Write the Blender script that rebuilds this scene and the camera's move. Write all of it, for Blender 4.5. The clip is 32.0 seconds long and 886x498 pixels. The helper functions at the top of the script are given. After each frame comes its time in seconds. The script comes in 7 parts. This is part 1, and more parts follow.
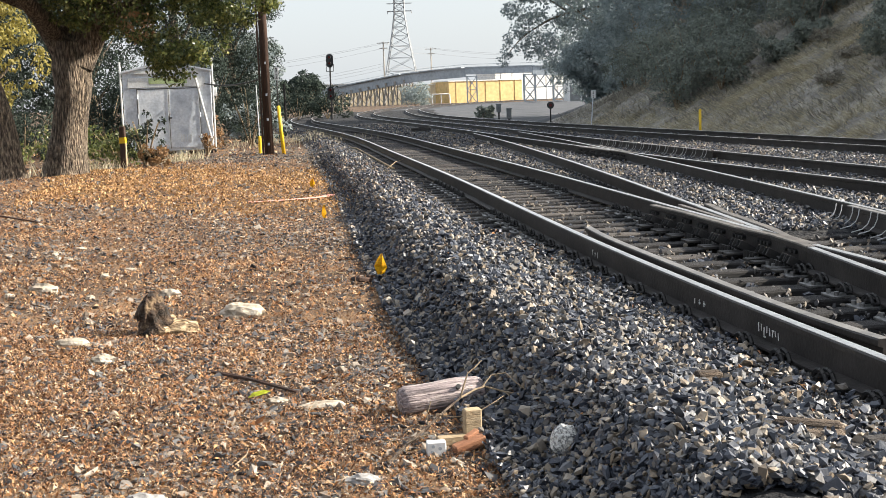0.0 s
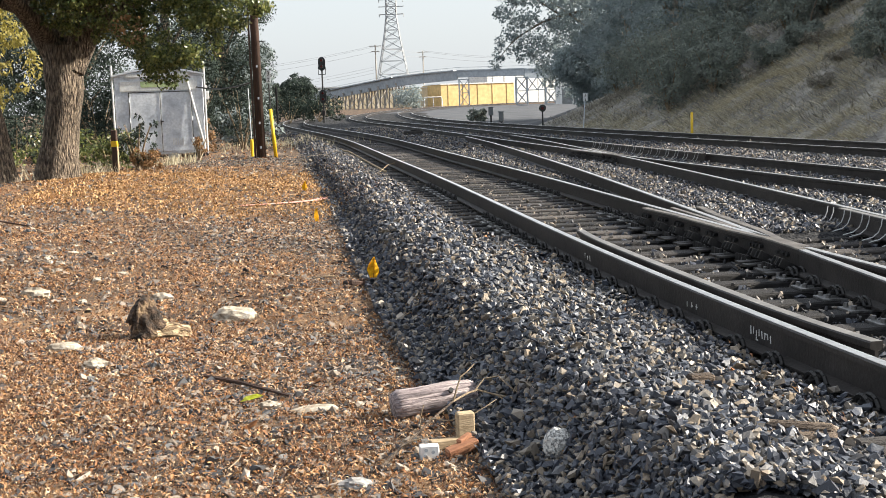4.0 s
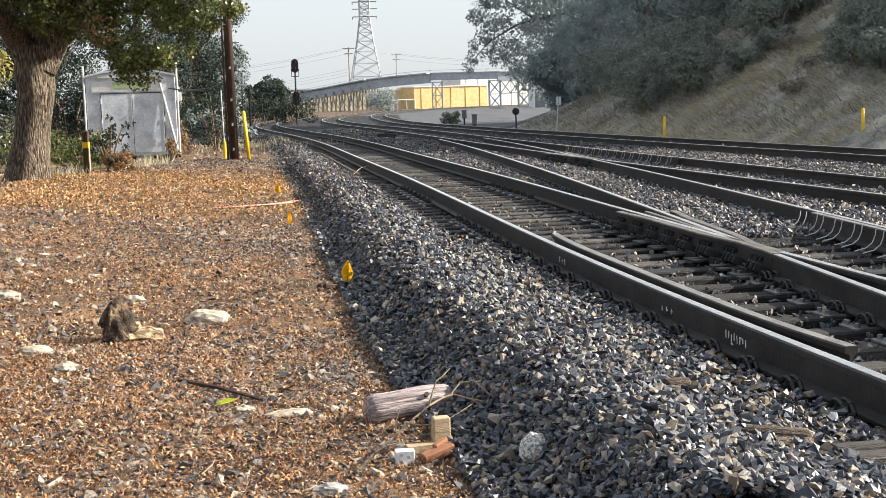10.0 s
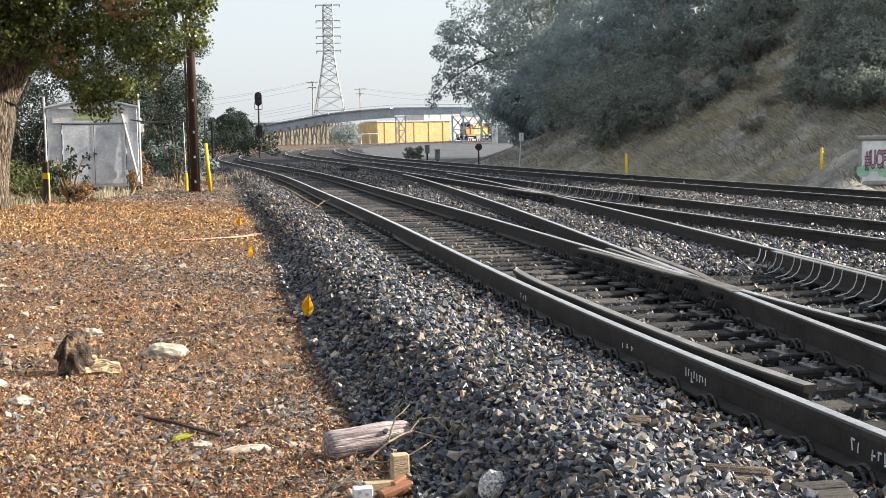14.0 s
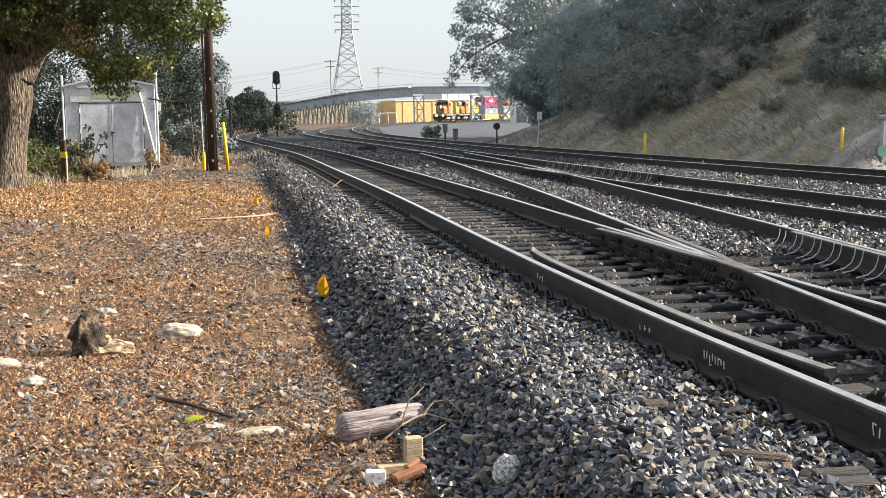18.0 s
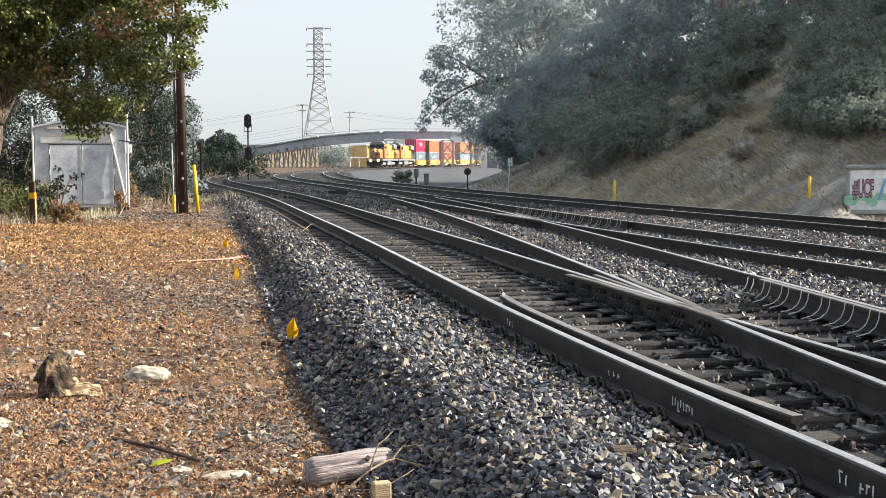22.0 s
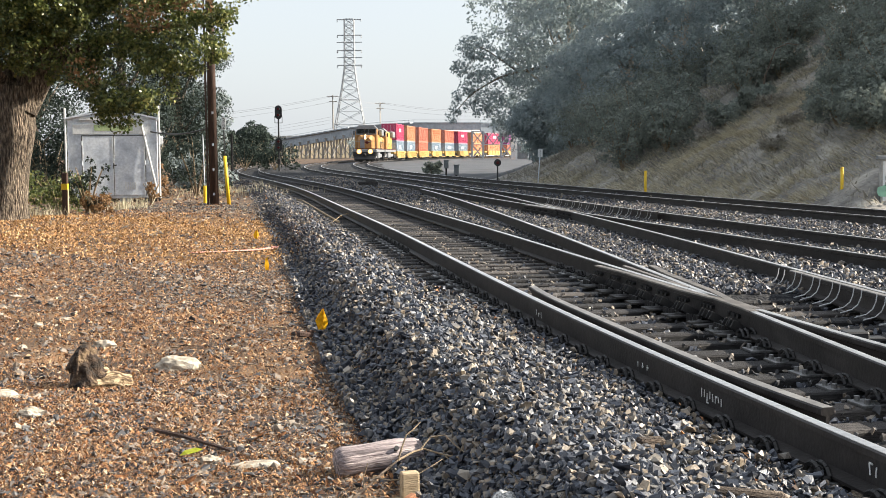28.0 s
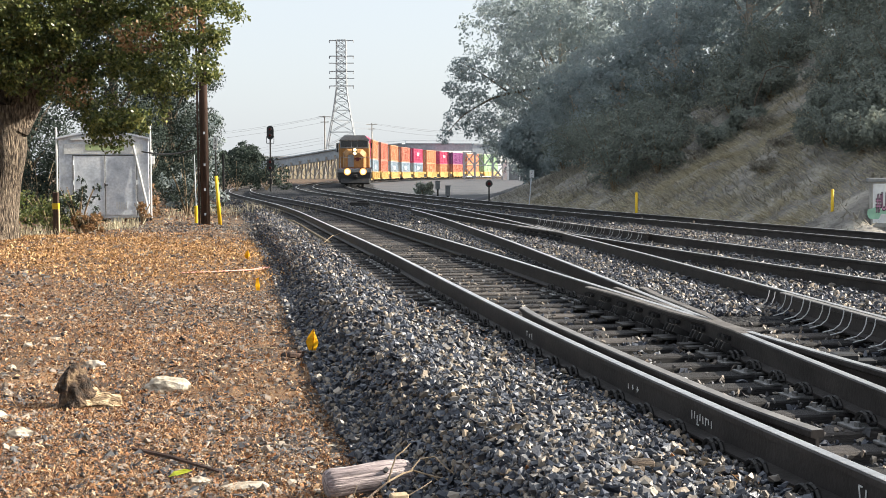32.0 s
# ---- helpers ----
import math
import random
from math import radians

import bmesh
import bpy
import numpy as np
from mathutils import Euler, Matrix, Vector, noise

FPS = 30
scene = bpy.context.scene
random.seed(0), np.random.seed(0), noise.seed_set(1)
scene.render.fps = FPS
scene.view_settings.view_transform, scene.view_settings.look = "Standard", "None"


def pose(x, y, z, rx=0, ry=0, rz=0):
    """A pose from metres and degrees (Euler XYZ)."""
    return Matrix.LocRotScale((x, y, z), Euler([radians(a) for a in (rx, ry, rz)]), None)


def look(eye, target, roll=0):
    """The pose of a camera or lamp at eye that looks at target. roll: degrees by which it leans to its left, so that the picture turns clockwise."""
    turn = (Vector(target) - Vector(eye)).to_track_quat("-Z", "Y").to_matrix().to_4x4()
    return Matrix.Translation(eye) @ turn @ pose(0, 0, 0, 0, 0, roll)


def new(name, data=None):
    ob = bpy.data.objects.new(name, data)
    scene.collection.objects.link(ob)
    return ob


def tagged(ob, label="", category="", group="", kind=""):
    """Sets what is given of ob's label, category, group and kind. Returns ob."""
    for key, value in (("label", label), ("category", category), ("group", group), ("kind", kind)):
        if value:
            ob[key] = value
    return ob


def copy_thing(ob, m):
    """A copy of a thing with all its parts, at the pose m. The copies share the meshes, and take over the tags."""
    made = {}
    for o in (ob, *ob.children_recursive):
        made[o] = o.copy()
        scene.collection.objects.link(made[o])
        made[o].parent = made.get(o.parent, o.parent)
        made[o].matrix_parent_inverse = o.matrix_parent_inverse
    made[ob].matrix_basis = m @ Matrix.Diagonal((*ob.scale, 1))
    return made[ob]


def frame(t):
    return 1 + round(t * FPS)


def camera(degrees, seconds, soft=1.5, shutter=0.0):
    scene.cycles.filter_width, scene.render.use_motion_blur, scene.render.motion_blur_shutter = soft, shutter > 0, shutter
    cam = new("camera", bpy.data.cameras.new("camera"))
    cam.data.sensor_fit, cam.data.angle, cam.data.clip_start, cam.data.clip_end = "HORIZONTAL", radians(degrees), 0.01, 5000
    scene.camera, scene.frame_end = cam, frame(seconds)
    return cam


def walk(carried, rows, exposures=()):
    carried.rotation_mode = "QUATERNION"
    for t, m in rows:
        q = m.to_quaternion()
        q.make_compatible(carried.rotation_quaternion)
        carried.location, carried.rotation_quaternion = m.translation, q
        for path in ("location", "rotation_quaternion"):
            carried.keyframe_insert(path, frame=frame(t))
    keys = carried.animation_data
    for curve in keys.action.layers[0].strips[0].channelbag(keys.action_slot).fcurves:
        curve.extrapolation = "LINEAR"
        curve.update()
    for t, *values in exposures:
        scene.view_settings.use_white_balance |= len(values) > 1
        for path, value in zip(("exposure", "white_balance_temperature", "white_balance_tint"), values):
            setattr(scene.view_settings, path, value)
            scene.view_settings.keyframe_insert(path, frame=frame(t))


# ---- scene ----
cam = camera(37.66, 32.0, soft=0.6)
PATH = [
    (0, pose(-0.0017, 0.0035, 1.4257, 83.357, 1.972, 1.256)),
    (0.5, pose(-0.0028, -0.0016, 1.4295, 83.181, 2.034, 1.276)),
    (1, pose(-0.0055, 0.0087, 1.4245, 83.168, 2.115, 1.261)),
    (1.5, pose(-0.0115, 0.0096, 1.4263, 83.262, 2.041, 1.231)),
    (2, pose(-0.0098, 0.0111, 1.4284, 83.357, 2.083, 1.168)),
    (2.5, pose(-0.0064, 0.0092, 1.4275, 83.422, 2.103, 1.103)),
    (4.5, pose(-0.0029, 0.0017, 1.4289, 83.534, 1.879, 0.765)),
    (5, pose(-0.0034, 0.007, 1.4255, 84.034, 1.639, 0.55)),
    (5.5, pose(-0.004, -0.0009, 1.4301, 84.734, 1.397, 0.247)),
    (6, pose(0, 0, 1.44, 85.398, 1.206, -0.097)),
    (6.5, pose(-0.0103, 0.001, 1.434, 85.77, 1.142, -0.368)),
    (7, pose(-0.0485, -0.024, 1.4379, 85.673, 1.318, -0.5)),
    (7.5, pose(-0.0999, -0.0456, 1.4424, 85.146, 1.494, -0.52)),
    (8, pose(-0.1169, -0.0271, 1.4398, 84.495, 1.575, -0.499)),
    (8.5, pose(-0.0605, 0.0275, 1.4326, 83.949, 1.652, -0.439)),
    (9, pose(-0.0252, 0.0315, 1.4305, 83.595, 1.712, -0.38)),
    (9.5, pose(-0.0162, 0.036, 1.4301, 83.487, 1.74, -0.306)),
    (10, pose(-0.0191, 0.0318, 1.4304, 83.559, 1.715, -0.27)),
    (10.5, pose(-0.0141, 0.0117, 1.4375, 83.675, 1.682, -0.305)),
    (11, pose(-0.0141, 0.0194, 1.4311, 83.784, 1.545, -0.43)),
    (11.5, pose(-0.0165, 0.0084, 1.4338, 83.821, 1.388, -0.599)),
    (12, pose(-0.0158, 0.0175, 1.4298, 83.855, 1.266, -0.805)),
    (12.5, pose(-0.0172, 0.0154, 1.4329, 83.987, 1.159, -1.105)),
    (13, pose(-0.0145, 0.017, 1.4326, 84.347, 1.095, -1.532)),
    (13.5, pose(-0.013, 0.0348, 1.433, 84.829, 0.998, -1.917)),
    (15.5, pose(-0.024, 0.1014, 1.431, 85.208, 1.303, -1.445)),
    (16, pose(-0.0884, 0.1167, 1.4352, 84.781, 1.268, -1.198)),
    (16.5, pose(-0.0676, 0.123, 1.4338, 84.411, 1.129, -1.088)),
    (17, pose(-0.007, 0.1376, 1.4294, 84.177, 0.996, -1.034)),
    (17.5, pose(0.0093, 0.1354, 1.4295, 84.072, 0.962, -1.066)),
    (18, pose(0.0055, 0.1417, 1.4303, 84.152, 0.983, -1.08)),
    (18.5, pose(-0.0058, 0.1363, 1.4286, 84.457, 0.952, -1.127)),
    (19, pose(-0.0039, 0.1273, 1.4318, 84.955, 0.857, -1.199)),
    (19.5, pose(-0.0007, 0.1226, 1.4386, 85.543, 0.774, -1.379)),
    (20, pose(0.0019, 0.1114, 1.4389, 86.015, 0.667, -1.636)),
    (20.5, pose(0.003, 0.105, 1.4376, 86.222, 0.575, -1.893)),
    (21, pose(0.0031, 0.1154, 1.4356, 86.175, 0.501, -2.088)),
    (21.5, pose(0.0033, 0.1167, 1.4331, 86.077, 0.429, -2.221)),
    (22, pose(0.0029, 0.1225, 1.4321, 86.107, 0.365, -2.354)),
    (22.5, pose(0.0045, 0.1186, 1.4365, 86.278, 0.297, -2.479)),
    (23, pose(0.0068, 0.1165, 1.4369, 86.521, 0.288, -2.606)),
    (23.5, pose(0.0094, 0.1107, 1.4378, 86.701, 0.355, -2.669)),
    (24, pose(0.0119, 0.1026, 1.4361, 86.793, 0.45, -2.652)),
    (24.5, pose(0.0139, 0.1041, 1.436, 86.787, 0.53, -2.505)),
    (25, pose(0.014, 0.097, 1.4346, 86.685, 0.598, -2.27)),
    (25.5, pose(0.0132, 0.0982, 1.4346, 86.492, 0.66, -1.946)),
    (26, pose(0.0129, 0.1024, 1.4322, 86.277, 0.676, -1.594)),
    (26.5, pose(0.0151, 0.1107, 1.4297, 86.067, 0.619, -1.308)),
    (28.5, pose(0.0108, 0.117, 1.4314, 85.702, 0.404, -1.013)),
    (29, pose(0.013, 0.112, 1.4309, 85.726, 0.395, -1.105)),
    (29.5, pose(0.0167, 0.1151, 1.4302, 85.811, 0.456, -1.225)),
    (30, pose(0.0184, 0.1157, 1.431, 85.93, 0.435, -1.366)),
    (30.5, pose(0.0191, 0.1023, 1.432, 86.088, 0.381, -1.473)),
    (31, pose(0.0173, 0.1111, 1.4332, 86.256, 0.265, -1.551)),
    (31.5, pose(0.0177, 0.1072, 1.4346, 86.478, 0.23, -1.504)),
    (32, pose(0.0159, 0.1144, 1.4339, 86.635, 0.212, -1.392)),
]
walk(cam, PATH, exposures=[(0, 1.33), (32, 1.33)])

# ---- light ----
SUN_AZ, SUN_EL = 84.0, 31.0
world = bpy.data.worlds.new("sky")
world.use_nodes = True
scene.world = world
_n = world.node_tree.nodes
_sky = _n.new("ShaderNodeTexSky")
_sky.sky_type, _sky.sun_disc = "NISHITA", False
_sky.sun_elevation, _sky.sun_rotation = radians(SUN_EL), radians(SUN_AZ)
_sky.air_density, _sky.dust_density, _sky.ozone_density, _sky.altitude = 1.0, 3.0, 1.0, 10
_mix = _n.new("ShaderNodeMix")  # an even milky haze over the whole sky
_mix.data_type = "RGBA"
_mix.inputs[0].default_value = 0.72
_mix.inputs[7].default_value = (3.98, 4.24, 4.48, 1)
_bg = _n["Background"]
_bg.inputs[1].default_value = 0.091
world.node_tree.links.new(_sky.outputs[0], _mix.inputs[6])
world.node_tree.links.new(_mix.outputs[2], _bg.inputs[0])
sun = new("sun", bpy.data.lights.new("sun", "SUN"))
sun.data.energy, sun.data.angle, sun.data.color = 5.0, radians(0.6), (1.0, 0.92, 0.79)
_a, _e = radians(SUN_AZ), radians(SUN_EL)
sun.matrix_basis = look((60 * math.sin(_a) * math.cos(_e), 60 * math.cos(_a) * math.cos(_e), 60 * math.sin(_e)), (0, 0, 0))


# ---- materials ----
def mat(name, colors, scale=4.0, rough=0.8, metal=0.0, bump=0.3, bump_scale=None, rnd=0.0, island=0.0,
        fine=None, trans=0.0, stretch=(1, 1, 1), emit=None, bdist=0.02, spread=(0.35, 0.65), spec=0.5):
    """Two-scale noise between the colours, with bump; rnd and island vary it by object and by mesh piece."""
    m = bpy.data.materials.new(name)
    m.use_nodes = True
    nt = m.node_tree
    N, L = nt.nodes, nt.links
    b = N["Principled BSDF"]
    tc = N.new("ShaderNodeTexCoord")
    mp = N.new("ShaderNodeMapping")
    mp.inputs["Scale"].default_value = stretch
    L.new(tc.outputs["Object"], mp.inputs[0])
    n1 = N.new("ShaderNodeTexNoise")
    n1.inputs["Scale"].default_value, n1.inputs["Detail"].default_value, n1.inputs["Roughness"].default_value = scale, 8, 0.62
    L.new(mp.outputs[0], n1.inputs["Vector"])
    ramp = N.new("ShaderNodeValToRGB")
    el = ramp.color_ramp.elements
    k = len(colors)
    for i, c in enumerate(colors):
        p = spread[0] + (spread[1] - spread[0]) * i / max(1, k - 1)
        e = el[i] if i < 2 else el.new(p)
        e.position = p
        e.color = (*c, 1)
    src = n1.outputs["Fac"]
    if island or rnd:
        geo = N.new("ShaderNodeNewGeometry") if island else N.new("ShaderNodeObjectInfo")
        out = geo.outputs["Random Per Island"] if island else geo.outputs["Random"]
        mx = N.new("ShaderNodeMix")
        mx.data_type = "FLOAT"
        mx.inputs[0].default_value = island or rnd
        L.new(src, mx.inputs[2])
        L.new(out, mx.inputs[3])
        src = mx.outputs[0]
    L.new(src, ramp.inputs[0])
    col = ramp.outputs[0]
    n2 = N.new("ShaderNodeTexNoise")
    n2.inputs["Scale"].default_value, n2.inputs["Detail"].default_value = fine or scale * 9, 4
    L.new(mp.outputs[0], n2.inputs["Vector"])
    mr = N.new("ShaderNodeMapRange")
    mr.inputs[3].default_value, mr.inputs[4].default_value = 0.62, 1.35
    L.new(n2.outputs["Fac"], mr.inputs[0])
    mul = N.new("ShaderNodeMix")
    mul.data_type, mul.blend_type = "RGBA", "MULTIPLY"
    mul.inputs[0].default_value = 1.0
    L.new(col, mul.inputs[6])
    L.new(mr.outputs[0], mul.inputs[7])
    L.new(mul.outputs[2], b.inputs["Base Color"])
    b.inputs["Roughness"].default_value, b.inputs["Metallic"].default_value = rough, metal
    b.inputs["Specular IOR Level"].default_value = spec
    if bump:
        bp = N.new("ShaderNodeBump")
        bp.inputs["Strength"].default_value, bp.inputs["Distance"].default_value = bump, bdist
        n3 = n2
        if bump_scale:
            n3 = N.new("ShaderNodeTexNoise")
            n3.inputs["Scale"].default_value, n3.inputs["Detail"].default_value = bump_scale, 6
            L.new(mp.outputs[0], n3.inputs["Vector"])
        L.new(n3.outputs["Fac"], bp.inputs["Height"])
        L.new(bp.outputs[0], b.inputs["Normal"])
    if emit:
        b.inputs["Emission Color"].default_value = (*emit[:3], 1)
        b.inputs["Emission Strength"].default_value = emit[3]
    if trans:
        tr = N.new("ShaderNodeBsdfTranslucent")
        L.new(mul.outputs[2], tr.inputs[0])
        ms = N.new("ShaderNodeMixShader")
        ms.inputs[0].default_value = trans
        L.new(b.outputs[0], ms.inputs[1])
        L.new(tr.outputs[0], ms.inputs[2])
        L.new(ms.outputs[0], N["Material Output"].inputs[0])
    return m


# Soil kept dark so gaps between the leaves read as shadow.
M_SOIL = mat("soil", [(0.024, 0.0145, 0.009), (0.068, 0.041, 0.023), (0.2, 0.118, 0.06)], 1.3, 0.95, bump=0.8, bump_scale=30, fine=45)
M_BALLAST_BED = mat("ballast_bed", [(0.008, 0.008, 0.01), (0.024, 0.025, 0.028), (0.07, 0.068, 0.066)], 22, 0.85, bump=1.0, bump_scale=26, bdist=0.05, spec=0.2)
M_STONE = mat("ballast_stone", [(0.0115, 0.0138, 0.02), (0.0205, 0.0245, 0.0355), (0.035, 0.041, 0.0575), (0.056, 0.064, 0.085), (0.09, 0.098, 0.118), (0.13, 0.12, 0.11), (0.2, 0.155, 0.108), (0.38, 0.335, 0.28)], 40, 0.44, bump=0.35, bump_scale=120, bdist=0.006, island=0.87, spec=0.5, spread=(0.07, 0.96))
M_PEBBLE = mat("path_gravel", [(0.026, 0.027, 0.031), (0.06, 0.06, 0.064), (0.115, 0.112, 0.11), (0.19, 0.15, 0.115), (0.38, 0.33, 0.27)], 12, 0.65, bump=0.0, island=0.92, spread=(0.05, 0.99), spec=0.4)
M_LITTER = mat("leaf_litter", [(0.034, 0.016, 0.009), (0.115, 0.049, 0.022), (0.3, 0.13, 0.048), (0.45, 0.25, 0.11), (0.66, 0.5, 0.33)], 6, 0.75, bump=0.0, island=0.9, spread=(0.05, 0.97), trans=0.12)
M_SUNGOLDLITTER = mat("sun_gold_leaf_litter", [(0.17, 0.085, 0.035), (0.42, 0.225, 0.085), (0.62, 0.41, 0.2)], 6, 0.7, bump=0.0, island=0.9, spread=(0.05, 0.95), trans=0.15)
M_RUST = mat("rail_steel", [(0.024, 0.021, 0.0205), (0.052, 0.046, 0.0435)], 3, 0.5, 0.1, bump=0.15, fine=40, spec=0.25)
M_SHINE = mat("rail_running_band", [(0.68, 0.67, 0.66), (0.85, 0.84, 0.82)], 3, 0.38, 1.0, bump=0.05)
M_DULL = mat("dull_worn_steel", [(0.22, 0.21, 0.2), (0.36, 0.34, 0.32)], 4, 0.5, 0.8, bump=0.05)
M_DULLRAIL = mat("worn_brown_steel", [(0.11, 0.098, 0.088), (0.24, 0.215, 0.19)], 5, 0.45, 0.5, bump=0.1)
M_PLATE = mat("plate_steel", [(0.1, 0.1, 0.1), (0.27, 0.265, 0.26)], 9, 0.42, 0.5, bump=0.2)
M_DARKMETAL = mat("black_iron", [(0.02, 0.02, 0.022), (0.06, 0.055, 0.05)], 9, 0.6, 0.5, bump=0.2)
M_TIE = mat("tie_wood", [(0.012, 0.0115, 0.012), (0.032, 0.029, 0.029), (0.1, 0.088, 0.08)], 6, 0.7, bump=0.7, rnd=0.5, stretch=(0.6, 6, 6), spread=(0.25, 0.75), spec=0.3)
M_BARK = mat("bark", [(0.035, 0.027, 0.021), (0.17, 0.13, 0.095), (0.4, 0.32, 0.235)], 13, 0.95, bump=1.0, bump_scale=16, stretch=(2.2, 2.2, 0.45), bdist=0.2, spread=(0.38, 0.64))
# Near-black tones imitate the stump's side turned from the sun.
M_STUMP = mat("shaded_rotten_stump", [(0.012, 0.008, 0.005), (0.06, 0.035, 0.02), (0.22, 0.15, 0.085)], 9, 0.9, bump=1.0, bump_scale=24, bdist=0.04, stretch=(1, 1.5, 1), spread=(0.38, 0.66))
M_SPLIT = mat("split_pale_wood", [(0.06, 0.035, 0.018), (0.28, 0.19, 0.105), (0.62, 0.48, 0.3)], 14, 0.9, bump=1.0, bump_scale=30, bdist=0.03, stretch=(0.8, 2, 1.5), spread=(0.35, 0.6))
M_YARD = mat("grey_yard_gravel", [(0.032, 0.036, 0.044), (0.056, 0.06, 0.07), (0.095, 0.098, 0.105)], 0.3, 0.9, bump=0.3, fine=4)
# The light olive end of the ramp imitates sunlit leaf highlights.
M_LEAF = mat("oak_leaf", [(0.03, 0.05, 0.018), (0.08, 0.106, 0.032), (0.17, 0.19, 0.055), (0.36, 0.345, 0.12)], 2, 0.33, bump=0, island=0.62, spread=(0.16, 0.88), trans=0.4)
M_DARKLEAF = mat("dark_leaf", [(0.03, 0.042, 0.036), (0.043, 0.057, 0.047), (0.06, 0.076, 0.06)], 0.6, 0.85, bump=0, island=0.25, spread=(0.2, 0.85), trans=0.15, spec=0.08)
M_LEAF_DRY = mat("dry_leaf", [(0.17, 0.09, 0.04), (0.32, 0.19, 0.085)], 2, 0.7, bump=0, island=0.8, spread=(0.1, 0.9), trans=0.3)
# Scrub colour raised to put haze over the slope into the leaves.
M_SCRUB = mat("haze_pale_scrub_leaf", [(0.17, 0.195, 0.175), (0.24, 0.268, 0.235), (0.33, 0.345, 0.29)], 0.5, 0.8, bump=0, island=0.4, spread=(0.2, 0.85), trans=0.35, spec=0.15)
# Grey-green lightened well past real foliage to imitate distance haze.
M_HAZE_EUCA = mat("haze_pale_leaf", [(0.27, 0.32, 0.33), (0.34, 0.39, 0.39), (0.43, 0.46, 0.43)], 0.35, 0.8, bump=0, island=0.3, spread=(0.25, 0.8), trans=0.5, spec=0.15)
M_PALEBARK = mat("peeling_pale_bark", [(0.24, 0.2, 0.165), (0.42, 0.37, 0.31), (0.58, 0.52, 0.44)], 3, 0.9, bump=0.6, bump_scale=9, stretch=(2, 2, 0.4), bdist=0.05)
M_WILLOW = mat("yellow_leaf", [(0.22, 0.19, 0.04), (0.4, 0.34, 0.09)], 1, 0.6, bump=0, island=0.8, spread=(0.1, 0.9), trans=0.4)
M_GRASS = mat("dry_grass", [(0.26, 0.23, 0.16), (0.5, 0.44, 0.3), (0.74, 0.68, 0.52)], 0.4, 0.85, bump=0, island=0.6, spread=(0.15, 0.9), trans=0.3)
M_HILL = mat("hill_soil", [(0.14, 0.13, 0.12), (0.26, 0.245, 0.22), (0.42, 0.39, 0.335)], 0.8, 0.95, bump=0.9, bump_scale=4, fine=8, bdist=0.25)
M_DRYBRUSH = mat("dry_brush_leaf", [(0.17, 0.155, 0.13), (0.29, 0.27, 0.225), (0.44, 0.41, 0.34)], 1, 0.8, bump=0, island=0.7, spread=(0.1, 0.9), trans=0.3, spec=0.2)
M_POLE = mat("creosoted_wood", [(0.035, 0.02, 0.014), (0.08, 0.042, 0.028)], 5, 0.8, bump=0.5, stretch=(3, 3, 0.3))
M_YELLOW = mat("yellow_plastic", [(0.72, 0.45, 0.01), (0.8, 0.52, 0.02)], 4, 0.5, bump=0.05)
M_FLAG = mat("yellow_vinyl", [(0.82, 0.5, 0.015), (0.9, 0.6, 0.03)], 9, 0.5, bump=0.1, trans=0.5)
M_WHITE = mat("white_paint", [(0.55, 0.57, 0.58), (0.72, 0.73, 0.73)], 2.5, 0.6, bump=0.1, spread=(0.3, 0.6))
M_GALV = mat("weathered_galvanised", [(0.44, 0.48, 0.54), (0.6, 0.64, 0.7), (0.73, 0.76, 0.8)], 2.2, 0.55, 0.0, bump=0.08, fine=14)
M_LIMEGREEN = mat("green_paint_patch", [(0.3, 0.42, 0.16), (0.45, 0.52, 0.3)], 9, 0.7, bump=0.05)
M_BLACK = mat("black_paint", [(0.012, 0.012, 0.013), (0.03, 0.03, 0.03)], 5, 0.5, bump=0.05)
M_GREYPAINT = mat("grey_paint", [(0.16, 0.17, 0.175), (0.25, 0.26, 0.265)], 2, 0.6, bump=0.05)
M_CONC = mat("concrete", [(0.3, 0.29, 0.27), (0.44, 0.43, 0.4)], 1.5, 0.9, bump=0.3)
# Blue-grey kept pale to imitate haze on the far viaduct.
M_STEELBLUE = mat("haze_pale_bridge_paint", [(0.30, 0.34, 0.38), (0.40, 0.44, 0.48)], 0.4, 0.7, bump=0.05, fine=2)
# Wood greyed and lightened for the same distance haze.
M_TIMBER = mat("haze_grey_timber", [(0.24, 0.225, 0.205), (0.36, 0.335, 0.305)], 0.8, 0.9, bump=0.2, fine=5)
# Ochre paled to put distance haze into the wall colour.
M_OCHRE = mat("haze_pale_ochre_wall", [(0.66, 0.46, 0.2), (0.75, 0.55, 0.26)], 0.12, 0.8, bump=0.05, fine=1.2)
# Paler copy of the ochre, imitating haze behind the trestle.
M_TANWALL = mat("haze_tan_wall", [(0.6, 0.5, 0.33), (0.7, 0.6, 0.42)], 0.12, 0.8, bump=0.05, fine=1.2)
M_OFFWHITE = mat("white_cladding", [(0.72, 0.72, 0.7), (0.82, 0.82, 0.8)], 0.2, 0.7, bump=0.05, fine=2)
M_WIRE = mat("wire", [(0.2, 0.2, 0.21), (0.3, 0.3, 0.31)], 3, 0.5, 0.5, bump=0)
M_LATTICE = mat("galvanised_lattice", [(0.26, 0.28, 0.3), (0.36, 0.38, 0.4)], 0.4, 0.7, 0.1, bump=0)
M_PALEROCK = mat("pale_rock", [(0.21, 0.17, 0.125), (0.36, 0.31, 0.24), (0.5, 0.45, 0.37)], 14, 0.9, bump=0.8, bump_scale=24, bdist=0.015)
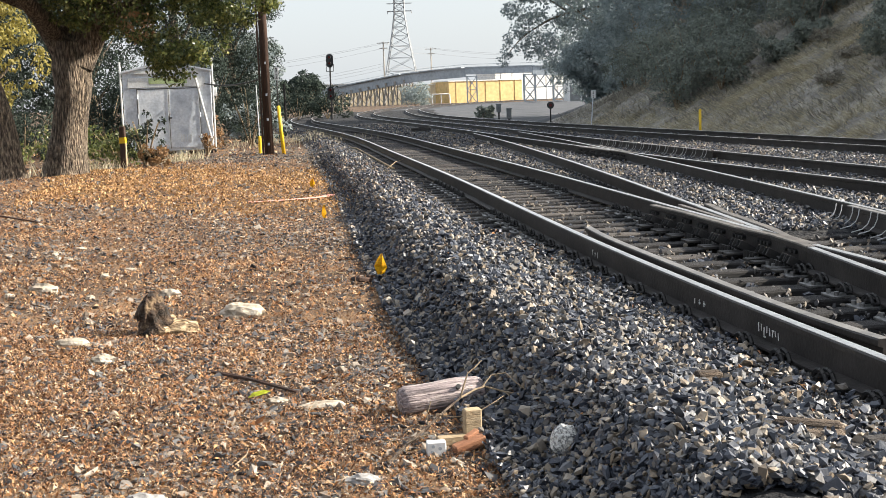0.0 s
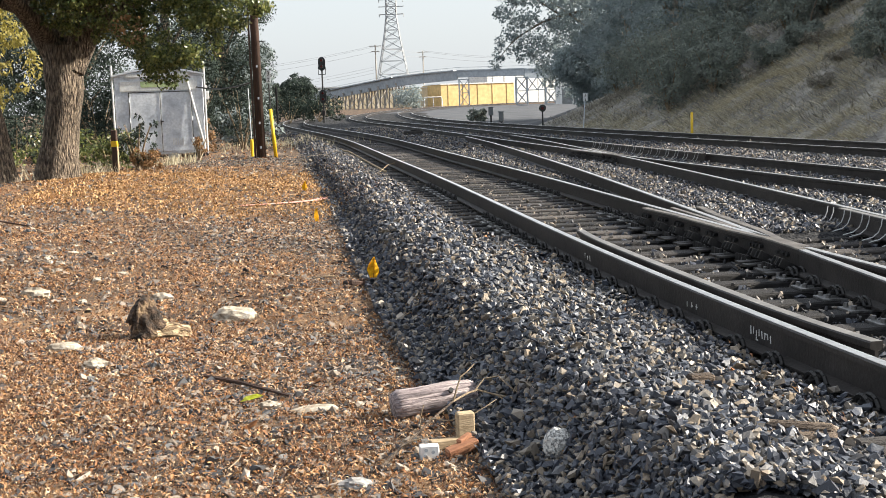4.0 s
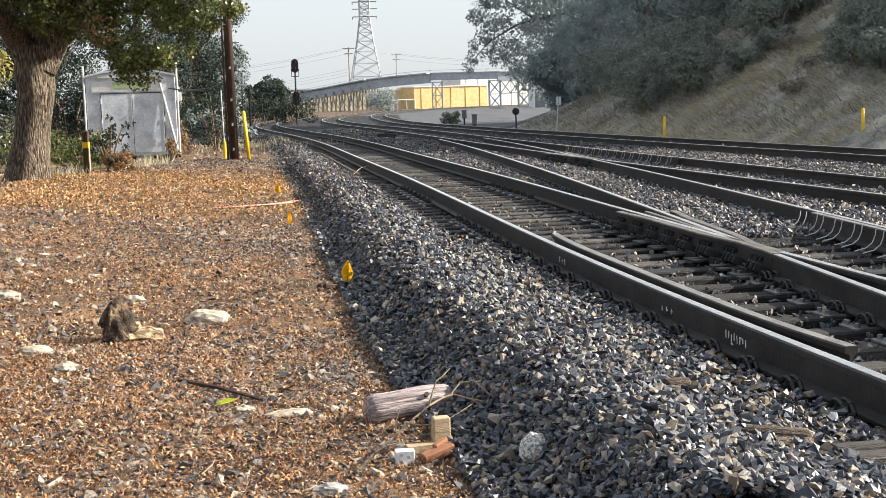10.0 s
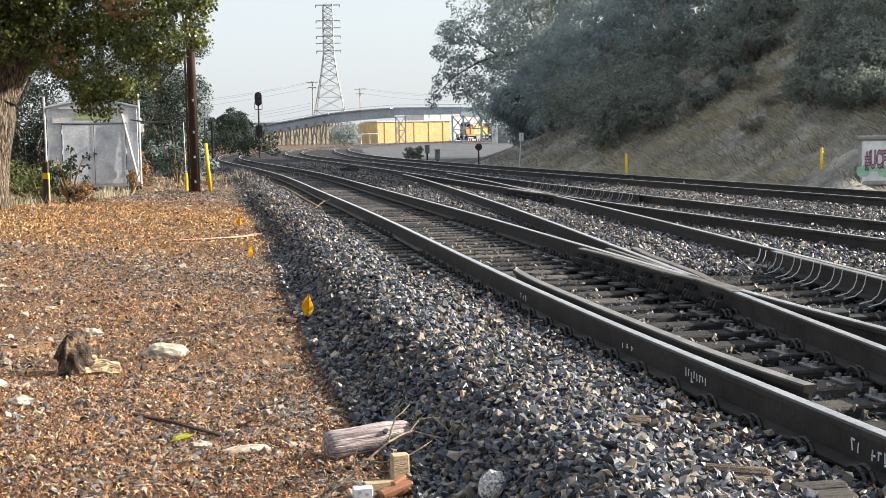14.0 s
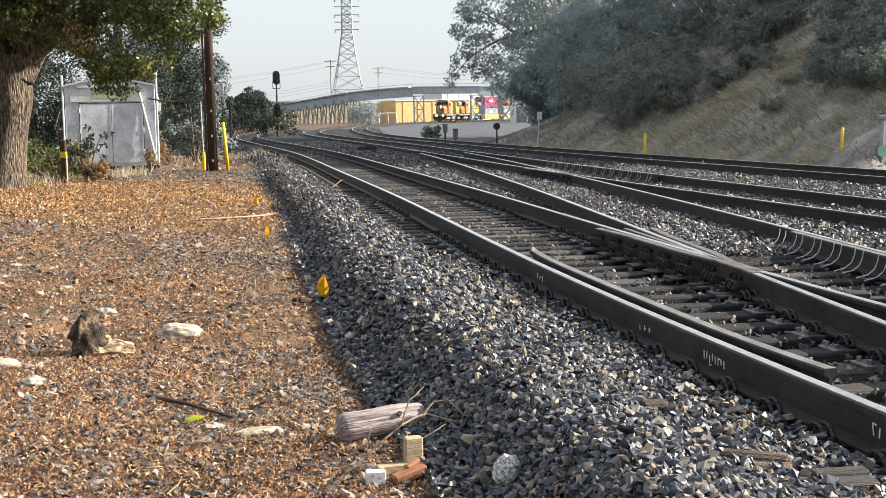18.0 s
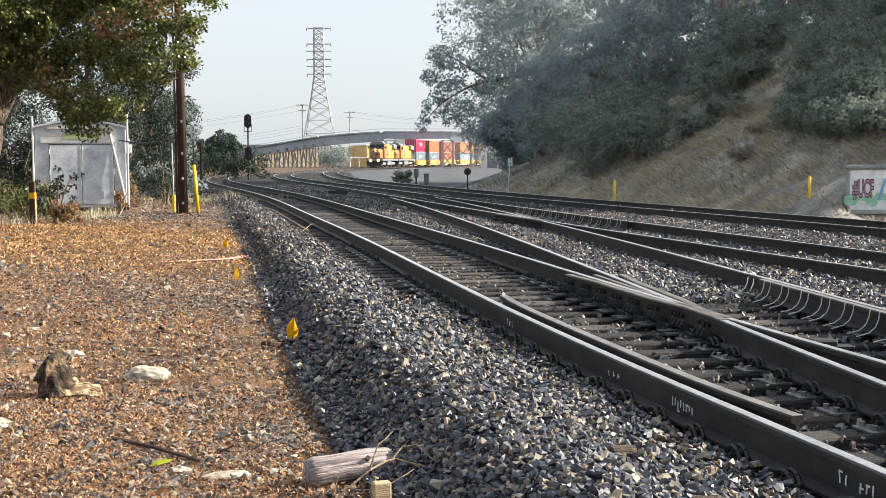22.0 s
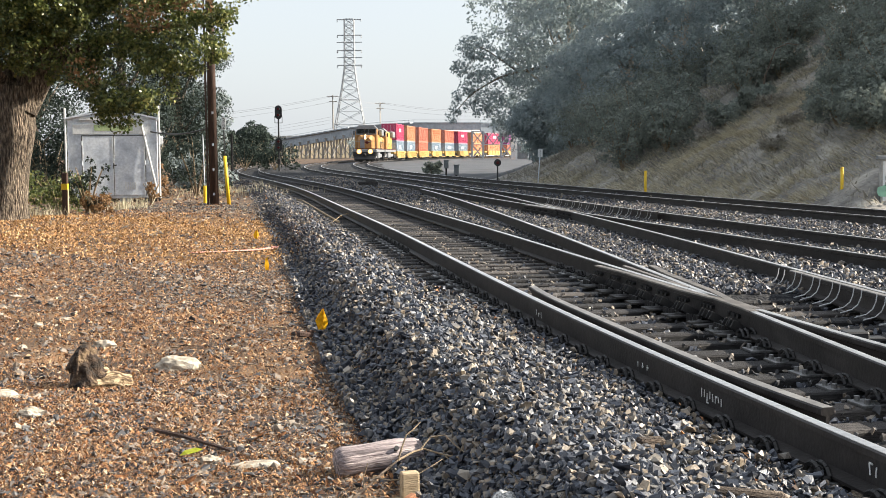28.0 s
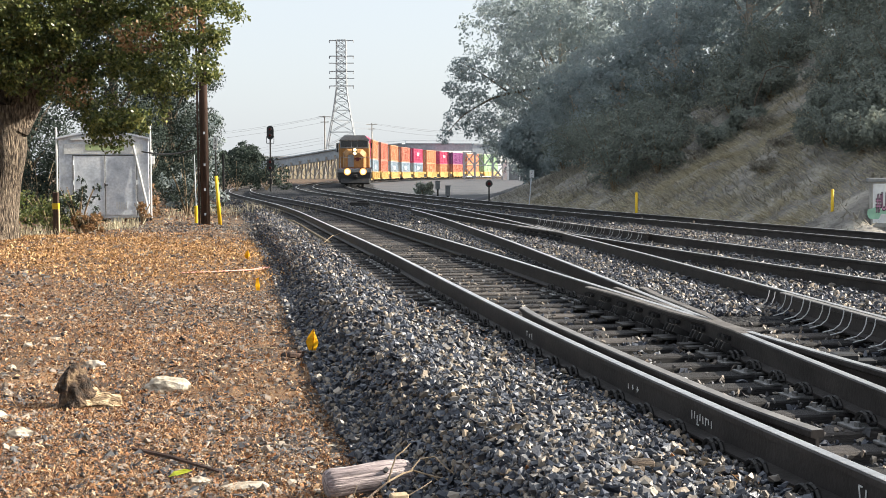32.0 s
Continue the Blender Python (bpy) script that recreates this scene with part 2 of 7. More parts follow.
M_GREYROCK = mat("granite", [(0.16, 0.155, 0.15), (0.28, 0.27, 0.26), (0.4, 0.39, 0.37)], 30, 0.85, bump=0.6, bump_scale=40, bdist=0.01)
M_COBBLE = mat("pale_granite", [(0.16, 0.16, 0.155), (0.46, 0.45, 0.43), (0.66, 0.65, 0.62)], 80, 0.85, bump=1.0, bump_scale=45, bdist=0.015, spread=(0.4, 0.6))
M_LOG = mat("weathered_log", [(0.12, 0.097, 0.1), (0.3, 0.247, 0.247), (0.5, 0.42, 0.405)], 12, 0.9, bump=1.0, bump_scale=18, stretch=(0.3, 4, 4), bdist=0.03, spread=(0.36, 0.62))
M_DRYWOOD = mat("dry_wood", [(0.3, 0.22, 0.13), (0.48, 0.37, 0.24)], 8, 0.85, bump=0.5, stretch=(0.5, 4, 4), bdist=0.01)
M_OLDWOOD = mat("old_grey_wood", [(0.05, 0.035, 0.026), (0.15, 0.108, 0.078), (0.27, 0.205, 0.15)], 8, 0.9, bump=1.0, stretch=(0.5, 4, 4), bdist=0.03)
M_REDWOOD = mat("red_brown_wood", [(0.22, 0.09, 0.045), (0.36, 0.17, 0.09)], 8, 0.85, bump=0.5, stretch=(0.5, 4, 4), bdist=0.01)
M_TWIG = mat("twig", [(0.16, 0.115, 0.075), (0.33, 0.26, 0.17)], 20, 0.9, bump=0.3)
M_PINK = mat("faded_pink_tape", [(0.62, 0.25, 0.2), (0.75, 0.4, 0.33)], 6, 0.7, bump=0.2)
M_CHALK = mat("white_marker", [(0.6, 0.6, 0.58), (0.75, 0.75, 0.73)], 60, 0.8, bump=0)
M_LOCOY = mat("loco_yellow", [(0.62, 0.36, 0.05), (0.72, 0.44, 0.07)], 1.2, 0.5, bump=0.03, fine=9)
# Darker copy of the loco yellow; paints shade onto cab and nose.
M_LOCOF = mat("shaded_loco_front", [(0.27, 0.125, 0.035), (0.38, 0.19, 0.05)], 1.2, 0.55, bump=0.03, fine=9)
M_LOCOG = mat("loco_grey", [(0.16, 0.17, 0.18), (0.23, 0.24, 0.25)], 1.2, 0.55, bump=0.03, fine=9)
M_GLASSD = mat("dark_glass", [(0.01, 0.012, 0.014), (0.02, 0.022, 0.025)], 1, 0.08, bump=0)
M_LAMP = mat("lit_headlamp", [(0.9, 0.7, 0.4), (0.9, 0.7, 0.4)], 1, 0.4, bump=0, emit=(1.0, 0.62, 0.26, 1.4))
# Orange emission added to imitate the halo around the lamps.
M_HALORING = mat("lit_halo_ring", [(0.8, 0.5, 0.2), (0.8, 0.5, 0.2)], 1, 0.3, bump=0, emit=(1.0, 0.42, 0.1, 0.45))
M_REDLAMP = mat("dark_red_lens", [(0.08, 0.01, 0.01), (0.1, 0.015, 0.015)], 1, 0.2, bump=0)
M_PIPE = mat("bright_pipe", [(0.5, 0.5, 0.5), (0.66, 0.66, 0.66)], 3, 0.5, 0.2, bump=0.05)
M_DARKBIRD = mat("dark_plumage", [(0.02, 0.02, 0.022), (0.05, 0.048, 0.046)], 30, 0.7, bump=0.1)


def paint(name, c):
    return mat(name, [tuple(v * 0.82 for v in c), c], 0.8, 0.55, bump=0.05, fine=6)


# ---- mesh helpers ----
def mesh_from(name, verts, faces, material, smooth=False):
    me = bpy.data.meshes.new(name)
    verts, faces = np.asarray(verts, dtype=np.float32), np.asarray(faces, dtype=np.int32)
    n, k = faces.shape
    me.vertices.add(len(verts))
    me.vertices.foreach_set("co", verts.ravel())
    me.loops.add(n * k)
    me.loops.foreach_set("vertex_index", faces.ravel())
    me.polygons.add(n)
    me.polygons.foreach_set("loop_start", np.arange(0, n * k, k, dtype=np.int32))
    me.polygons.foreach_set("loop_total", np.full(n, k, dtype=np.int32))
    me.polygons.foreach_set("use_smooth", np.full(n, smooth, dtype=bool))
    me.update(calc_edges=True)
    me.materials.append(material)
    return me


def obj(name, me, parent=None, m=None, label="", category="", group="", kind=""):
    ob = new(name, me)
    if m is not None:
        ob.matrix_basis = m
    if parent is not None:
        ob.parent = parent
    return tagged(ob, label, category, group, kind)


def part(name, bm, material, parent=None, label="", smooth=False, m=None):
    me = bpy.data.meshes.new(name)
    for f in bm.faces:
        f.smooth = smooth
    bm.to_mesh(me)
    bm.free()
    me.materials.append(material)
    return obj(name, me, parent, m, label)


def thing(name, m, label, category, group="", kind=""):
    return obj(name, None, None, m, label, category, group, kind)


def box(bm, c, s, rz=0.0, rx=0.0, ry=0.0, bevel=0.0):
    r = bmesh.ops.create_cube(bm, size=1.0, matrix=pose(*c, rx, ry, rz) @ Matrix.Diagonal((*s, 1)))
    if bevel:
        es = list({e for v in r["verts"] for e in v.link_edges})
        bmesh.ops.bevel(bm, geom=es, offset=bevel, segments=1, affect="EDGES")
    return bm


def boxes(*items, bevel=0.0):
    bm = bmesh.new()
    for it in items:
        box(bm, *it, bevel=bevel)
    return bm


def rod(bm, p0, p1, r0, r1=None, seg=8):
    p0, p1 = Vector(p0), Vector(p1)
    d = p1 - p0
    if d.length < 1e-6:
        return bm
    m = Matrix.Translation((p0 + p1) / 2) @ d.to_track_quat("Z", "Y").to_matrix().to_4x4()
    bmesh.ops.create_cone(bm, cap_ends=True, segments=seg, radius1=r0, radius2=r0 if r1 is None else r1, depth=d.length, matrix=m)
    return bm


def rods(items, seg=8):
    bm = bmesh.new()
    for it in items:
        rod(bm, *it, seg=seg)
    return bm


def bar(bm, p0, p1, w, h):
    """A square-section member between two points."""
    p0, p1 = Vector(p0), Vector(p1)
    d = p1 - p0
    m = Matrix.Translation((p0 + p1) / 2) @ d.to_track_quat("Y", "Z").to_matrix().to_4x4() @ Matrix.Diagonal((w, d.length, h, 1))
    bmesh.ops.create_cube(bm, size=1.0, matrix=m)
    return bm


def tube(points, r, seg=4):
    """One continuous round strand through the points; r may vary along it."""
    bm = bmesh.new()
    pts = [Vector(p) for p in points]
    rr = r if isinstance(r, (list, tuple)) else [r] * len(pts)
    rings = []
    for i, p in enumerate(pts):
        d = (pts[min(i + 1, len(pts) - 1)] - pts[max(i - 1, 0)]).to_track_quat("Z", "Y")
        rings.append([bm.verts.new(p + d @ Vector((math.cos(6.2832 * (k + 0.5) / seg) * rr[i], math.sin(6.2832 * (k + 0.5) / seg) * rr[i], 0))) for k in range(seg)])
    for a, b in zip(rings, rings[1:]):
        for k in range(seg):
            bm.faces.new((a[k], a[(k + 1) % seg], b[(k + 1) % seg], b[k]))
    bm.faces.new(rings[0][::-1])
    bm.faces.new(rings[-1])
    return bm


def lump(seed, rx, ry, rz, sub=2, rough=0.25, freq=2.0):
    """An uneven stone of that half size."""
    bm = bmesh.new()
    bmesh.ops.create_icosphere(bm, subdivisions=sub, radius=1.0)
    for v in bm.verts:
        k = 1 + rough * noise.noise(v.co * freq + Vector((seed * 7.3, seed, 0))) + rough * 0.5 * noise.noise(v.co * freq * 2.7 + Vector((seed, 9, 0)))
        v.co = Vector((v.co.x * rx, v.co.y * ry, max(v.co.z, -0.6) * rz)) * k
    return bm


def spline(points):
    """A natural cubic spline through plan points, as a dense line with its length."""
    p = np.array(points, float)
    u = np.r_[0, np.cumsum(np.linalg.norm(np.diff(p, axis=0), axis=1))]
    n, h = len(u), np.diff(u)
    a, b = np.zeros((n, n)), np.zeros((n, 2))
    a[0, 0] = a[-1, -1] = 1
    for i in range(1, n - 1):
        a[i, i - 1], a[i, i], a[i, i + 1] = h[i - 1], 2 * (h[i - 1] + h[i]), h[i]
        b[i] = 6 * ((p[i + 1] - p[i]) / h[i] - (p[i] - p[i - 1]) / h[i - 1])
    m = np.linalg.solve(a, b)
    x = np.arange(0, u[-1], 0.25)
    i = np.clip(np.searchsorted(u, x, side="right") - 1, 0, n - 2)
    d, t, w = h[i][:, None], (x - u[i])[:, None], (u[i + 1] - x)[:, None]
    q = m[i] * w**3 / 6 / d + m[i + 1] * t**3 / 6 / d + (p[i] / d - m[i] * d / 6) * w + (p[i + 1] / d - m[i + 1] * d / 6) * t
    return q


class Line:
    """A track's middle in plan: points, headings and lengths along it."""

    def __init__(self, points):
        self.p = spline(points)
        self.s = np.r_[0, np.cumsum(np.linalg.norm(np.diff(self.p, axis=0), axis=1))]
        t = np.gradient(self.p, axis=0)
        self.t = t / np.linalg.norm(t, axis=1)[:, None]
        self.n = np.c_[self.t[:, 1], -self.t[:, 0]]

    def at(self, s):
        return np.array([np.interp(s, self.s, self.p[:, 0]), np.interp(s, self.s, self.p[:, 1])])

    def right(self, s):
        return np.array([np.interp(s, self.s, self.n[:, 0]), np.interp(s, self.s, self.n[:, 1])])

    def s_at_y(self, y):
        return float(np.interp(y, self.p[:, 1], self.s))

    def x_at_y(self, y):
        return np.interp(y, self.p[:, 1], self.p[:, 0])


RAIL_TOP, GAUGE = 0.2, 0.7525
LINE_A = Line([(6.9, -18), (4.73, -6), (2.91, 4), (2.18, 8), (1.43, 13), (0.47, 20), (-1.03, 30), (-3.34, 45), (-7.19, 65), (-11.0, 85), (-13.6, 105), (-15.4, 130), (-15.8, 160)])
LINE_X = Line([(3.93, -4), (3.61, 4), (3.4, 8), (3.14, 13), (2.76, 20), (2.06, 30), (1.2, 40), (0.55, 46)])
LINE_B = Line([(12.6, -18), (9.9, -5), (7.4, 8), (6.02, 15), (4.17, 25), (1.78, 40), (-1.29, 60), (-5.56, 85), (-9.4, 115), (-11.1, 150), (-10.9, 190), (-8.3, 229), (-5.4, 253), (-1.6, 277), (3.0, 301), (7.2, 320), (15, 345), (25, 370), (41, 400)])
LINE_C = Line([(19.0, -18), (15.8, -5), (12.7, 8), (11.28, 14), (8.82, 25), (5.68, 40), (1.92, 60), (-1.95, 85), (-4.75, 115), (-6.75, 150), (-6.5, 190), (-3.8, 229), (-0.9, 253), (3.0, 277), (7.6, 301), (12, 320), (20, 345), (31, 370), (48, 400), (78, 440), (115, 480), (165, 530)])


RAIL_PROFILE = [(-0.075, -0.185), (0.075, -0.185), (0.075, -0.172), (0.012, -0.155), (0.009, -0.045), (0.036, -0.034), (0.037, -0.006), (0.03, 0.0),
                (-0.03, 0.0), (-0.037, -0.006), (-0.036, -0.034), (-0.009, -0.045), (-0.012, -0.155), (-0.075, -0.172)]


def sweep(name, path, profile, z, material, closed=True):
    """A profile (across, up) drawn along plan points, as a mesh."""
    path = np.asarray(path, float)
    t = np.gradient(path[:, :2], axis=0)
    t /= np.linalg.norm(t, axis=1)[:, None]
    n = np.c_[t[:, 1], -t[:, 0]]
    k = len(profile)
    pr = np.array(profile)
    v = np.zeros((len(path), k, 3))
    v[:, :, :2] = path[:, None, :2] + n[:, None, :] * pr[None, :, :1]
    v[:, :, 2] = z + pr[None, :, 1]
    i, j = np.meshgrid(np.arange(len(path) - 1), np.arange(k), indexing="ij")
    a = i * k + j
    b = i * k + (j + 1) % k
    f = np.stack([a, b, b + k, a + k], axis=-1).reshape(-1, 4)
    me = bpy.data.meshes.new(name)
    n = len(path)
    faces = f.tolist() + [list(range(k))[::-1], [(n - 1) * k + j for j in range(k)]]
    me.from_pydata(v.reshape(-1, 3).tolist(), [], faces)
    me.materials.append(material)
    return me


def offset_path(line, off, y0, y1, step=0.5):
    s0, s1 = line.s_at_y(y0), line.s_at_y(y1)
    ss = np.arange(s0, s1, step)
    return np.array([line.at(s) + line.right(s) * off for s in ss])


def smooth01(a, b, x):
    t = np.clip((x - a) / (b - a), 0, 1)
    return t * t * (3 - 2 * t)


def ground_z(x, y):
    """Height of the ground sheet: path, ballast bed and hill."""
    x, y = np.asarray(x, float), np.asarray(y, float)
    a, c = LINE_A.x_at_y(y), LINE_C.x_at_y(y)
    z = np.full_like(x, -0.13) + 0.025 * np.sin(x * 1.9 + y * 0.7) * np.sin(y * 0.9 - x * 0.6)
    z = z + 0.30 * smooth01(2.2, 6.0, -x - 0.02 * y) * smooth01(1, 6, y) * (1 - smooth01(14, 34, y))
    z = z + 0.12 * smooth01(16, 26, y) * smooth01(-3.5, -6, x)
    bed = smooth01(-2.46, -2.2, x - a) * (1 - smooth01(1.6, 2.6, x - c)) * (1 - smooth01(150, 170, y))
    xx = np.where(y < 12.6, LINE_X.x_at_y(y), 99)
    dmin = np.minimum(np.abs(x - a), np.abs(x - xx))
    z = z * (1 - bed) + bed * (0.03 - 0.10 * (1 - smooth01(0.8, 0.98, dmin - 0.42 * smooth01(11, 15, y))))
    z = z + 0.135 * np.exp(-((x - a + 2.04) / np.where(x - a < -2.04, 0.19, 0.42)) ** 2) * (1 - smooth01(60, 90, y))
    toe = c + 2.9
    d = (x - toe) * 0.97
    hill = np.clip(d, 0, 12.5)
    rise = 0.60 * hill + 0.3 * np.sin(y * 0.45 + x * 0.2) * smooth01(1, 5, d) + 0.14 * np.sin(y * 1.5 - x * 0.5 + 1.2 * np.sin(x * 0.8)) * smooth01(0.5, 3, d) + 0.07 * np.sin(y * 3.7 + x * 0.9 + np.sin(x * 1.7)) * smooth01(0.5, 2, d)
    rise = rise + 0.04 * np.clip(d - 12.5, 0, 60)
    ends = 1 - smooth01(58, 84, y + 0.2 * x)
    rise = rise * (1 - smooth01(10.9, 11.4, x) * (1 - smooth01(32.1, 32.5, y)) * smooth01(12, 16, y))
    z = z + rise * ends * smooth01(-60, -20, y)
    return z


def blob_points(rng, n, centre, radii, shell=0.55):
    v = rng.normal(size=(n, 3))
    v /= np.linalg.norm(v, axis=1)[:, None]
    r = shell + (1 - shell) * rng.random(n) ** 0.5
    return np.array(centre) + v * r[:, None] * np.array(radii)


def leaves(name, pts, size, material, rng, aspect=0.55, droop=0.0, facing=None, loose=0.38):
    """Folded leaf blades at the points, each a piece of its own; facing turns their faces that way, more or less loosely."""
    n = len(pts)
    q = rng.normal(size=(n, 3))
    q[:, 2] -= droop
    if facing is not None:
        u = facing + loose * rng.normal(size=(n, 3))
        u /= np.linalg.norm(u, axis=1)[:, None]
        q -= u * (q * u).sum(axis=1)[:, None]
    q /= np.linalg.norm(q, axis=1)[:, None]
    w = np.cross(q, rng.normal(size=(n, 3)) if facing is None else u)
    w /= np.linalg.norm(w, axis=1)[:, None]
    u = np.cross(q, w)
    s = size * (0.6 + 0.8 * rng.random(n))[:, None]
    a = pts
    b = pts + q * s * 0.5 + w * s * aspect * 0.5 + u * s * 0.12
    c = pts + q * s
    d = pts + q * s * 0.5 - w * s * aspect * 0.5 + u * s * 0.12
    v = np.stack([a, b, c, d], axis=1).reshape(-1, 3)
    i = np.arange(n)[:, None] * 4
    f = np.concatenate([np.hstack([i, i + 1, i + 2]), np.hstack([i, i + 2, i + 3])])
    return mesh_from(name, v, f, material)


def chips(name, pts, size, material, rng, flat=0.5, tumble=0.75):
    """Broken stones at the points: uneven blunt lumps with cleaved facets."""
    n = len(pts)
    size = np.broadcast_to(np.asarray(size, float), (n,))
    q = 1.3
    base = np.array([(-1, -1, -0.8), (1, -1, -0.8), (1, 1, -0.8), (-1, 1, -0.8), (0, -q, 0.8), (q, 0, 0.8), (0, q, 0.8), (-q, 0, 0.8)], float)
    face = [(0, 3, 2), (0, 2, 1), (4, 5, 6), (4, 6, 7), (0, 1, 4), (1, 2, 5), (2, 3, 6), (3, 0, 7), (4, 1, 5), (5, 2, 6), (6, 3, 7), (7, 0, 4)]
    k = len(base)
    v = base[None] * (1 + 0.3 * (rng.random((n, k, 1)) - 0.5)) + 0.3 * (rng.random((n, k, 3)) - 0.5)
    for _ in range(3):
        d = rng.normal(size=(n, 1, 3))
        d /= np.linalg.norm(d, axis=2)[:, :, None]
        over = (v * d).sum(axis=2, keepdims=True) - (0.5 + 0.34 * rng.random((n, 1, 1)))
        v = v - d * np.maximum(over, 0)
    v = v * (0.52 * size[:, None, None]) * (np.array([1.2, 0.9, flat]) * (0.7 + 0.6 * rng.random((n, 3))))[:, None, :]
    e = rng.normal(size=(n, 4)) * np.array([1, tumble, tumble, 1])
    e /= np.linalg.norm(e, axis=1)[:, None]
    w, x, y, z = e.T
    r = np.stack([1 - 2 * (y * y + z * z), 2 * (x * y - z * w), 2 * (x * z + y * w), 2 * (x * y + z * w), 1 - 2 * (x * x + z * z), 2 * (y * z - x * w),
                  2 * (x * z - y * w), 2 * (y * z + x * w), 1 - 2 * (x * x + y * y)], axis=-1).reshape(n, 3, 3)
    v = np.einsum("nij,nkj->nki", r, v) + pts[:, None, :]
    f = (np.arange(n)[:, None, None] * k + np.array(face)[None]).reshape(-1, 3)
    return mesh_from(name, v.reshape(-1, 3), f, material)


# ---- ground ----
def build_ground():
    def rows(a, b, n, p):
        return a + (b - a) * np.linspace(0, 1, n) ** p
    ys = np.r_[-400, -150, -60, -30, np.arange(-20, 0, 0.5), np.arange(0, 40, 0.3), np.arange(40, 60, 0.4), np.arange(60, 120, 1.0), np.arange(120, 400, 6), 600, 1000, 2000, 4000]
    xs = np.r_[-4000, -1500, -500, -200, -90, -50, np.arange(-32, -12, 0.8), np.arange(-12, -4, 0.25), np.arange(-4, 5, 0.1), np.arange(5, 16, 0.25), np.arange(16, 26, 0.4), np.arange(26, 44, 0.8), 60, 90, 140, 220, 500, 1500, 4000]
    X, Y = np.meshgrid(xs, ys)
    Z = ground_z(X, Y)
    k = len(xs)
    i, j = np.meshgrid(np.arange(len(ys) - 1), np.arange(k - 1), indexing="ij")
    a = (i * k + j).ravel()
    f = np.c_[a, a + 1, a + k + 1, a + k]
    me = mesh_from("ground", np.c_[X.ravel(), Y.ravel(), Z.ravel()], f, M_SOIL, smooth=True)
    me.materials.append(M_BALLAST_BED)
    me.materials.append(M_HILL)
    me.materials.append(M_YARD)
    cx = X.ravel()[a] + 0.1
    cy = Y.ravel()[a] + 0.1
    bed = (cx - LINE_A.x_at_y(cy) > -2.5) & (cx - LINE_C.x_at_y(cy) < 2.3) & (cy < 165) & (cy > -60)
    hill = (cx - LINE_C.x_at_y(cy) >= 2.3) & (cy < 110) & (cy > -60)
    yard = (cy > 68) & (cx > LINE_B.x_at_y(cy) - 3) & (cy < 300)
    idx = np.where(bed, 1, np.where(yard, 3, np.where(hill, 2, 0))).astype(np.int32)
    me.polygons.foreach_set("material_index", idx)
    obj("ground", me, label="brown leaf-strewn earth with a dark ballast bed and a dry hillside", category="ground", kind="structure")


build_ground()


# ---- tracks ----
def running_band(name, path, z, parent):
    me = sweep(name, path, [(-0.026, 0.0), (0.026, 0.0), (0.026, 0.0025), (-0.026, 0.0025)], z, M_SHINE)
    return obj(name, me, parent, label="bright worn running surface")


def rail(parent, path, z=RAIL_TOP, label="", band=True):
    r = obj("rail", sweep("rail", path, RAIL_PROFILE, z, M_RUST), parent, label=label)
    if band:
        running_band("running_surface", path, z, r)
    else:
        obj("worn_top", sweep("worn_top", path, [(-0.03, 0.0), (0.03, 0.0), (0.03, 0.002), (-0.03, 0.002)], z, M_DULL), r, label="dull worn rail top")
    return r


def tie_mesh(length, seed):
    bm = bmesh.new()
    box(bm, (0, 0, -0.09), (length, 0.22, 0.18), bevel=0.012)
    for v in bm.verts:
        v.co += Vector((noise.noise(v.co * 3 + Vector((seed, 0, 0))) * 0.02, noise.noise(v.co * 4 + Vector((0, seed, 0))) * 0.012, noise.noise(v.co * 5 + Vector((0, 0, seed))) * 0.008))
    me = bpy.data.meshes.new("tie")
    bm.to_mesh(me)
    bm.free()
    me.materials.append(M_TIE)
    return me


def plate_mesh():
    bm = boxes(((0, 0, 0.009), (0.46, 0.2, 0.018)), bevel=0.003)
    for x in (-0.19, 0.19):
        for y in (-0.06, 0.06):
            rod(bm, (x, y, 0.01), (x, y, 0.045), 0.017, seg=6)
    me = bpy.data.meshes.new("tie_plate")
    bm.to_mesh(me)
    bm.free()
    me.materials.append(M_PLATE)
    return me


def clip_mesh(side):
    """A bent spring clip: a double loop gripping the rail foot."""
    bm = bmesh.new()
    for dx in (0.085, 0.125):
        pts = [(side * dx, -0.075 + 0.15 * k / 10, 0.025 + 0.048 * math.sin(math.pi * k / 10) ** 0.6) for k in range(0, 11, 2)]
        for a, b in zip(pts, pts[1:]):
            rod(bm, a, b, 0.0125, seg=5)
    for y in (-0.075, 0.075):
        rod(bm, (side * 0.085, y, 0.02), (side * 0.125, y, 0.02), 0.0125, seg=5)
    rod(bm, (side * 0.06, 0.0, 0.03), (side * 0.15, 0.0, 0.03), 0.016, seg=6)
    me = bpy.data.meshes.new("spring_clip")
    bm.to_mesh(me)
    bm.free()
    me.materials.append(M_DARKMETAL)
    return me


PLATE, CLIP_L, CLIP_R = plate_mesh(), clip_mesh(-1), clip_mesh(1)
TIES = {}


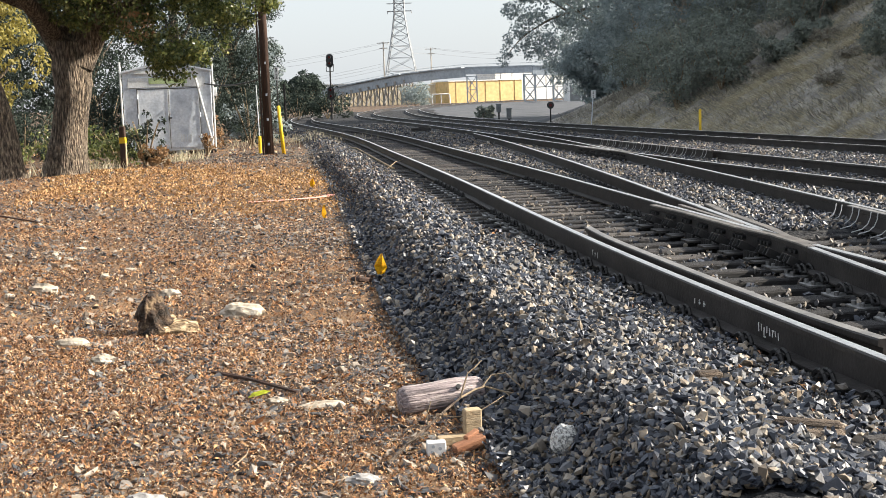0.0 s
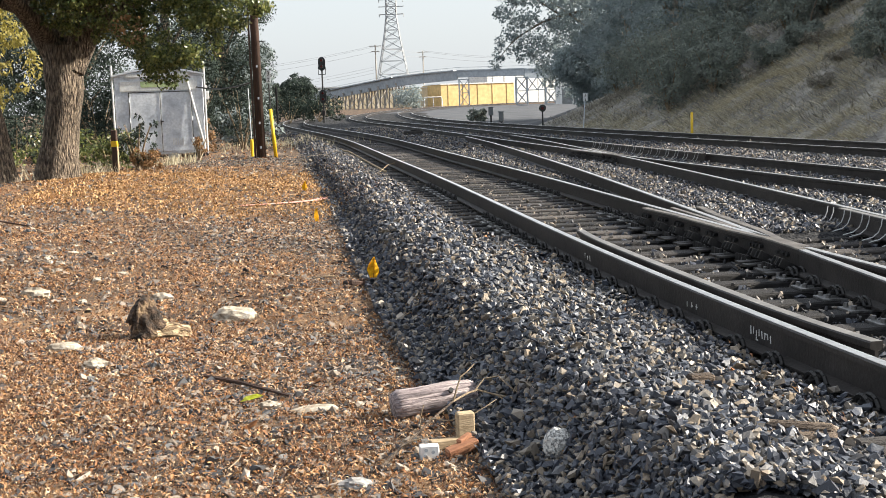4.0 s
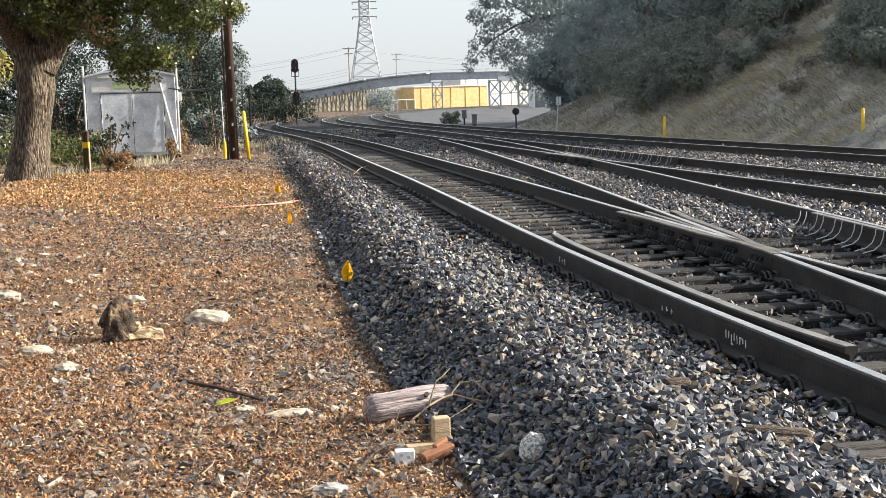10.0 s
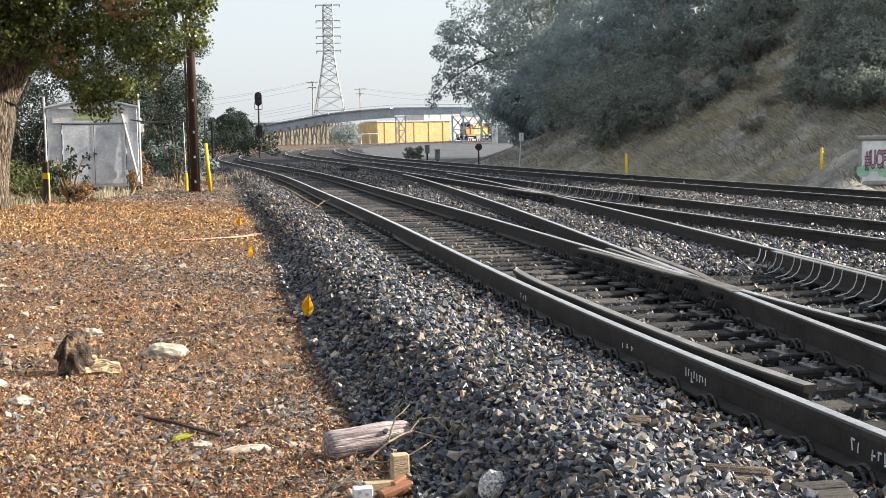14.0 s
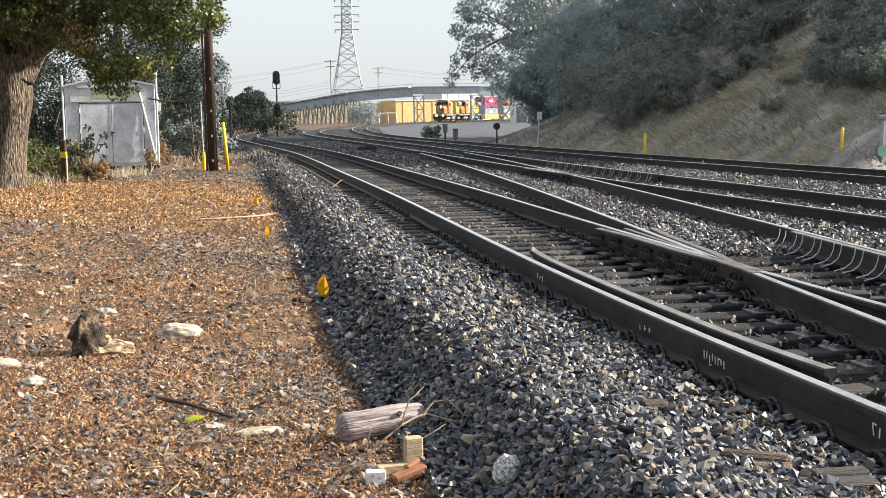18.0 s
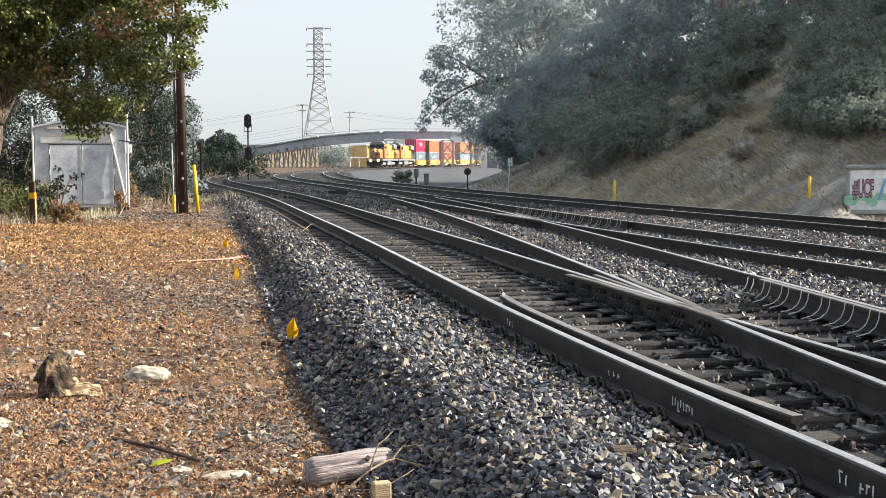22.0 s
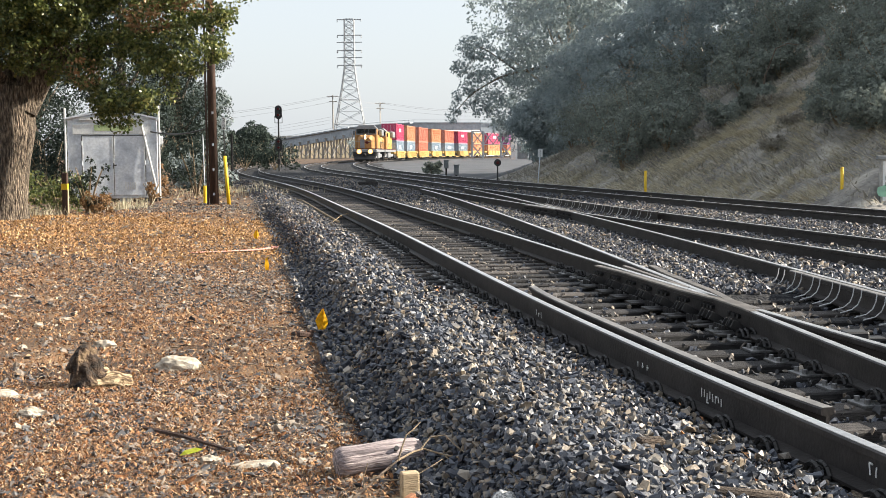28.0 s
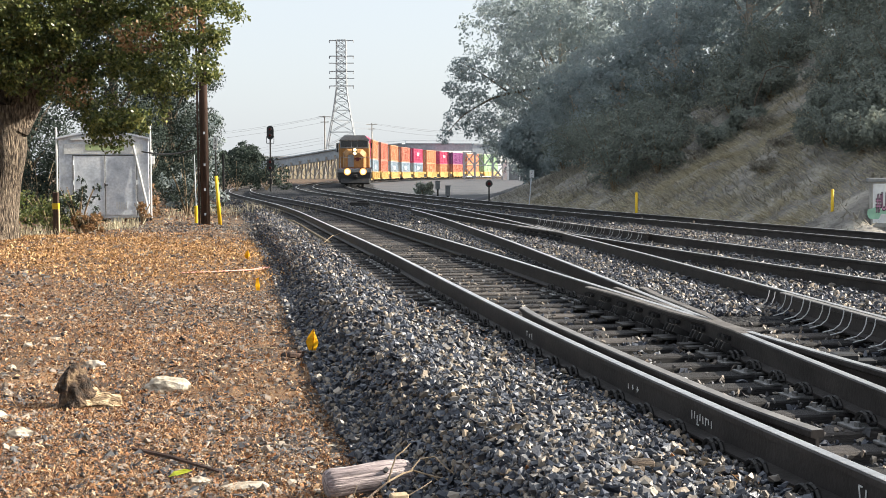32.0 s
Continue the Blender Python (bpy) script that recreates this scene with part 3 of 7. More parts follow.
def lay_tie(parent, p, right, left_end, right_end, rails_at, fittings=True, seed=0, z=0.0):
    """One tie across the track at p, from left_end to right_end along right, with plates and clips under the rails."""
    key = (round((right_end - left_end) * 4) / 4, seed % 5)
    if key not in TIES:
        TIES[key] = tie_mesh(key[0], seed % 5)
    mid = (left_end + right_end) / 2
    ang = math.degrees(math.atan2(right[1], right[0]))
    t = obj("tie", TIES[key], parent, pose(p[0] + right[0] * mid, p[1] + right[1] * mid, z - 0.012, 0, 0, ang))
    if fittings:
        for r in rails_at:
            pl = obj("tie_plate", PLATE, t, pose(r - mid, 0, 0.0))
            obj("spring_clip", CLIP_L, t, pose(r - mid, 0, 0.012))
            obj("spring_clip", CLIP_R, t, pose(r - mid, 0, 0.012))
    return t


def build_tracks():
    rng = random.Random(4)
    ta = thing("near_track", Matrix(), "rusty rails with bright tops on dark wooden ties in grey ballast", "railway track", "tracks", "structure")
    for off in (-GAUGE, GAUGE):
        rail(ta, offset_path(LINE_A, off, -6, 155), label="dark rusty steel rail")
    s, k = LINE_A.s_at_y(-6), 0
    while True:
        p, r = LINE_A.at(s), LINE_A.right(s)
        if p[1] > 62:
            break
        gap = LINE_X.x_at_y(p[1]) - p[0]
        if gap < 2.15:
            lay_tie(ta, p, r, -1.35 + rng.uniform(-0.05, 0.05), gap + 1.35, (-GAUGE, GAUGE, gap - GAUGE, gap + GAUGE), 2 < p[1] < 16, k)
        else:
            lay_tie(ta, p, r, -1.35 + rng.uniform(-0.08, 0.08), 1.35, (-GAUGE, GAUGE), 2 < p[1] < 22, k)
        s += 0.5
        k += 1
    # check rail beside the near rail, with flared ends
    g = offset_path(LINE_A, -GAUGE + 0.155, 6.3, 12.2, 0.25)
    n = len(g)
    for i in range(5):
        f = (1 - i / 5) ** 2 * 0.05
        g[i] += np.array([f, 0])
        g[n - 1 - i] += np.array([f, 0])
    rail(ta, g, RAIL_TOP + 0.004, "dark rusty check rail beside the running rail", band=False)

    tx = thing("crossover_track", Matrix(), "diverging rusty rails crossing between two tracks on long ties", "railway track", "tracks", "structure")
    for off in (-GAUGE, GAUGE):
        rail(tx, offset_path(LINE_X, off, -4, 44), label="dark rusty steel rail")
    s, k = LINE_X.s_at_y(14), 0
    while True:
        p, r = LINE_X.at(s), LINE_X.right(s)
        if p[1] > 30:
            break
        if p[0] - LINE_A.x_at_y(p[1]) >= 2.15:
            lay_tie(tx, p, r, -1.0 if p[1] < 24 else -1.3, 1.35, (-GAUGE, GAUGE), p[1] < 24, k)
        s += 0.5
        k += 1
    g2 = offset_path(LINE_X, GAUGE - 0.155, 5.0, 13.2, 0.25)
    rail(tx, g2, RAIL_TOP + 0.02, "raised dark check rail held by braces", band=False)
    s = LINE_X.s_at_y(5.2)
    while LINE_X.at(s)[1] < 13.2:
        p, r = LINE_X.at(s), LINE_X.right(s)
        # pale rods stand in for the glints along the dark braces
        bm = bmesh.new()
        pts = [(-0.042, 0, 0.2), (-0.05, 0, 0.14), (-0.075, 0, 0.08), (-0.13, 0, 0.035), (-0.23, 0, 0.01)]
        for dy in (-0.09, 0.09):
            for a, b in zip(pts, pts[1:]):
                rod(bm, (a[0], dy, a[2]), (b[0], dy, b[2]), 0.005, seg=5)
        o = p + r * (GAUGE - 0.155)
        part("rail_brace", bm, M_PIPE, tx, "thin pale arcs imitating highlights on dark brace edges", m=pose(o[0], o[1], 0.02, 0, 0, math.degrees(math.atan2(r[1], r[0]))))
        s += 0.5
    # frog: bent wing rails and filler block where the inner rails cross
    for (yc, la, oa, lb, ob_) in ((11.4, LINE_A, GAUGE, LINE_X, -GAUGE), (27.6, LINE_X, GAUGE, LINE_B, -GAUGE)):
        pa = offset_path(la, oa, yc - 3.2, yc + 2.6, 0.25)
        pb = offset_path(lb, ob_, yc - 3.2, yc + 2.6, 0.25)
        m = min(len(pa), len(pb))
        pa, pb = pa[:m], pb[:m]
        ease = 0.09 * smooth01(yc - 1.2, yc + 0.2, pa[:, 1]) + 0.05 * smooth01(yc + 1.6, yc + 2.6, pa[:, 1])
        side = np.c_[ease, np.zeros(m)]
        lo = np.where((pa[:, 0] < pb[:, 0])[:, None], pa, pb) - side
        hi = np.where((pa[:, 0] < pb[:, 0])[:, None], pb, pa) + side
        keep = (abs(pa[:, 0] - pb[:, 0]) < 0.3) & (pa[:, 1] > yc - 1.6)
        frog = obj("frog", sweep("frog", (pa + pb)[keep] / 2, [(-0.05, -0.185), (0.05, -0.185), (0.05, -0.03), (-0.05, -0.03)], RAIL_TOP, M_RUST), tx, label="cast steel crossing with bent wing rails")
        for w in (lo[keep], hi[keep]):
            wr = obj("wing_rail", sweep("wing_rail", w, RAIL_PROFILE, RAIL_TOP + 0.004, M_RUST), frog)
            obj("worn_top", sweep("worn_top", w, [(-0.038, -0.012), (-0.034, 0.0), (0.034, 0.0), (0.038, -0.012)], RAIL_TOP + 0.007, M_DULLRAIL), wr, label="dull brown worn rail top")
        mid = ((pa + pb) / 2)[keep & (pa[:, 1] > yc + 0.3)]
        if len(mid) > 3:
            obj("crossing_nose", sweep("crossing_nose", mid, [(-0.03, -0.1), (0.03, -0.1), (0.024, 0.0), (-0.024, 0.0)], RAIL_TOP + 0.003, M_DULLRAIL), frog, label="dull worn crossing nose")
        line_lo = lo[keep]
        for j, q in enumerate(np.repeat(line_lo[:-1], 2, axis=0) + np.repeat(np.diff(line_lo, axis=0), 2, axis=0) * np.tile([0.25, 0.75], len(line_lo) - 1)[:, None]):
            if j % 4 < 2:
                bm = boxes(((-0.14, 0, 0.022), (0.26, 0.1, 0.02)), ((-0.085, -0.03, 0.07), (0.16, 0.012, 0.07), 0, 0, 30), ((-0.085, 0.03, 0.07), (0.16, 0.012, 0.07), 0, 0, 30), bevel=0.003)
                part("brace_plate", bm, M_DARKMETAL, frog, "black gusseted brace under the crossing", m=pose(q[0] - 0.02, q[1], 0.0, 0, 0, 12))
            else:
                bm = rods([((-0.05, dy, z), (-0.008, dy, z), 0.019) for dy in (-0.035, 0.035) for z in (0.07, 0.13)] + [((-0.16, dy, 0.0), (-0.16, dy, 0.06), 0.017) for dy in (-0.03, 0.03)], 6)
                part("bolt_cluster", bm, M_DARKMETAL, frog, "rusty hexagon bolts", m=pose(q[0], q[1], 0.0, 0, 0, 12))

    tb = thing("middle_track", Matrix(), "shiny-topped rusty rails on dark ties in grey ballast", "railway track", "tracks", "structure")
    for off in (-GAUGE, GAUGE):
        rail(tb, offset_path(LINE_B, off, -6, 355), label="dark rusty steel rail")
    tc = thing("far_track", Matrix(), "shiny-topped rusty rails at the foot of the hillside", "railway track", "tracks", "structure")
    for off in (-GAUGE, GAUGE):
        rail(tc, offset_path(LINE_C, off, -6, 445), label="dark rusty steel rail")
    for ln, tr, y0, y1 in ((LINE_B, tb, -4, 60), (LINE_C, tc, -4, 50)):
        s, k = ln.s_at_y(y0), 0
        while ln.at(s)[1] < y1:
            p, r = ln.at(s), ln.right(s)
            lay_tie(tr, p, r, -1.3, 1.3, (-GAUGE, GAUGE), 8 < p[1] < 24 and ln is LINE_B, k)
            s += 0.5
            k += 1
    g3 = offset_path(LINE_B, GAUGE - 0.155, 25.5, 34, 0.5)
    rail(tb, g3, RAIL_TOP + 0.02, "raised dark check rail held by braces", band=False)
    s = LINE_B.s_at_y(25.8)
    while LINE_B.at(s)[1] < 34:
        p, r = LINE_B.at(s), LINE_B.right(s)
        o = p + r * (GAUGE - 0.155)
        # bright arcs again imitate highlights on the brace edges
        bm = bmesh.new()
        pts = [(-0.042, 0, 0.2), (-0.05, 0, 0.14), (-0.075, 0, 0.08), (-0.13, 0, 0.035), (-0.23, 0, 0.01)]
        for dy in (-0.09, 0.09):
            for a, b in zip(pts, pts[1:]):
                rod(bm, (a[0], dy, a[2]), (b[0], dy, b[2]), 0.005, seg=5)
        part("rail_brace", bm, M_PIPE, tb, "thin pale arcs imitating highlights on dark brace edges", m=pose(o[0], o[1], 0.02, 0, 0, math.degrees(math.atan2(r[1], r[0]))))
        s += 0.6
    # white scrawl on the web of the near rail, as plain strokes
    def scrawl(y0, y1, n, seed):
        rr = random.Random(seed)
        bm = bmesh.new()
        for i in range(n):
            y = y0 + (y1 - y0) * (i + 0.5) / n
            p, r = LINE_A.at(LINE_A.s_at_y(y)), LINE_A.right(LINE_A.s_at_y(y))
            q = p - r * (GAUGE + 0.0145)
            z = RAIL_TOP - 0.10 + rr.uniform(-0.01, 0.01)
            h = rr.uniform(0.03, 0.05)
            box(bm, (q[0], q[1], z), (0.003, 0.008, h), 10, rr.uniform(-12, 12))
            if rr.random() < 0.6:
                box(bm, (q[0], q[1] - 0.012, z + rr.uniform(-0.03, 0.03)), (0.003, 0.03, 0.008), 10)
        part("chalk_writing", bm, M_CHALK, ta, "white handwritten marks, unreadable")
    scrawl(7.0, 7.3, 8, 3)
    scrawl(5.46, 5.56, 2, 5)
    scrawl(5.26, 5.40, 3, 6)
    scrawl(8.1, 8.35, 3, 7)
    scrawl(10.7, 10.95, 3, 8)


build_tracks()


# ---- loose stones and litter ----
def scatter(rng, n, x0, x1, y0, y1, power=1.0):
    y = y0 + (y1 - y0) * rng.random(n) ** power
    x = x0 + (x1 - x0) * rng.random(n)
    return x, y


def build_loose():
    rng = np.random.default_rng(11)
    pts, size = [], []
    # ballast: bands from near to far, thinning with distance
    for n, y0, y1, sz in ((135000, 4.0, 9, 0.0235), (105000, 9, 18, 0.028), (8000, -6, 4.0, 0.045), (62000, 18, 34, 0.027), (42000, 34, 75, 0.038)):
        y = y0 + (y1 - y0) * rng.random(n)
        a, c = LINE_A.x_at_y(y), LINE_C.x_at_y(y)
        right = c + 2.2 if y1 < 5 else np.minimum(c + 2.2, 0.41 * y + 0.9)
        x = a - 2.62 + (right - a + 2.62) * rng.random(n)
        ok = np.ones(n, bool)
        for ln in (LINE_A, LINE_X, LINE_B, LINE_C):
            d = np.abs(x - ln.x_at_y(y))
            if ln is LINE_X:
                d = np.where(y > 45, 9, d)
            ok &= np.abs(d - GAUGE) > 0.1
            ok &= ~((np.abs(d - GAUGE - 0.1) < 0.09) & (rng.random(n) < 0.45))
            # ties show: few stones between the rails of the near track and the crossing
            bare = np.where(y > 12, 0.84, 0.74) if ln is LINE_A else np.where(y > 12.6, 0.0, 0.74) if ln is LINE_X else 0.0
            ok &= ~((d < 1.25 + 0.15 * (y > 12)) & (rng.random(n) < bare))
        x, y = x[ok], y[ok]
        s = sz * (0.55 + 1.15 * rng.random(len(x)) ** 2.2)
        z = ground_z(x, y) + s * (1.5 * rng.random(len(x)) ** 1.2 - 0.3)
        shoulder = x < LINE_A.x_at_y(y) - 1.3
        z = z + shoulder * (0.008 + 0.03 * rng.random(len(x)))
        pts.append(np.c_[x, y, z])
        size.append(s)
    pts, size = np.concatenate(pts), np.concatenate(size)
    obj("ballast_stones", chips("ballast_stones", pts, size, M_STONE, rng, 0.62, 0.55), label="dark grey crushed rock ballast around the ties", category="ballast", kind="stuff")
    # path gravel and leaf litter
    pts, size, lp = [], [], []
    for n, m, y0, y1, sz in ((26000, 250000, 4.3, 9, 0.019), (12000, 170000, 9, 18, 0.024), (3000, 22000, -6, 4.3, 0.04), (5000, 95000, 18, 34, 0.034), (1200, 20000, 34, 60, 0.07)):
        for cnt, dest in ((n, 0), (m, 1)):
            y = y0 + (y1 - y0) * rng.random(cnt)
            a = LINE_A.x_at_y(y) - 2.2
            left = -0.38 * np.maximum(y, 8) - 0.7
            u = rng.random(cnt)
            x = a + (left - a) * (u ** 0.9)
            z = ground_z(x, y)
            if dest == 0:
                s = (0.014 + 0.0007 * np.maximum(y, 0)) * (0.7 + 2.0 * rng.random(cnt) ** 3)
                grey = 0.5 + 0.5 * np.sin(x * 2.3 + 1.1 * np.sin(y * 1.3)) * np.sin(y * 1.7 + 1.3 * np.sin(x * 1.9))
                grey = np.maximum(grey, smooth01(0.9, 0.2, a - x))
                near = rng.random(cnt) < 0.35 + 0.65 * np.maximum(grey ** 1.5, 0.7 * smooth01(7.5, 5.2, y))
                pts.append(np.c_[x, y, z + s * 0.12][near])
                size.append(s[near])
            else:
                keep = rng.random(cnt) < np.clip(0.6 + 0.5 * (a - x) / 2.0, 0, 1)
                patch = 0.5 + 0.3 * np.sin(x * 1.7 + 0.8 * np.sin(y * 0.9)) * np.sin(y * 1.1 + np.sin(x * 2.1)) + 0.3 * np.sin(x * 6.1 + 1.5 * np.sin(y * 3.3)) * np.sin(y * 4.7 + 1.2 * np.sin(x * 5.3))
                keep &= rng.random(cnt) < 0.25 + 0.75 * patch
                lp.append((np.c_[x, y, z + 0.006 + 0.012 * rng.random(cnt)][keep], sz * 1.15))
    # extra grey stones imitate the shade lying across the path
    y = 13.2 + 4.2 * rng.random(2200)
    x = LINE_A.x_at_y(y) - 2.5 - 2.6 * rng.random(2200) ** 1.4
    pts.append(np.c_[x, y, ground_z(x, y) + 0.012])
    size.append(0.014 + 0.02 * rng.random(2200))
    x, y = -8.2 + 4.6 * rng.random(4200), 32.6 + 5.5 * rng.random(4200)
    x = np.minimum(x, LINE_A.x_at_y(y) - 2.4)
    s = 0.016 + 0.022 * rng.random(4200)
    pts.append(np.c_[x, y, ground_z(x, y) + 0.01])
    size.append(s)
    pts, size = np.concatenate(pts), np.concatenate(size)
    obj("path_gravel", chips("path_gravel", pts, size, M_PEBBLE, rng, 0.45, 0.2), label="mixed grey and tan gravel trodden into the path, one grey band imitating shade", category="gravel", kind="stuff")
    y = 4.4 + 24 * rng.random(5200) ** 1.4
    x = LINE_A.x_at_y(y) - 0.9 - 1.6 * rng.random(5200) ** 0.6
    lp.append((np.c_[x, y, ground_z(x, y) + 0.035], 0.03))
    vs, fs, o = [], [], 0
    for p, sz in lp:
        n = len(p)
        ang = rng.random(n) * 6.283
        tilt = rng.normal(size=(n, 2)) * 0.55
        l = sz * (0.3 + 1.5 * rng.random(n) ** 2.6)
        w = l * (0.08 + 0.42 * rng.random(n) ** 1.5)
        ax = np.c_[np.cos(ang), np.sin(ang), tilt[:, 0]] * l[:, None] / 2
        bx = np.c_[-np.sin(ang), np.cos(ang), tilt[:, 1]] * w[:, None] / 2
        up = np.array([0, 0, 1]) * (0.004 + 0.25 * l * rng.random(n))[:, None]
        v = np.stack([p - ax, p - bx + up, p + ax, p + bx + up], axis=1).reshape(-1, 3)
        i = np.arange(n)[:, None] * 4 + o
        fs.append(np.hstack([i, i + 1, i + 2, i + 3]))
        vs.append(v)
        o += len(v)
    # gold leaves here also imitate a band of sunlight across the path
    n = 30000
    y = 16.5 + 15 * rng.random(n)
    x = LINE_A.x_at_y(y) - 2.4 - (4.6 + 0.1 * (y - 16)) * rng.random(n)
    gold = smooth01(16.4 + 0.8 * np.sin(x * 2.1), 20.5 + np.sin(x * 1.3), y) * (1 - smooth01(28, 32, y)) * (0.25 + 0.75 * (0.5 + 0.5 * np.sin(x * 1.1 + 1.4 * np.sin(y * 0.5)) * np.sin(y * 0.8)))
    keep = rng.random(n) < gold
    x, y = x[keep], y[keep]
    gl = leaves("golden_litter", np.c_[x, y, ground_z(x, y) + 0.015], 0.048, M_SUNGOLDLITTER, rng, 0.6)
    obj("golden_litter", gl, label="golden-orange fallen oak leaves drifted over the path to imitate a sunlit band", category="leaf litter", kind="stuff")
    n = 3000
    y = 4 + 22 * rng.random(n) ** 1.3
    ln = rng.random(n) < 0.5
    x = np.where(ln, LINE_A.x_at_y(y), LINE_X.x_at_y(y)) + 1.25 * (2 * rng.random(n) - 1)
    sz = 0.012 + 0.026 * rng.random(n)
    obj("ballast_crumbs", chips("ballast_crumbs", np.c_[x, y, np.full(n, -0.006)], sz, M_PEBBLE, rng, 0.6), label="small stone crumbs and dirt on the ties", category="ballast", kind="stuff")
    obj("leaf_litter", mesh_from("leaf_litter", np.concatenate(vs), np.concatenate(fs), M_LITTER), label="dry orange-brown leaves and wood chips on the path", category="leaf litter", kind="stuff")


build_loose()


# ---- trees ----
def trunk_mesh(name, segs, material, parent, seg=14, rough=0.12):
    """Tapered limbs: each a list of (x, y, z, radius)."""
    vs, fs, o = [], [], 0
    for limb in segs:
        p = np.array(limb, float)
        # denser rings
        u = np.linspace(0, len(p) - 1, (len(p) - 1) * 6 + 1)
        q = np.stack([np.interp(u, np.arange(len(p)), p[:, k]) for k in range(4)], axis=1)
        if len(p) > 2:
            for _ in range(3):
                q[1:-1] = (q[:-2] + 2 * q[1:-1] + q[2:]) / 4
        t = np.gradient(q[:, :3], axis=0)
        t /= np.linalg.norm(t, axis=1)[:, None]
        ref = np.array([1.0, 0.2, 0.0])
        a = np.cross(t, ref)
        a /= np.linalg.norm(a, axis=1)[:, None]
        b = np.cross(t, a)
        ring = []
        for k in range(seg):
            th = 2 * math.pi * k / seg
            rr = np.array([q[i, 3] * (1 + rough * noise.noise(Vector((math.cos(th) * 1.7, math.sin(th) * 1.7, q[i, 2] * 1.5 + limb[0][0])))) for i in range(len(q))])
            ring.append(q[:, :3] + (a * math.cos(th) + b * math.sin(th)) * rr[:, None])
        v = np.stack(ring, axis=1).reshape(-1, 3)
        i, j = np.meshgrid(np.arange(len(q) - 1), np.arange(seg), indexing="ij")
        aa, bb = i * seg + j, i * seg + (j + 1) % seg
        fs.append((np.stack([aa, bb, bb + seg, aa + seg], axis=-1) + o).reshape(-1, 4))
        vs.append(v)
        o += len(v)
    return obj(name, mesh_from(name, np.concatenate(vs), np.concatenate(fs), material, smooth=True), parent)


def crown_points(rng, blobs, n, clump=0.35, per=22, shell=0.5):
    """Leaf points and their outward directions: tufts over the skins of several blobs (x, y, z, rx, ry, rz)."""
    vol = np.array([b[3] * b[4] + b[4] * b[5] + b[3] * b[5] for b in blobs])
    cnt = np.maximum(1, (n / per * vol / vol.sum()).astype(int))
    pts, face = [], []
    for b, c in zip(blobs, cnt):
        cen = blob_points(rng, c, b[:3], b[3:6], shell)
        out = cen - np.array(b[:3])
        out /= np.linalg.norm(out, axis=1)[:, None] + 1e-6
        v = rng.normal(size=(c * per, 3)) + 0.5 * np.repeat(out, per, axis=0)
        v /= np.linalg.norm(v, axis=1)[:, None]
        r = clump * np.repeat(0.6 + 0.8 * rng.random(c), per) * (0.7 + 0.45 * rng.random(c * per))
        pts.append(np.repeat(cen, per, axis=0) + v * r[:, None] * np.array([1, 1, 0.75]))
        face.append(0.7 * v + 0.35 * np.repeat(out, per, axis=0) + np.array([0, 0, 0.25]))
    return np.concatenate(pts), np.concatenate(face)


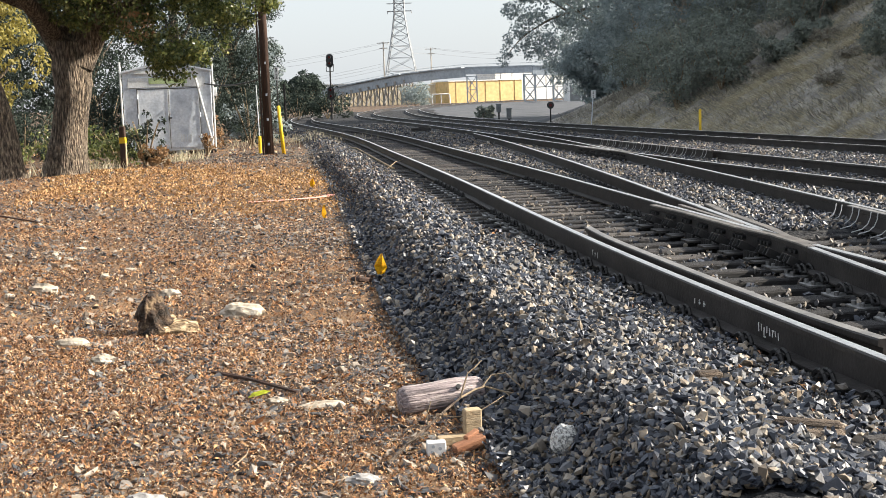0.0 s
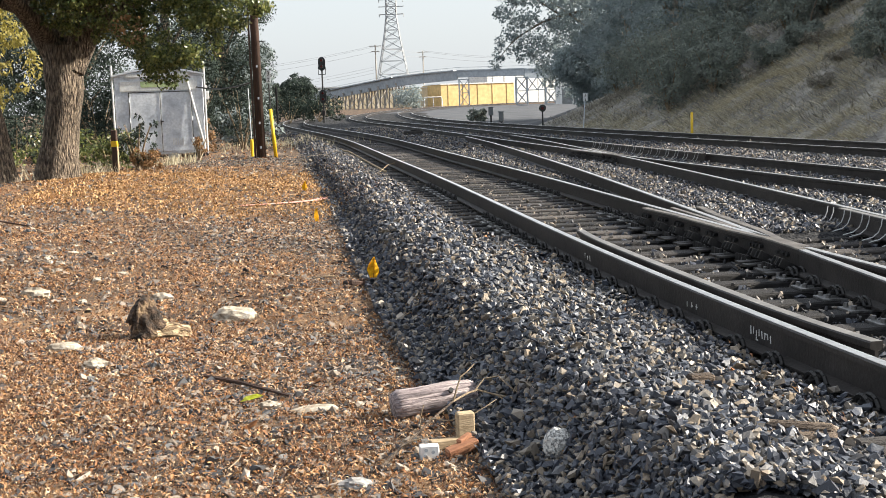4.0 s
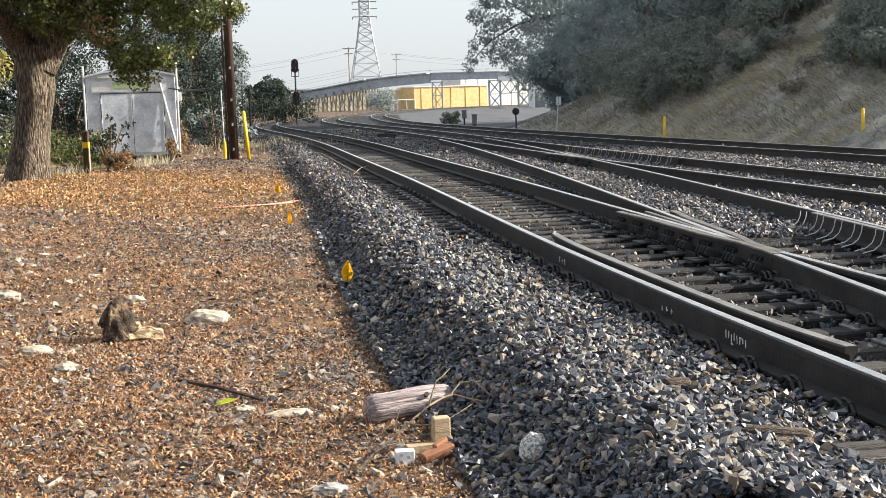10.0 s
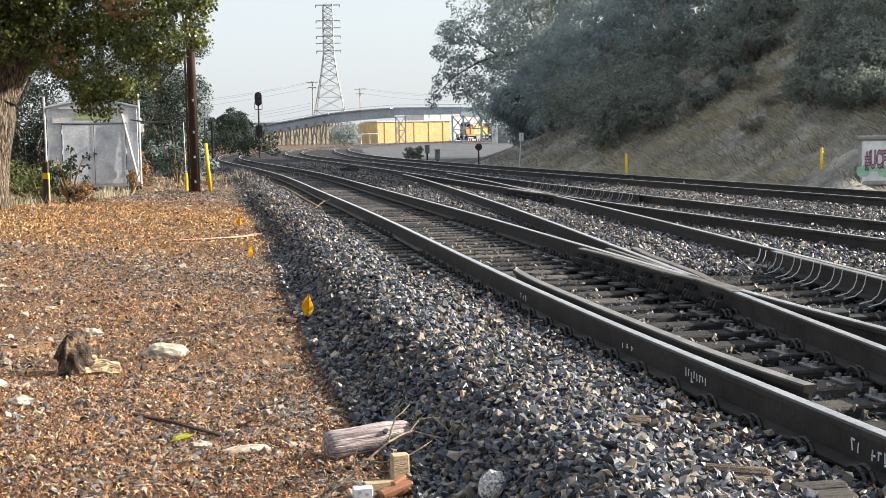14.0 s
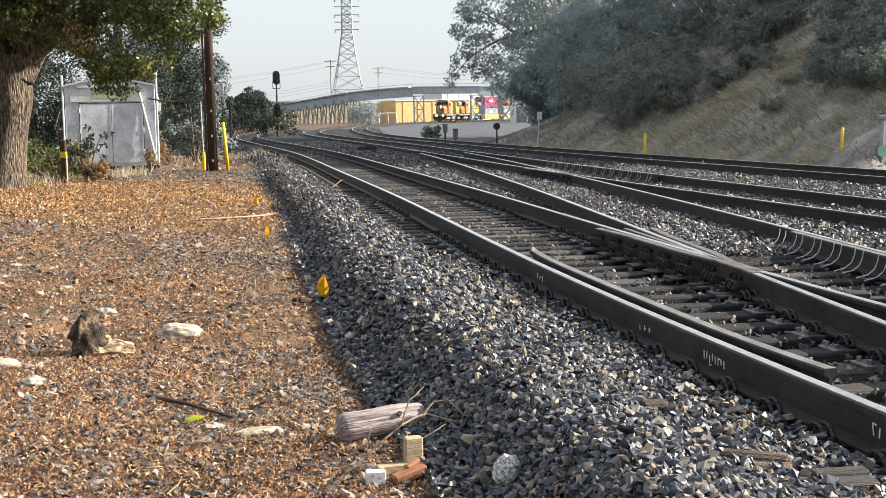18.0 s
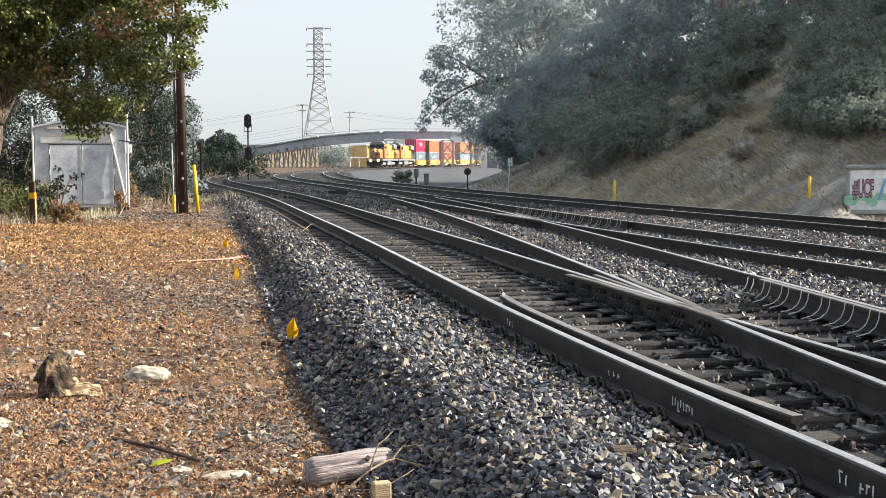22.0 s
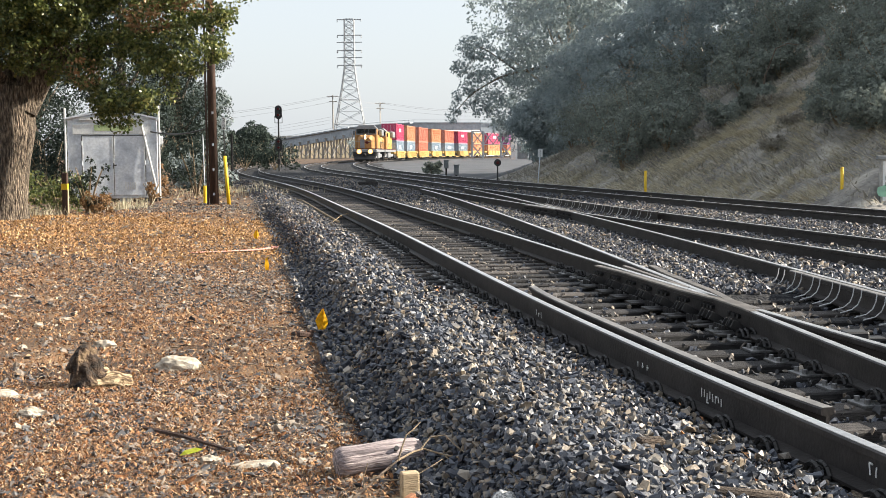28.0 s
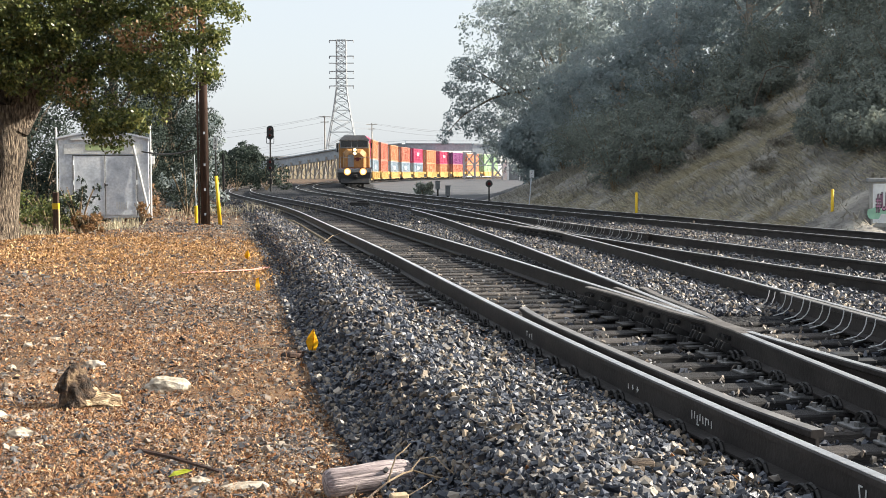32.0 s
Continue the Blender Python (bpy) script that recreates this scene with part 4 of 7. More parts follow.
def build_oak():
    rng = np.random.default_rng(5)
    oak = thing("oak_tree", pose(-8.62, 27.3, 0.05), "large old oak with furrowed bark and dense dark green leaves", "tree")
    trunk_mesh("trunk", [
        [(-0.02, 0, -0.25, 0.6), (0.02, 0, 0.2, 0.46), (0.12, 0, 0.9, 0.37), (0.22, 0, 1.5, 0.35), (0.26, 0, 1.9, 0.38), (0.25, 0, 2.3, 0.41), (0.28, 0, 2.8, 0.39)],
        [(0.28, 0, 2.3, 0.3), (0.0, -0.1, 2.9, 0.24), (-0.6, -0.3, 4.0, 0.21), (-1.5, -0.6, 5.4, 0.14), (-2.4, -0.8, 7.0, 0.05)],
        [(0.42, 0, 2.3, 0.32), (0.75, 0.1, 3.1, 0.33), (1.3, 0.2, 4.2, 0.28), (2.6, 0.3, 5.5, 0.15), (3.6, 0.2, 6.6, 0.05)],
        [(0.9, 0, 3.1, 0.18), (1.9, -0.4, 3.6, 0.12), (3.2, -0.6, 3.9, 0.07), (4.3, -0.6, 4.0, 0.03)],
        [(0.2, 0.1, 2.6, 0.24), (0.3, 0.6, 4.0, 0.2), (0.4, 1.0, 6.0, 0.12), (0.4, 1.0, 7.6, 0.05)],
        [(-0.6, -0.2, 3.6, 0.12), (-1.5, -0.8, 4.0, 0.08), (-2.6, -1.2, 4.1, 0.03)],
        [(0.05, -0.1, 2.9, 0.2), (-0.3, -1.8, 3.9, 0.14), (-0.2, -3.6, 4.3, 0.08), (0.3, -4.9, 4.5, 0.03)],
        [(-0.3, -2.4, 4.05, 0.09), (-0.9, -3.8, 4.0, 0.06), (-1.5, -4.8, 3.9, 0.02)],
    ], M_BARK, oak)
    blobs = [(1.3, -1.0, 3.6, 1.1, 0.8, 0.7), (2.8, -1.2, 3.0, 0.95, 0.7, 0.85), (2.65, -1.2, 2.4, 0.42, 0.5, 0.45), (3.7, -1.0, 3.75, 1.1, 0.8, 0.75), (4.4, -1.3, 4.7, 0.9, 0.7, 0.8),
             (1.0, -0.8, 5.0, 1.9, 1.6, 1.1), (3.0, 0.0, 5.6, 1.9, 1.6, 1.2), (4.4, 0.0, 6.4, 1.4, 1.3, 1.2), (-0.2, -4.8, 4.3, 1.1, 0.9, 0.65), (-1.5, -4.8, 3.9, 1.0, 0.9, 0.75), (1.4, -5.0, 4.9, 1.0, 0.8, 0.7), (-2.6, -1.2, 4.4, 1.2, 1.1, 0.9),
             (-1.5, -0.5, 6.6, 2.3, 2.0, 1.4), (1.4, 0.4, 7.4, 2.8, 2.2, 1.6), (-0.4, 1.4, 6.0, 2.5, 1.6, 1.6), (-3.6, -1.0, 5.6, 1.6, 1.5, 1.3), (1.2, -1.4, 4.2, 0.9, 0.8, 0.6)]
    pts, face = crown_points(rng, blobs, 170000, 0.2, 66, 0.74)
    obj("crown", leaves("crown", pts, 0.075, M_LEAF, rng, 0.75, facing=face, loose=0.85), oak, label="dense small dark green leaves, the olive ones imitating sunlit tips")
    dry, _ = crown_points(rng, [(3.4, -2.0, 4.0, 0.4, 0.25, 0.25), (4.3, -2.0, 4.35, 0.3, 0.25, 0.2), (2.2, -2.0, 2.95, 0.22, 0.2, 0.2)], 520, 0.17, 8)
    obj("dry_sprays", leaves("dry_sprays", dry, 0.085, M_LEAF_DRY, rng), oak, label="patch of withered reddish-brown leaves")
    o2 = thing("leaning_oak", pose(-9.35, 25.6, 0.05), "second oak trunk leaning away with rough grey bark", "tree")
    trunk_mesh("trunk", [[(0.1, 0, -0.25, 0.5), (0.05, 0, 0.35, 0.38), (-0.1, 0, 1.3, 0.36), (-0.45, 0, 2.4, 0.32), (-1.2, 0, 4.2, 0.22), (-2.2, 0, 6.0, 0.1)]], M_BARK, o2)
    pts, face = crown_points(rng, [(-2.6, 0, 6.2, 2.2, 2.0, 1.4), (-1.0, 0.2, 6.8, 1.8, 1.6, 1.2)], 9000, 0.2, 20)
    obj("crown", leaves("crown", pts, 0.1, M_LEAF, rng, facing=face), o2)


build_oak()


def tree(name, m, height, spread, leaf, material, n, seed, label, low=0.25, category="tree", clump=0.5, trunk_r=0.25, droop=0.0, group=""):
    """A tree: tapered trunk with limbs and a crown of clumped leaves, uneven and with gaps."""
    rng = np.random.default_rng(seed)
    t = thing(name, m, label, category, group)
    limbs = [[(0, 0, -0.3, trunk_r * 1.3), (0.1, 0, height * 0.25, trunk_r), (0.15 * spread * 0.3, 0.1, height * 0.6, trunk_r * 0.55), (0.1, 0, height * 0.9, 0.03)]]
    blobs = []
    k = 9
    for i in range(k):
        a = i * 2.4 + seed
        zz = height * (low + (0.86 - low) * i / (k - 1))
        env = math.sin(math.pi * min(1, max(0.12, (zz / height - low * 0.55) / (1.08 - low * 0.55)))) ** 0.6
        rr = spread * env * rng.uniform(0.35, 0.68)
        c = (math.cos(a) * rr, math.sin(a) * rr, zz)
        limbs.append([(0.05, 0, zz * 0.62, trunk_r * 0.4), (c[0] * 0.6, c[1] * 0.6, zz * 0.86, trunk_r * 0.2), (*c, 0.02)])
        r = spread * rng.uniform(0.36, 0.56) * (0.6 + 0.5 * env)
        blobs.append((*c, r, r, r * rng.uniform(0.55, 0.85)))
    blobs.append((0, 0, height * 0.8, spread * 0.5, spread * 0.5, height * 0.16))
    trunk_mesh("trunk", limbs, M_PALEBARK if material is M_HAZE_EUCA else M_BARK, t, seg=8)
    pts, face = crown_points(rng, blobs, n, clump, 40, 0.8)
    up = pts[:, 2] > 0.1
    obj("crown", leaves("crown", pts[up], leaf, material, rng, droop=droop, facing=face[up]), t)
    return t


def bush(name, x, y, r, h, leaf, material, n, seed, label, group=""):
    rng = np.random.default_rng(seed)
    z = float(ground_z(x, y))
    t = thing(name, pose(x, y, z), label, "bush", group)
    limbs = []
    for i in range(7):
        a = i * 0.9 + seed
        limbs.append([(0, 0, -0.1, 0.03), (math.cos(a) * r * 0.35, math.sin(a) * r * 0.35, h * 0.5, 0.018), (math.cos(a) * r * 0.7, math.sin(a) * r * 0.7, h * 0.85, 0.006)])
    trunk_mesh("branching_stem", limbs, M_TWIG, t, seg=5)
    blobs = [(math.cos(i * 2.4) * r * 0.45, math.sin(i * 2.4) * r * 0.45, h * (0.3 + 0.09 * i), r * 0.55, r * 0.55, h * 0.3) for i in range(6)]
    pts, face = crown_points(rng, blobs, n, r * 0.16, 20)
    up = pts[:, 2] > 0.02
    obj("foliage", leaves("foliage", pts[up], leaf, material, rng, facing=face[up]), t)
    return t


def build_trees():
    gz = lambda x, y: float(ground_z(x, y))
    # trees on and at the end of the hillside
    spec = [(9.6, 86, 15.5, 7.0), (9.2, 80, 6.0, 2.8), (13, 74, 16, 6.0), (11, 92, 17, 7.0), (18, 80, 17, 6.5), (17.5, 66, 14, 5.0), (22, 72, 16, 6), (20.5, 58, 12, 4.2), (25, 62, 14, 5.5),
            (24, 50, 11, 4.0), (28, 54, 13, 5), (30, 44, 12, 5), (26.5, 41, 9, 3.5), (33, 60, 15, 6), (24, 90, 18, 7), (34, 76, 17, 7)]
    for i, (x, y, h, s) in enumerate(spec):
        tree("eucalyptus_tree", pose(x, y, gz(x, y) - 0.1, 0, 0, 37 * i), h, s, 0.2 if i < 2 else 0.25, M_HAZE_EUCA, 40000 if i < 2 else 13000 if i < 8 else 9000, 40 + i, "tall eucalyptus on the hillside, leaves paled to imitate haze", 0.3 if i == 0 else 0.1 if i < 6 else 0.22, clump=0.55, droop=0.8, group="hillside trees")
        if i == 0:
            first = [o for o in scene.objects if o.name.startswith("eucalyptus_tree")][0]
    rng = np.random.default_rng(77)
    blobs = [(2.6, 85, 4.3, 0.5, 0.8, 0.4), (2.15, 85, 3.7, 0.35, 0.5, 0.35), (3.0, 85, 5.0, 0.7, 0.8, 0.5), (3.6, 85, 5.8, 0.9, 1.0, 0.7), (2.9, 85, 6.9, 0.8, 0.9, 0.6), (3.7, 85, 8.2, 1.1, 1.2, 0.8), (4.4, 85, 4.6, 1.2, 1.2, 0.9)]
    pts, face = crown_points(rng, blobs, 3000, 0.25, 14)
    spray = obj("overhanging_branch", leaves("overhanging_branch", pts, 0.17, M_HAZE_EUCA, rng, droop=0.8, facing=face), label="thin leafy branch hanging out from the crown")
    spray.parent = first
    spray.matrix_parent_inverse = first.matrix_basis.inverted()
    limb = trunk_mesh("bare_limb", [[(8.5, 86, 7.0, 0.12), (5.5, 85.4, 6.4, 0.08), (3.4, 85, 5.2, 0.04), (2.2, 85, 3.8, 0.015)], [(6.5, 85.4, 6.6, 0.07), (4.4, 85, 8.0, 0.04), (3.2, 85, 8.6, 0.015)]], M_BARK, first, seg=6)
    limb.matrix_parent_inverse = first.matrix_basis.inverted()
    # hillside scrub
    rr = random.Random(9)
    for i, (x, y, r, h) in enumerate([(8.2, 62, 1.6, 2.2), (9.6, 64, 2.2, 3.0), (11.2, 57, 1.8, 2.6), (12.6, 51, 1.3, 1.6), (12.4, 38.6, 1.0, 1.3), (13.7, 37.6, 1.1, 1.5), (15.6, 41.5, 1.5, 2.2), (13.2, 35.2, 0.9, 1.1), (15.8, 54, 1.6, 2.0), (13.4, 60, 1.6, 2.4), (7.9, 67.5, 1.2, 2.2), (10.6, 61, 2.0, 2.8), (12.2, 64, 2.4, 3.4), (17.5, 52, 1.6, 2.4), (19.0, 47.5, 1.8, 2.6), (17.5, 39.5, 1.8, 2.8), (9.4, 56.5, 1.4, 1.8), (18.8, 42.6, 2.0, 3.0), (8.2, 58.5, 1.3, 2.2), (10.4, 53.5, 1.3, 1.8), (11.6, 49, 0.9, 1.0), (7.9, 50.5, 1.2, 2.4), (8.7, 52.5, 1.5, 3.0), (9.3, 49.0, 1.0, 1.8), (8.0, 54.5, 1.4, 2.8), (10.0, 51.2, 1.2, 2.0), (14.6, 44.5, 1.3, 2.2), (15.8, 46.8, 1.5, 2.6), (13.4, 41.2, 0.9, 1.2), (16.6, 44, 1.6, 2.8), (14.0, 38.8, 1.2, 1.8), (17.4, 48, 1.8, 3.2), (12.8, 36.8, 0.9, 1.3), (14.0, 50.5, 1.1, 1.4), (14.8, 52.5, 1.3, 1.8), (13.4, 53.5, 1.2, 1.6), (15.6, 55.5, 1.5, 2.2), (12.6, 48.6, 0.7, 0.8)]):
        bush("hillside_shrub", x, y, r, h, 0.11, M_SCRUB, 4000, 80 + i, "grey-green shrub on the dry slope, leaves paled as in haze", "hillside shrubs")
    for i, (x, y, r, h) in enumerate([(13.6, 43, 0.7, 0.6), (15.2, 47.4, 0.8, 0.8), (16.4, 44.5, 0.9, 0.9), (12.0, 42, 0.5, 0.4), (10.6, 47.6, 0.5, 0.5), (14.2, 40.6, 0.7, 0.7), (11.0, 40.4, 0.45, 0.4), (17.2, 49, 1.0, 1.1), (9.6, 51, 0.8, 0.9), (12.8, 47.5, 0.6, 0.5)]):
        bush("dry_brush", x, y, r, h, 0.07, M_DRYBRUSH, 1500, 500 + i, "low dry brown brush on the slope", "hillside brush")
    for i, (x, y, h, s) in enumerate([(9.8, 61, 5.5, 2.4), (11.8, 58, 6, 2.6), (12.4, 64, 7, 3), (15.4, 59, 6.5, 2.8), (17.0, 54.5, 6, 2.5), (8.4, 66, 5, 2.2), (19.2, 50.5, 6, 2.6), (18.5, 46.5, 5, 2.2), (19.5, 44, 6.5, 2.6), (21.5, 48, 8, 3), (20.5, 40, 6, 2.6), (22.5, 43, 8, 3.2)]):
        tree("hillside_tree", pose(x, y, gz(x, y) - 0.1, 0, 0, 61 * i), h, s, 0.17, M_HAZE_EUCA, 8000, 300 + i, "bushy tree growing on the slope, leaves paled to imitate haze", 0.06, clump=0.4, droop=0.5, group="hillside trees")
    # left background
    for i, (x, y, h, s, mt, lf) in enumerate([(-13.0, 57, 10.5, 3.4, M_DARKLEAF, 0.2), (-11.4, 62, 7.6, 2.3, M_DARKLEAF, 0.18), (-17.0, 54, 10, 4.0, M_DARKLEAF, 0.2), (-21, 50, 9, 4, M_DARKLEAF, 0.2), (-15.0, 88, 6.4, 2.6, M_HAZE_EUCA, 0.22), (-19.5, 95, 8, 4, M_HAZE_EUCA, 0.25),
                                              (-21, 130, 4.6, 3.2, M_DARKLEAF, 0.25), (-17.3, 136, 4.4, 2.4, M_DARKLEAF, 0.25), (-25, 120, 5, 3.6, M_DARKLEAF, 0.25), (-13.5, 46, 6, 2.4, M_DARKLEAF, 0.16), (-16.5, 44, 6, 2.6, M_DARKLEAF, 0.16), (-27, 60, 10, 5, M_DARKLEAF, 0.22)]):
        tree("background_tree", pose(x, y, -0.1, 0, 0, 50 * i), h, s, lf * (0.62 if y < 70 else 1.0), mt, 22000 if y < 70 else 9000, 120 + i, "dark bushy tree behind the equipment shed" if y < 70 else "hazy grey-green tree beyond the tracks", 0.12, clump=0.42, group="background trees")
    tree("willow_tree", pose(-14.2, 37, -0.1), 6.5, 2.4, 0.13, M_WILLOW, 7000, 71, "yellow-leaved drooping tree behind the oaks", 0.3, clump=0.3, droop=2.0)
    # scrub by the shed
    for i, (x, y, r, h, mt, n) in enumerate([(-8.0, 31.6, 0.6, 1.3, M_DARKLEAF, 700), (-8.9, 32.4, 0.8, 1.0, M_LEAF, 1500), (-10.4, 33, 1.0, 1.1, M_LEAF, 1600), (-8.55, 42.0, 0.5, 1.15, M_LEAF_DRY, 1000), (-7.6, 44.5, 1.2, 2.4, M_DARKLEAF, 2200), (-11.6, 41, 1.2, 2.2, M_DARKLEAF, 2500), (-7.7, 31.3, 0.4, 0.5, M_LEAF_DRY, 500), (-7.9, 38.6, 0.35, 0.7, M_LEAF_DRY, 350),
                                            (-12.5, 36, 1.3, 1.6, M_DARKLEAF, 2200), (-9.6, 46, 1.6, 3.0, M_DARKLEAF, 2600), (-11.5, 31, 0.9, 0.8, M_LEAF, 900), (-8.4, 50, 1.2, 1.6, M_HAZE_EUCA, 1500), (-13, 78, 2, 2, M_DARKLEAF, 1500), (-12.2, 110, 2.2, 2.4, M_DARKLEAF, 1800), (-15, 112, 2.5, 3, M_DARKLEAF, 1800), (0.9, 93, 0.7, 0.9, M_SCRUB, 900), (-11, 255, 3.2, 4.2, M_HAZE_EUCA, 3600)]):
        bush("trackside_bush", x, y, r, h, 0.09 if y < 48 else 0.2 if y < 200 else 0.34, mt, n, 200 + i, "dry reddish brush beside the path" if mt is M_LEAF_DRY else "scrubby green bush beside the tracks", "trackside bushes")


build_trees()


def build_grass():
    """Dry grass on the hillside and tufts by the shed."""
    rng = np.random.default_rng(21)
    n = 5200
    y = 21 + 40 * rng.random(n)
    d = 0.1 + 13 * rng.random(n)
    x = LINE_C.x_at_y(y) + 2.9 + d
    rib = np.exp(-((y - 45.3 - 0.8 * np.sin(d * 0.9)) / 2.6) ** 2)
    streak = 0.5 + 0.5 * np.sin(y * 1.7 + 1.5 * np.sin(d * 0.5)) * np.sin(y * 0.6 + d * 0.3)
    dens = 0.12 + 0.9 * rib + 0.38 * streak * (1 - smooth01(47, 50, y)) + 0.5 * (1 - smooth01(0.3, 1.3, d))
    keep = (rng.random(n) < dens) & ((y > 33.5) | (d > 4))
    x, y, d = x[keep], y[keep], d[keep]
    per = 40
    m = len(x) * per
    spread = rng.normal(size=(m, 2)) * np.array([0.24, 0.13])
    x, y = np.repeat(x, per) + spread[:, 0], np.repeat(y, per) + spread[:, 1]
    p = np.c_[x, y, ground_z(x, y) - 0.01]
    l = 0.10 + 0.24 * rng.random(m)
    lean = np.c_[-0.75 + 0.45 * rng.normal(size=m), 0.4 * rng.normal(size=m), np.full(m, 0.5)]
    tip = p + lean * l[:, None]
    w = rng.normal(size=(m, 3))
    w[:, 2] *= 0.3
    w = w / np.linalg.norm(w, axis=1)[:, None] * 0.011
    v = np.stack([p - w, p + w, tip + w * 0.2, tip - w * 0.2], axis=1).reshape(-1, 3)
    i = np.arange(m)[:, None] * 4
    obj("hillside_grass", mesh_from("hillside_grass", v, np.hstack([i, i + 1, i + 2, i + 3]), M_GRASS), label="dry straw-coloured grass tussocks on the slope", category="grass", kind="stuff")
    n = 4600
    y = 20 + 46 * rng.random(n)
    d = 0.5 + 14 * rng.random(n)
    x = LINE_C.x_at_y(y) + 2.9 + d
    keep = rng.random(n) < 0.2 + 0.8 * (0.5 + 0.5 * np.sin(y * 0.8 + 1.3 * np.sin(d * 0.6)) * np.sin(d * 0.9 + 0.5 * y))
    keep &= rng.random(n) > 0.75 * np.exp(-((y - 45.3 - 0.8 * np.sin(d * 0.9)) / 2.0) ** 2)
    x, y = x[keep], y[keep]
    per = 26
    m = len(x) * per
    x, y = np.repeat(x, per) + 0.28 * rng.normal(size=m), np.repeat(y, per) + 0.24 * rng.normal(size=m)
    p = np.c_[x, y, ground_z(x, y) - 0.02]
    tip = p + np.c_[-0.35 + 0.5 * rng.normal(size=m), 0.45 * rng.normal(size=m), 0.45 + 0.5 * rng.random(m)] * (0.08 + 0.28 * rng.random(m) ** 2)[:, None]
    w = rng.normal(size=(m, 3))
    w = w / np.linalg.norm(w, axis=1)[:, None] * (0.008 + 0.03 * rng.random(m) ** 3)[:, None]
    v = np.stack([p - w, p + w, tip + w * 0.4, tip - w * 0.4], axis=1).reshape(-1, 3)
    i = np.arange(m)[:, None] * 4
    obj("slope_brush", mesh_from("slope_brush", v, np.hstack([i, i + 1, i + 2, i + 3]), M_DRYBRUSH), label="tangled dry weeds and creepers over the slope", category="brush", kind="stuff")
    q = []
    for cx, cy, r, c in ((-7.75, 34.6, 0.5, 220), (-8.9, 30.6, 0.7, 160), (-9.9, 27.2, 0.9, 90), (-6.6, 48, 2.5, 400)):
        q.append(np.c_[cx + r * rng.normal(size=c) * 0.6, cy + r * rng.normal(size=c), np.zeros(c)])
    p = np.concatenate(q)
    p[:, 2] = ground_z(p[:, 0], p[:, 1])
    m = len(p)
    tip = p + np.c_[0.3 * rng.normal(size=m), 0.3 * rng.normal(size=m), np.ones(m)] * (0.12 + 0.2 * rng.random(m))[:, None]
    w = rng.normal(size=(m, 3)) * 0.008
    v = np.stack([p - w, p + w, tip + w * 0.2, tip - w * 0.2], axis=1).reshape(-1, 3)
    i = np.arange(m)[:, None] * 4
    obj("path_grass", mesh_from("path_grass", v, np.hstack([i, i + 1, i + 2, i + 3]), M_GRASS), label="tufts of dry grass by the shed", category="grass", kind="stuff")


build_grass()


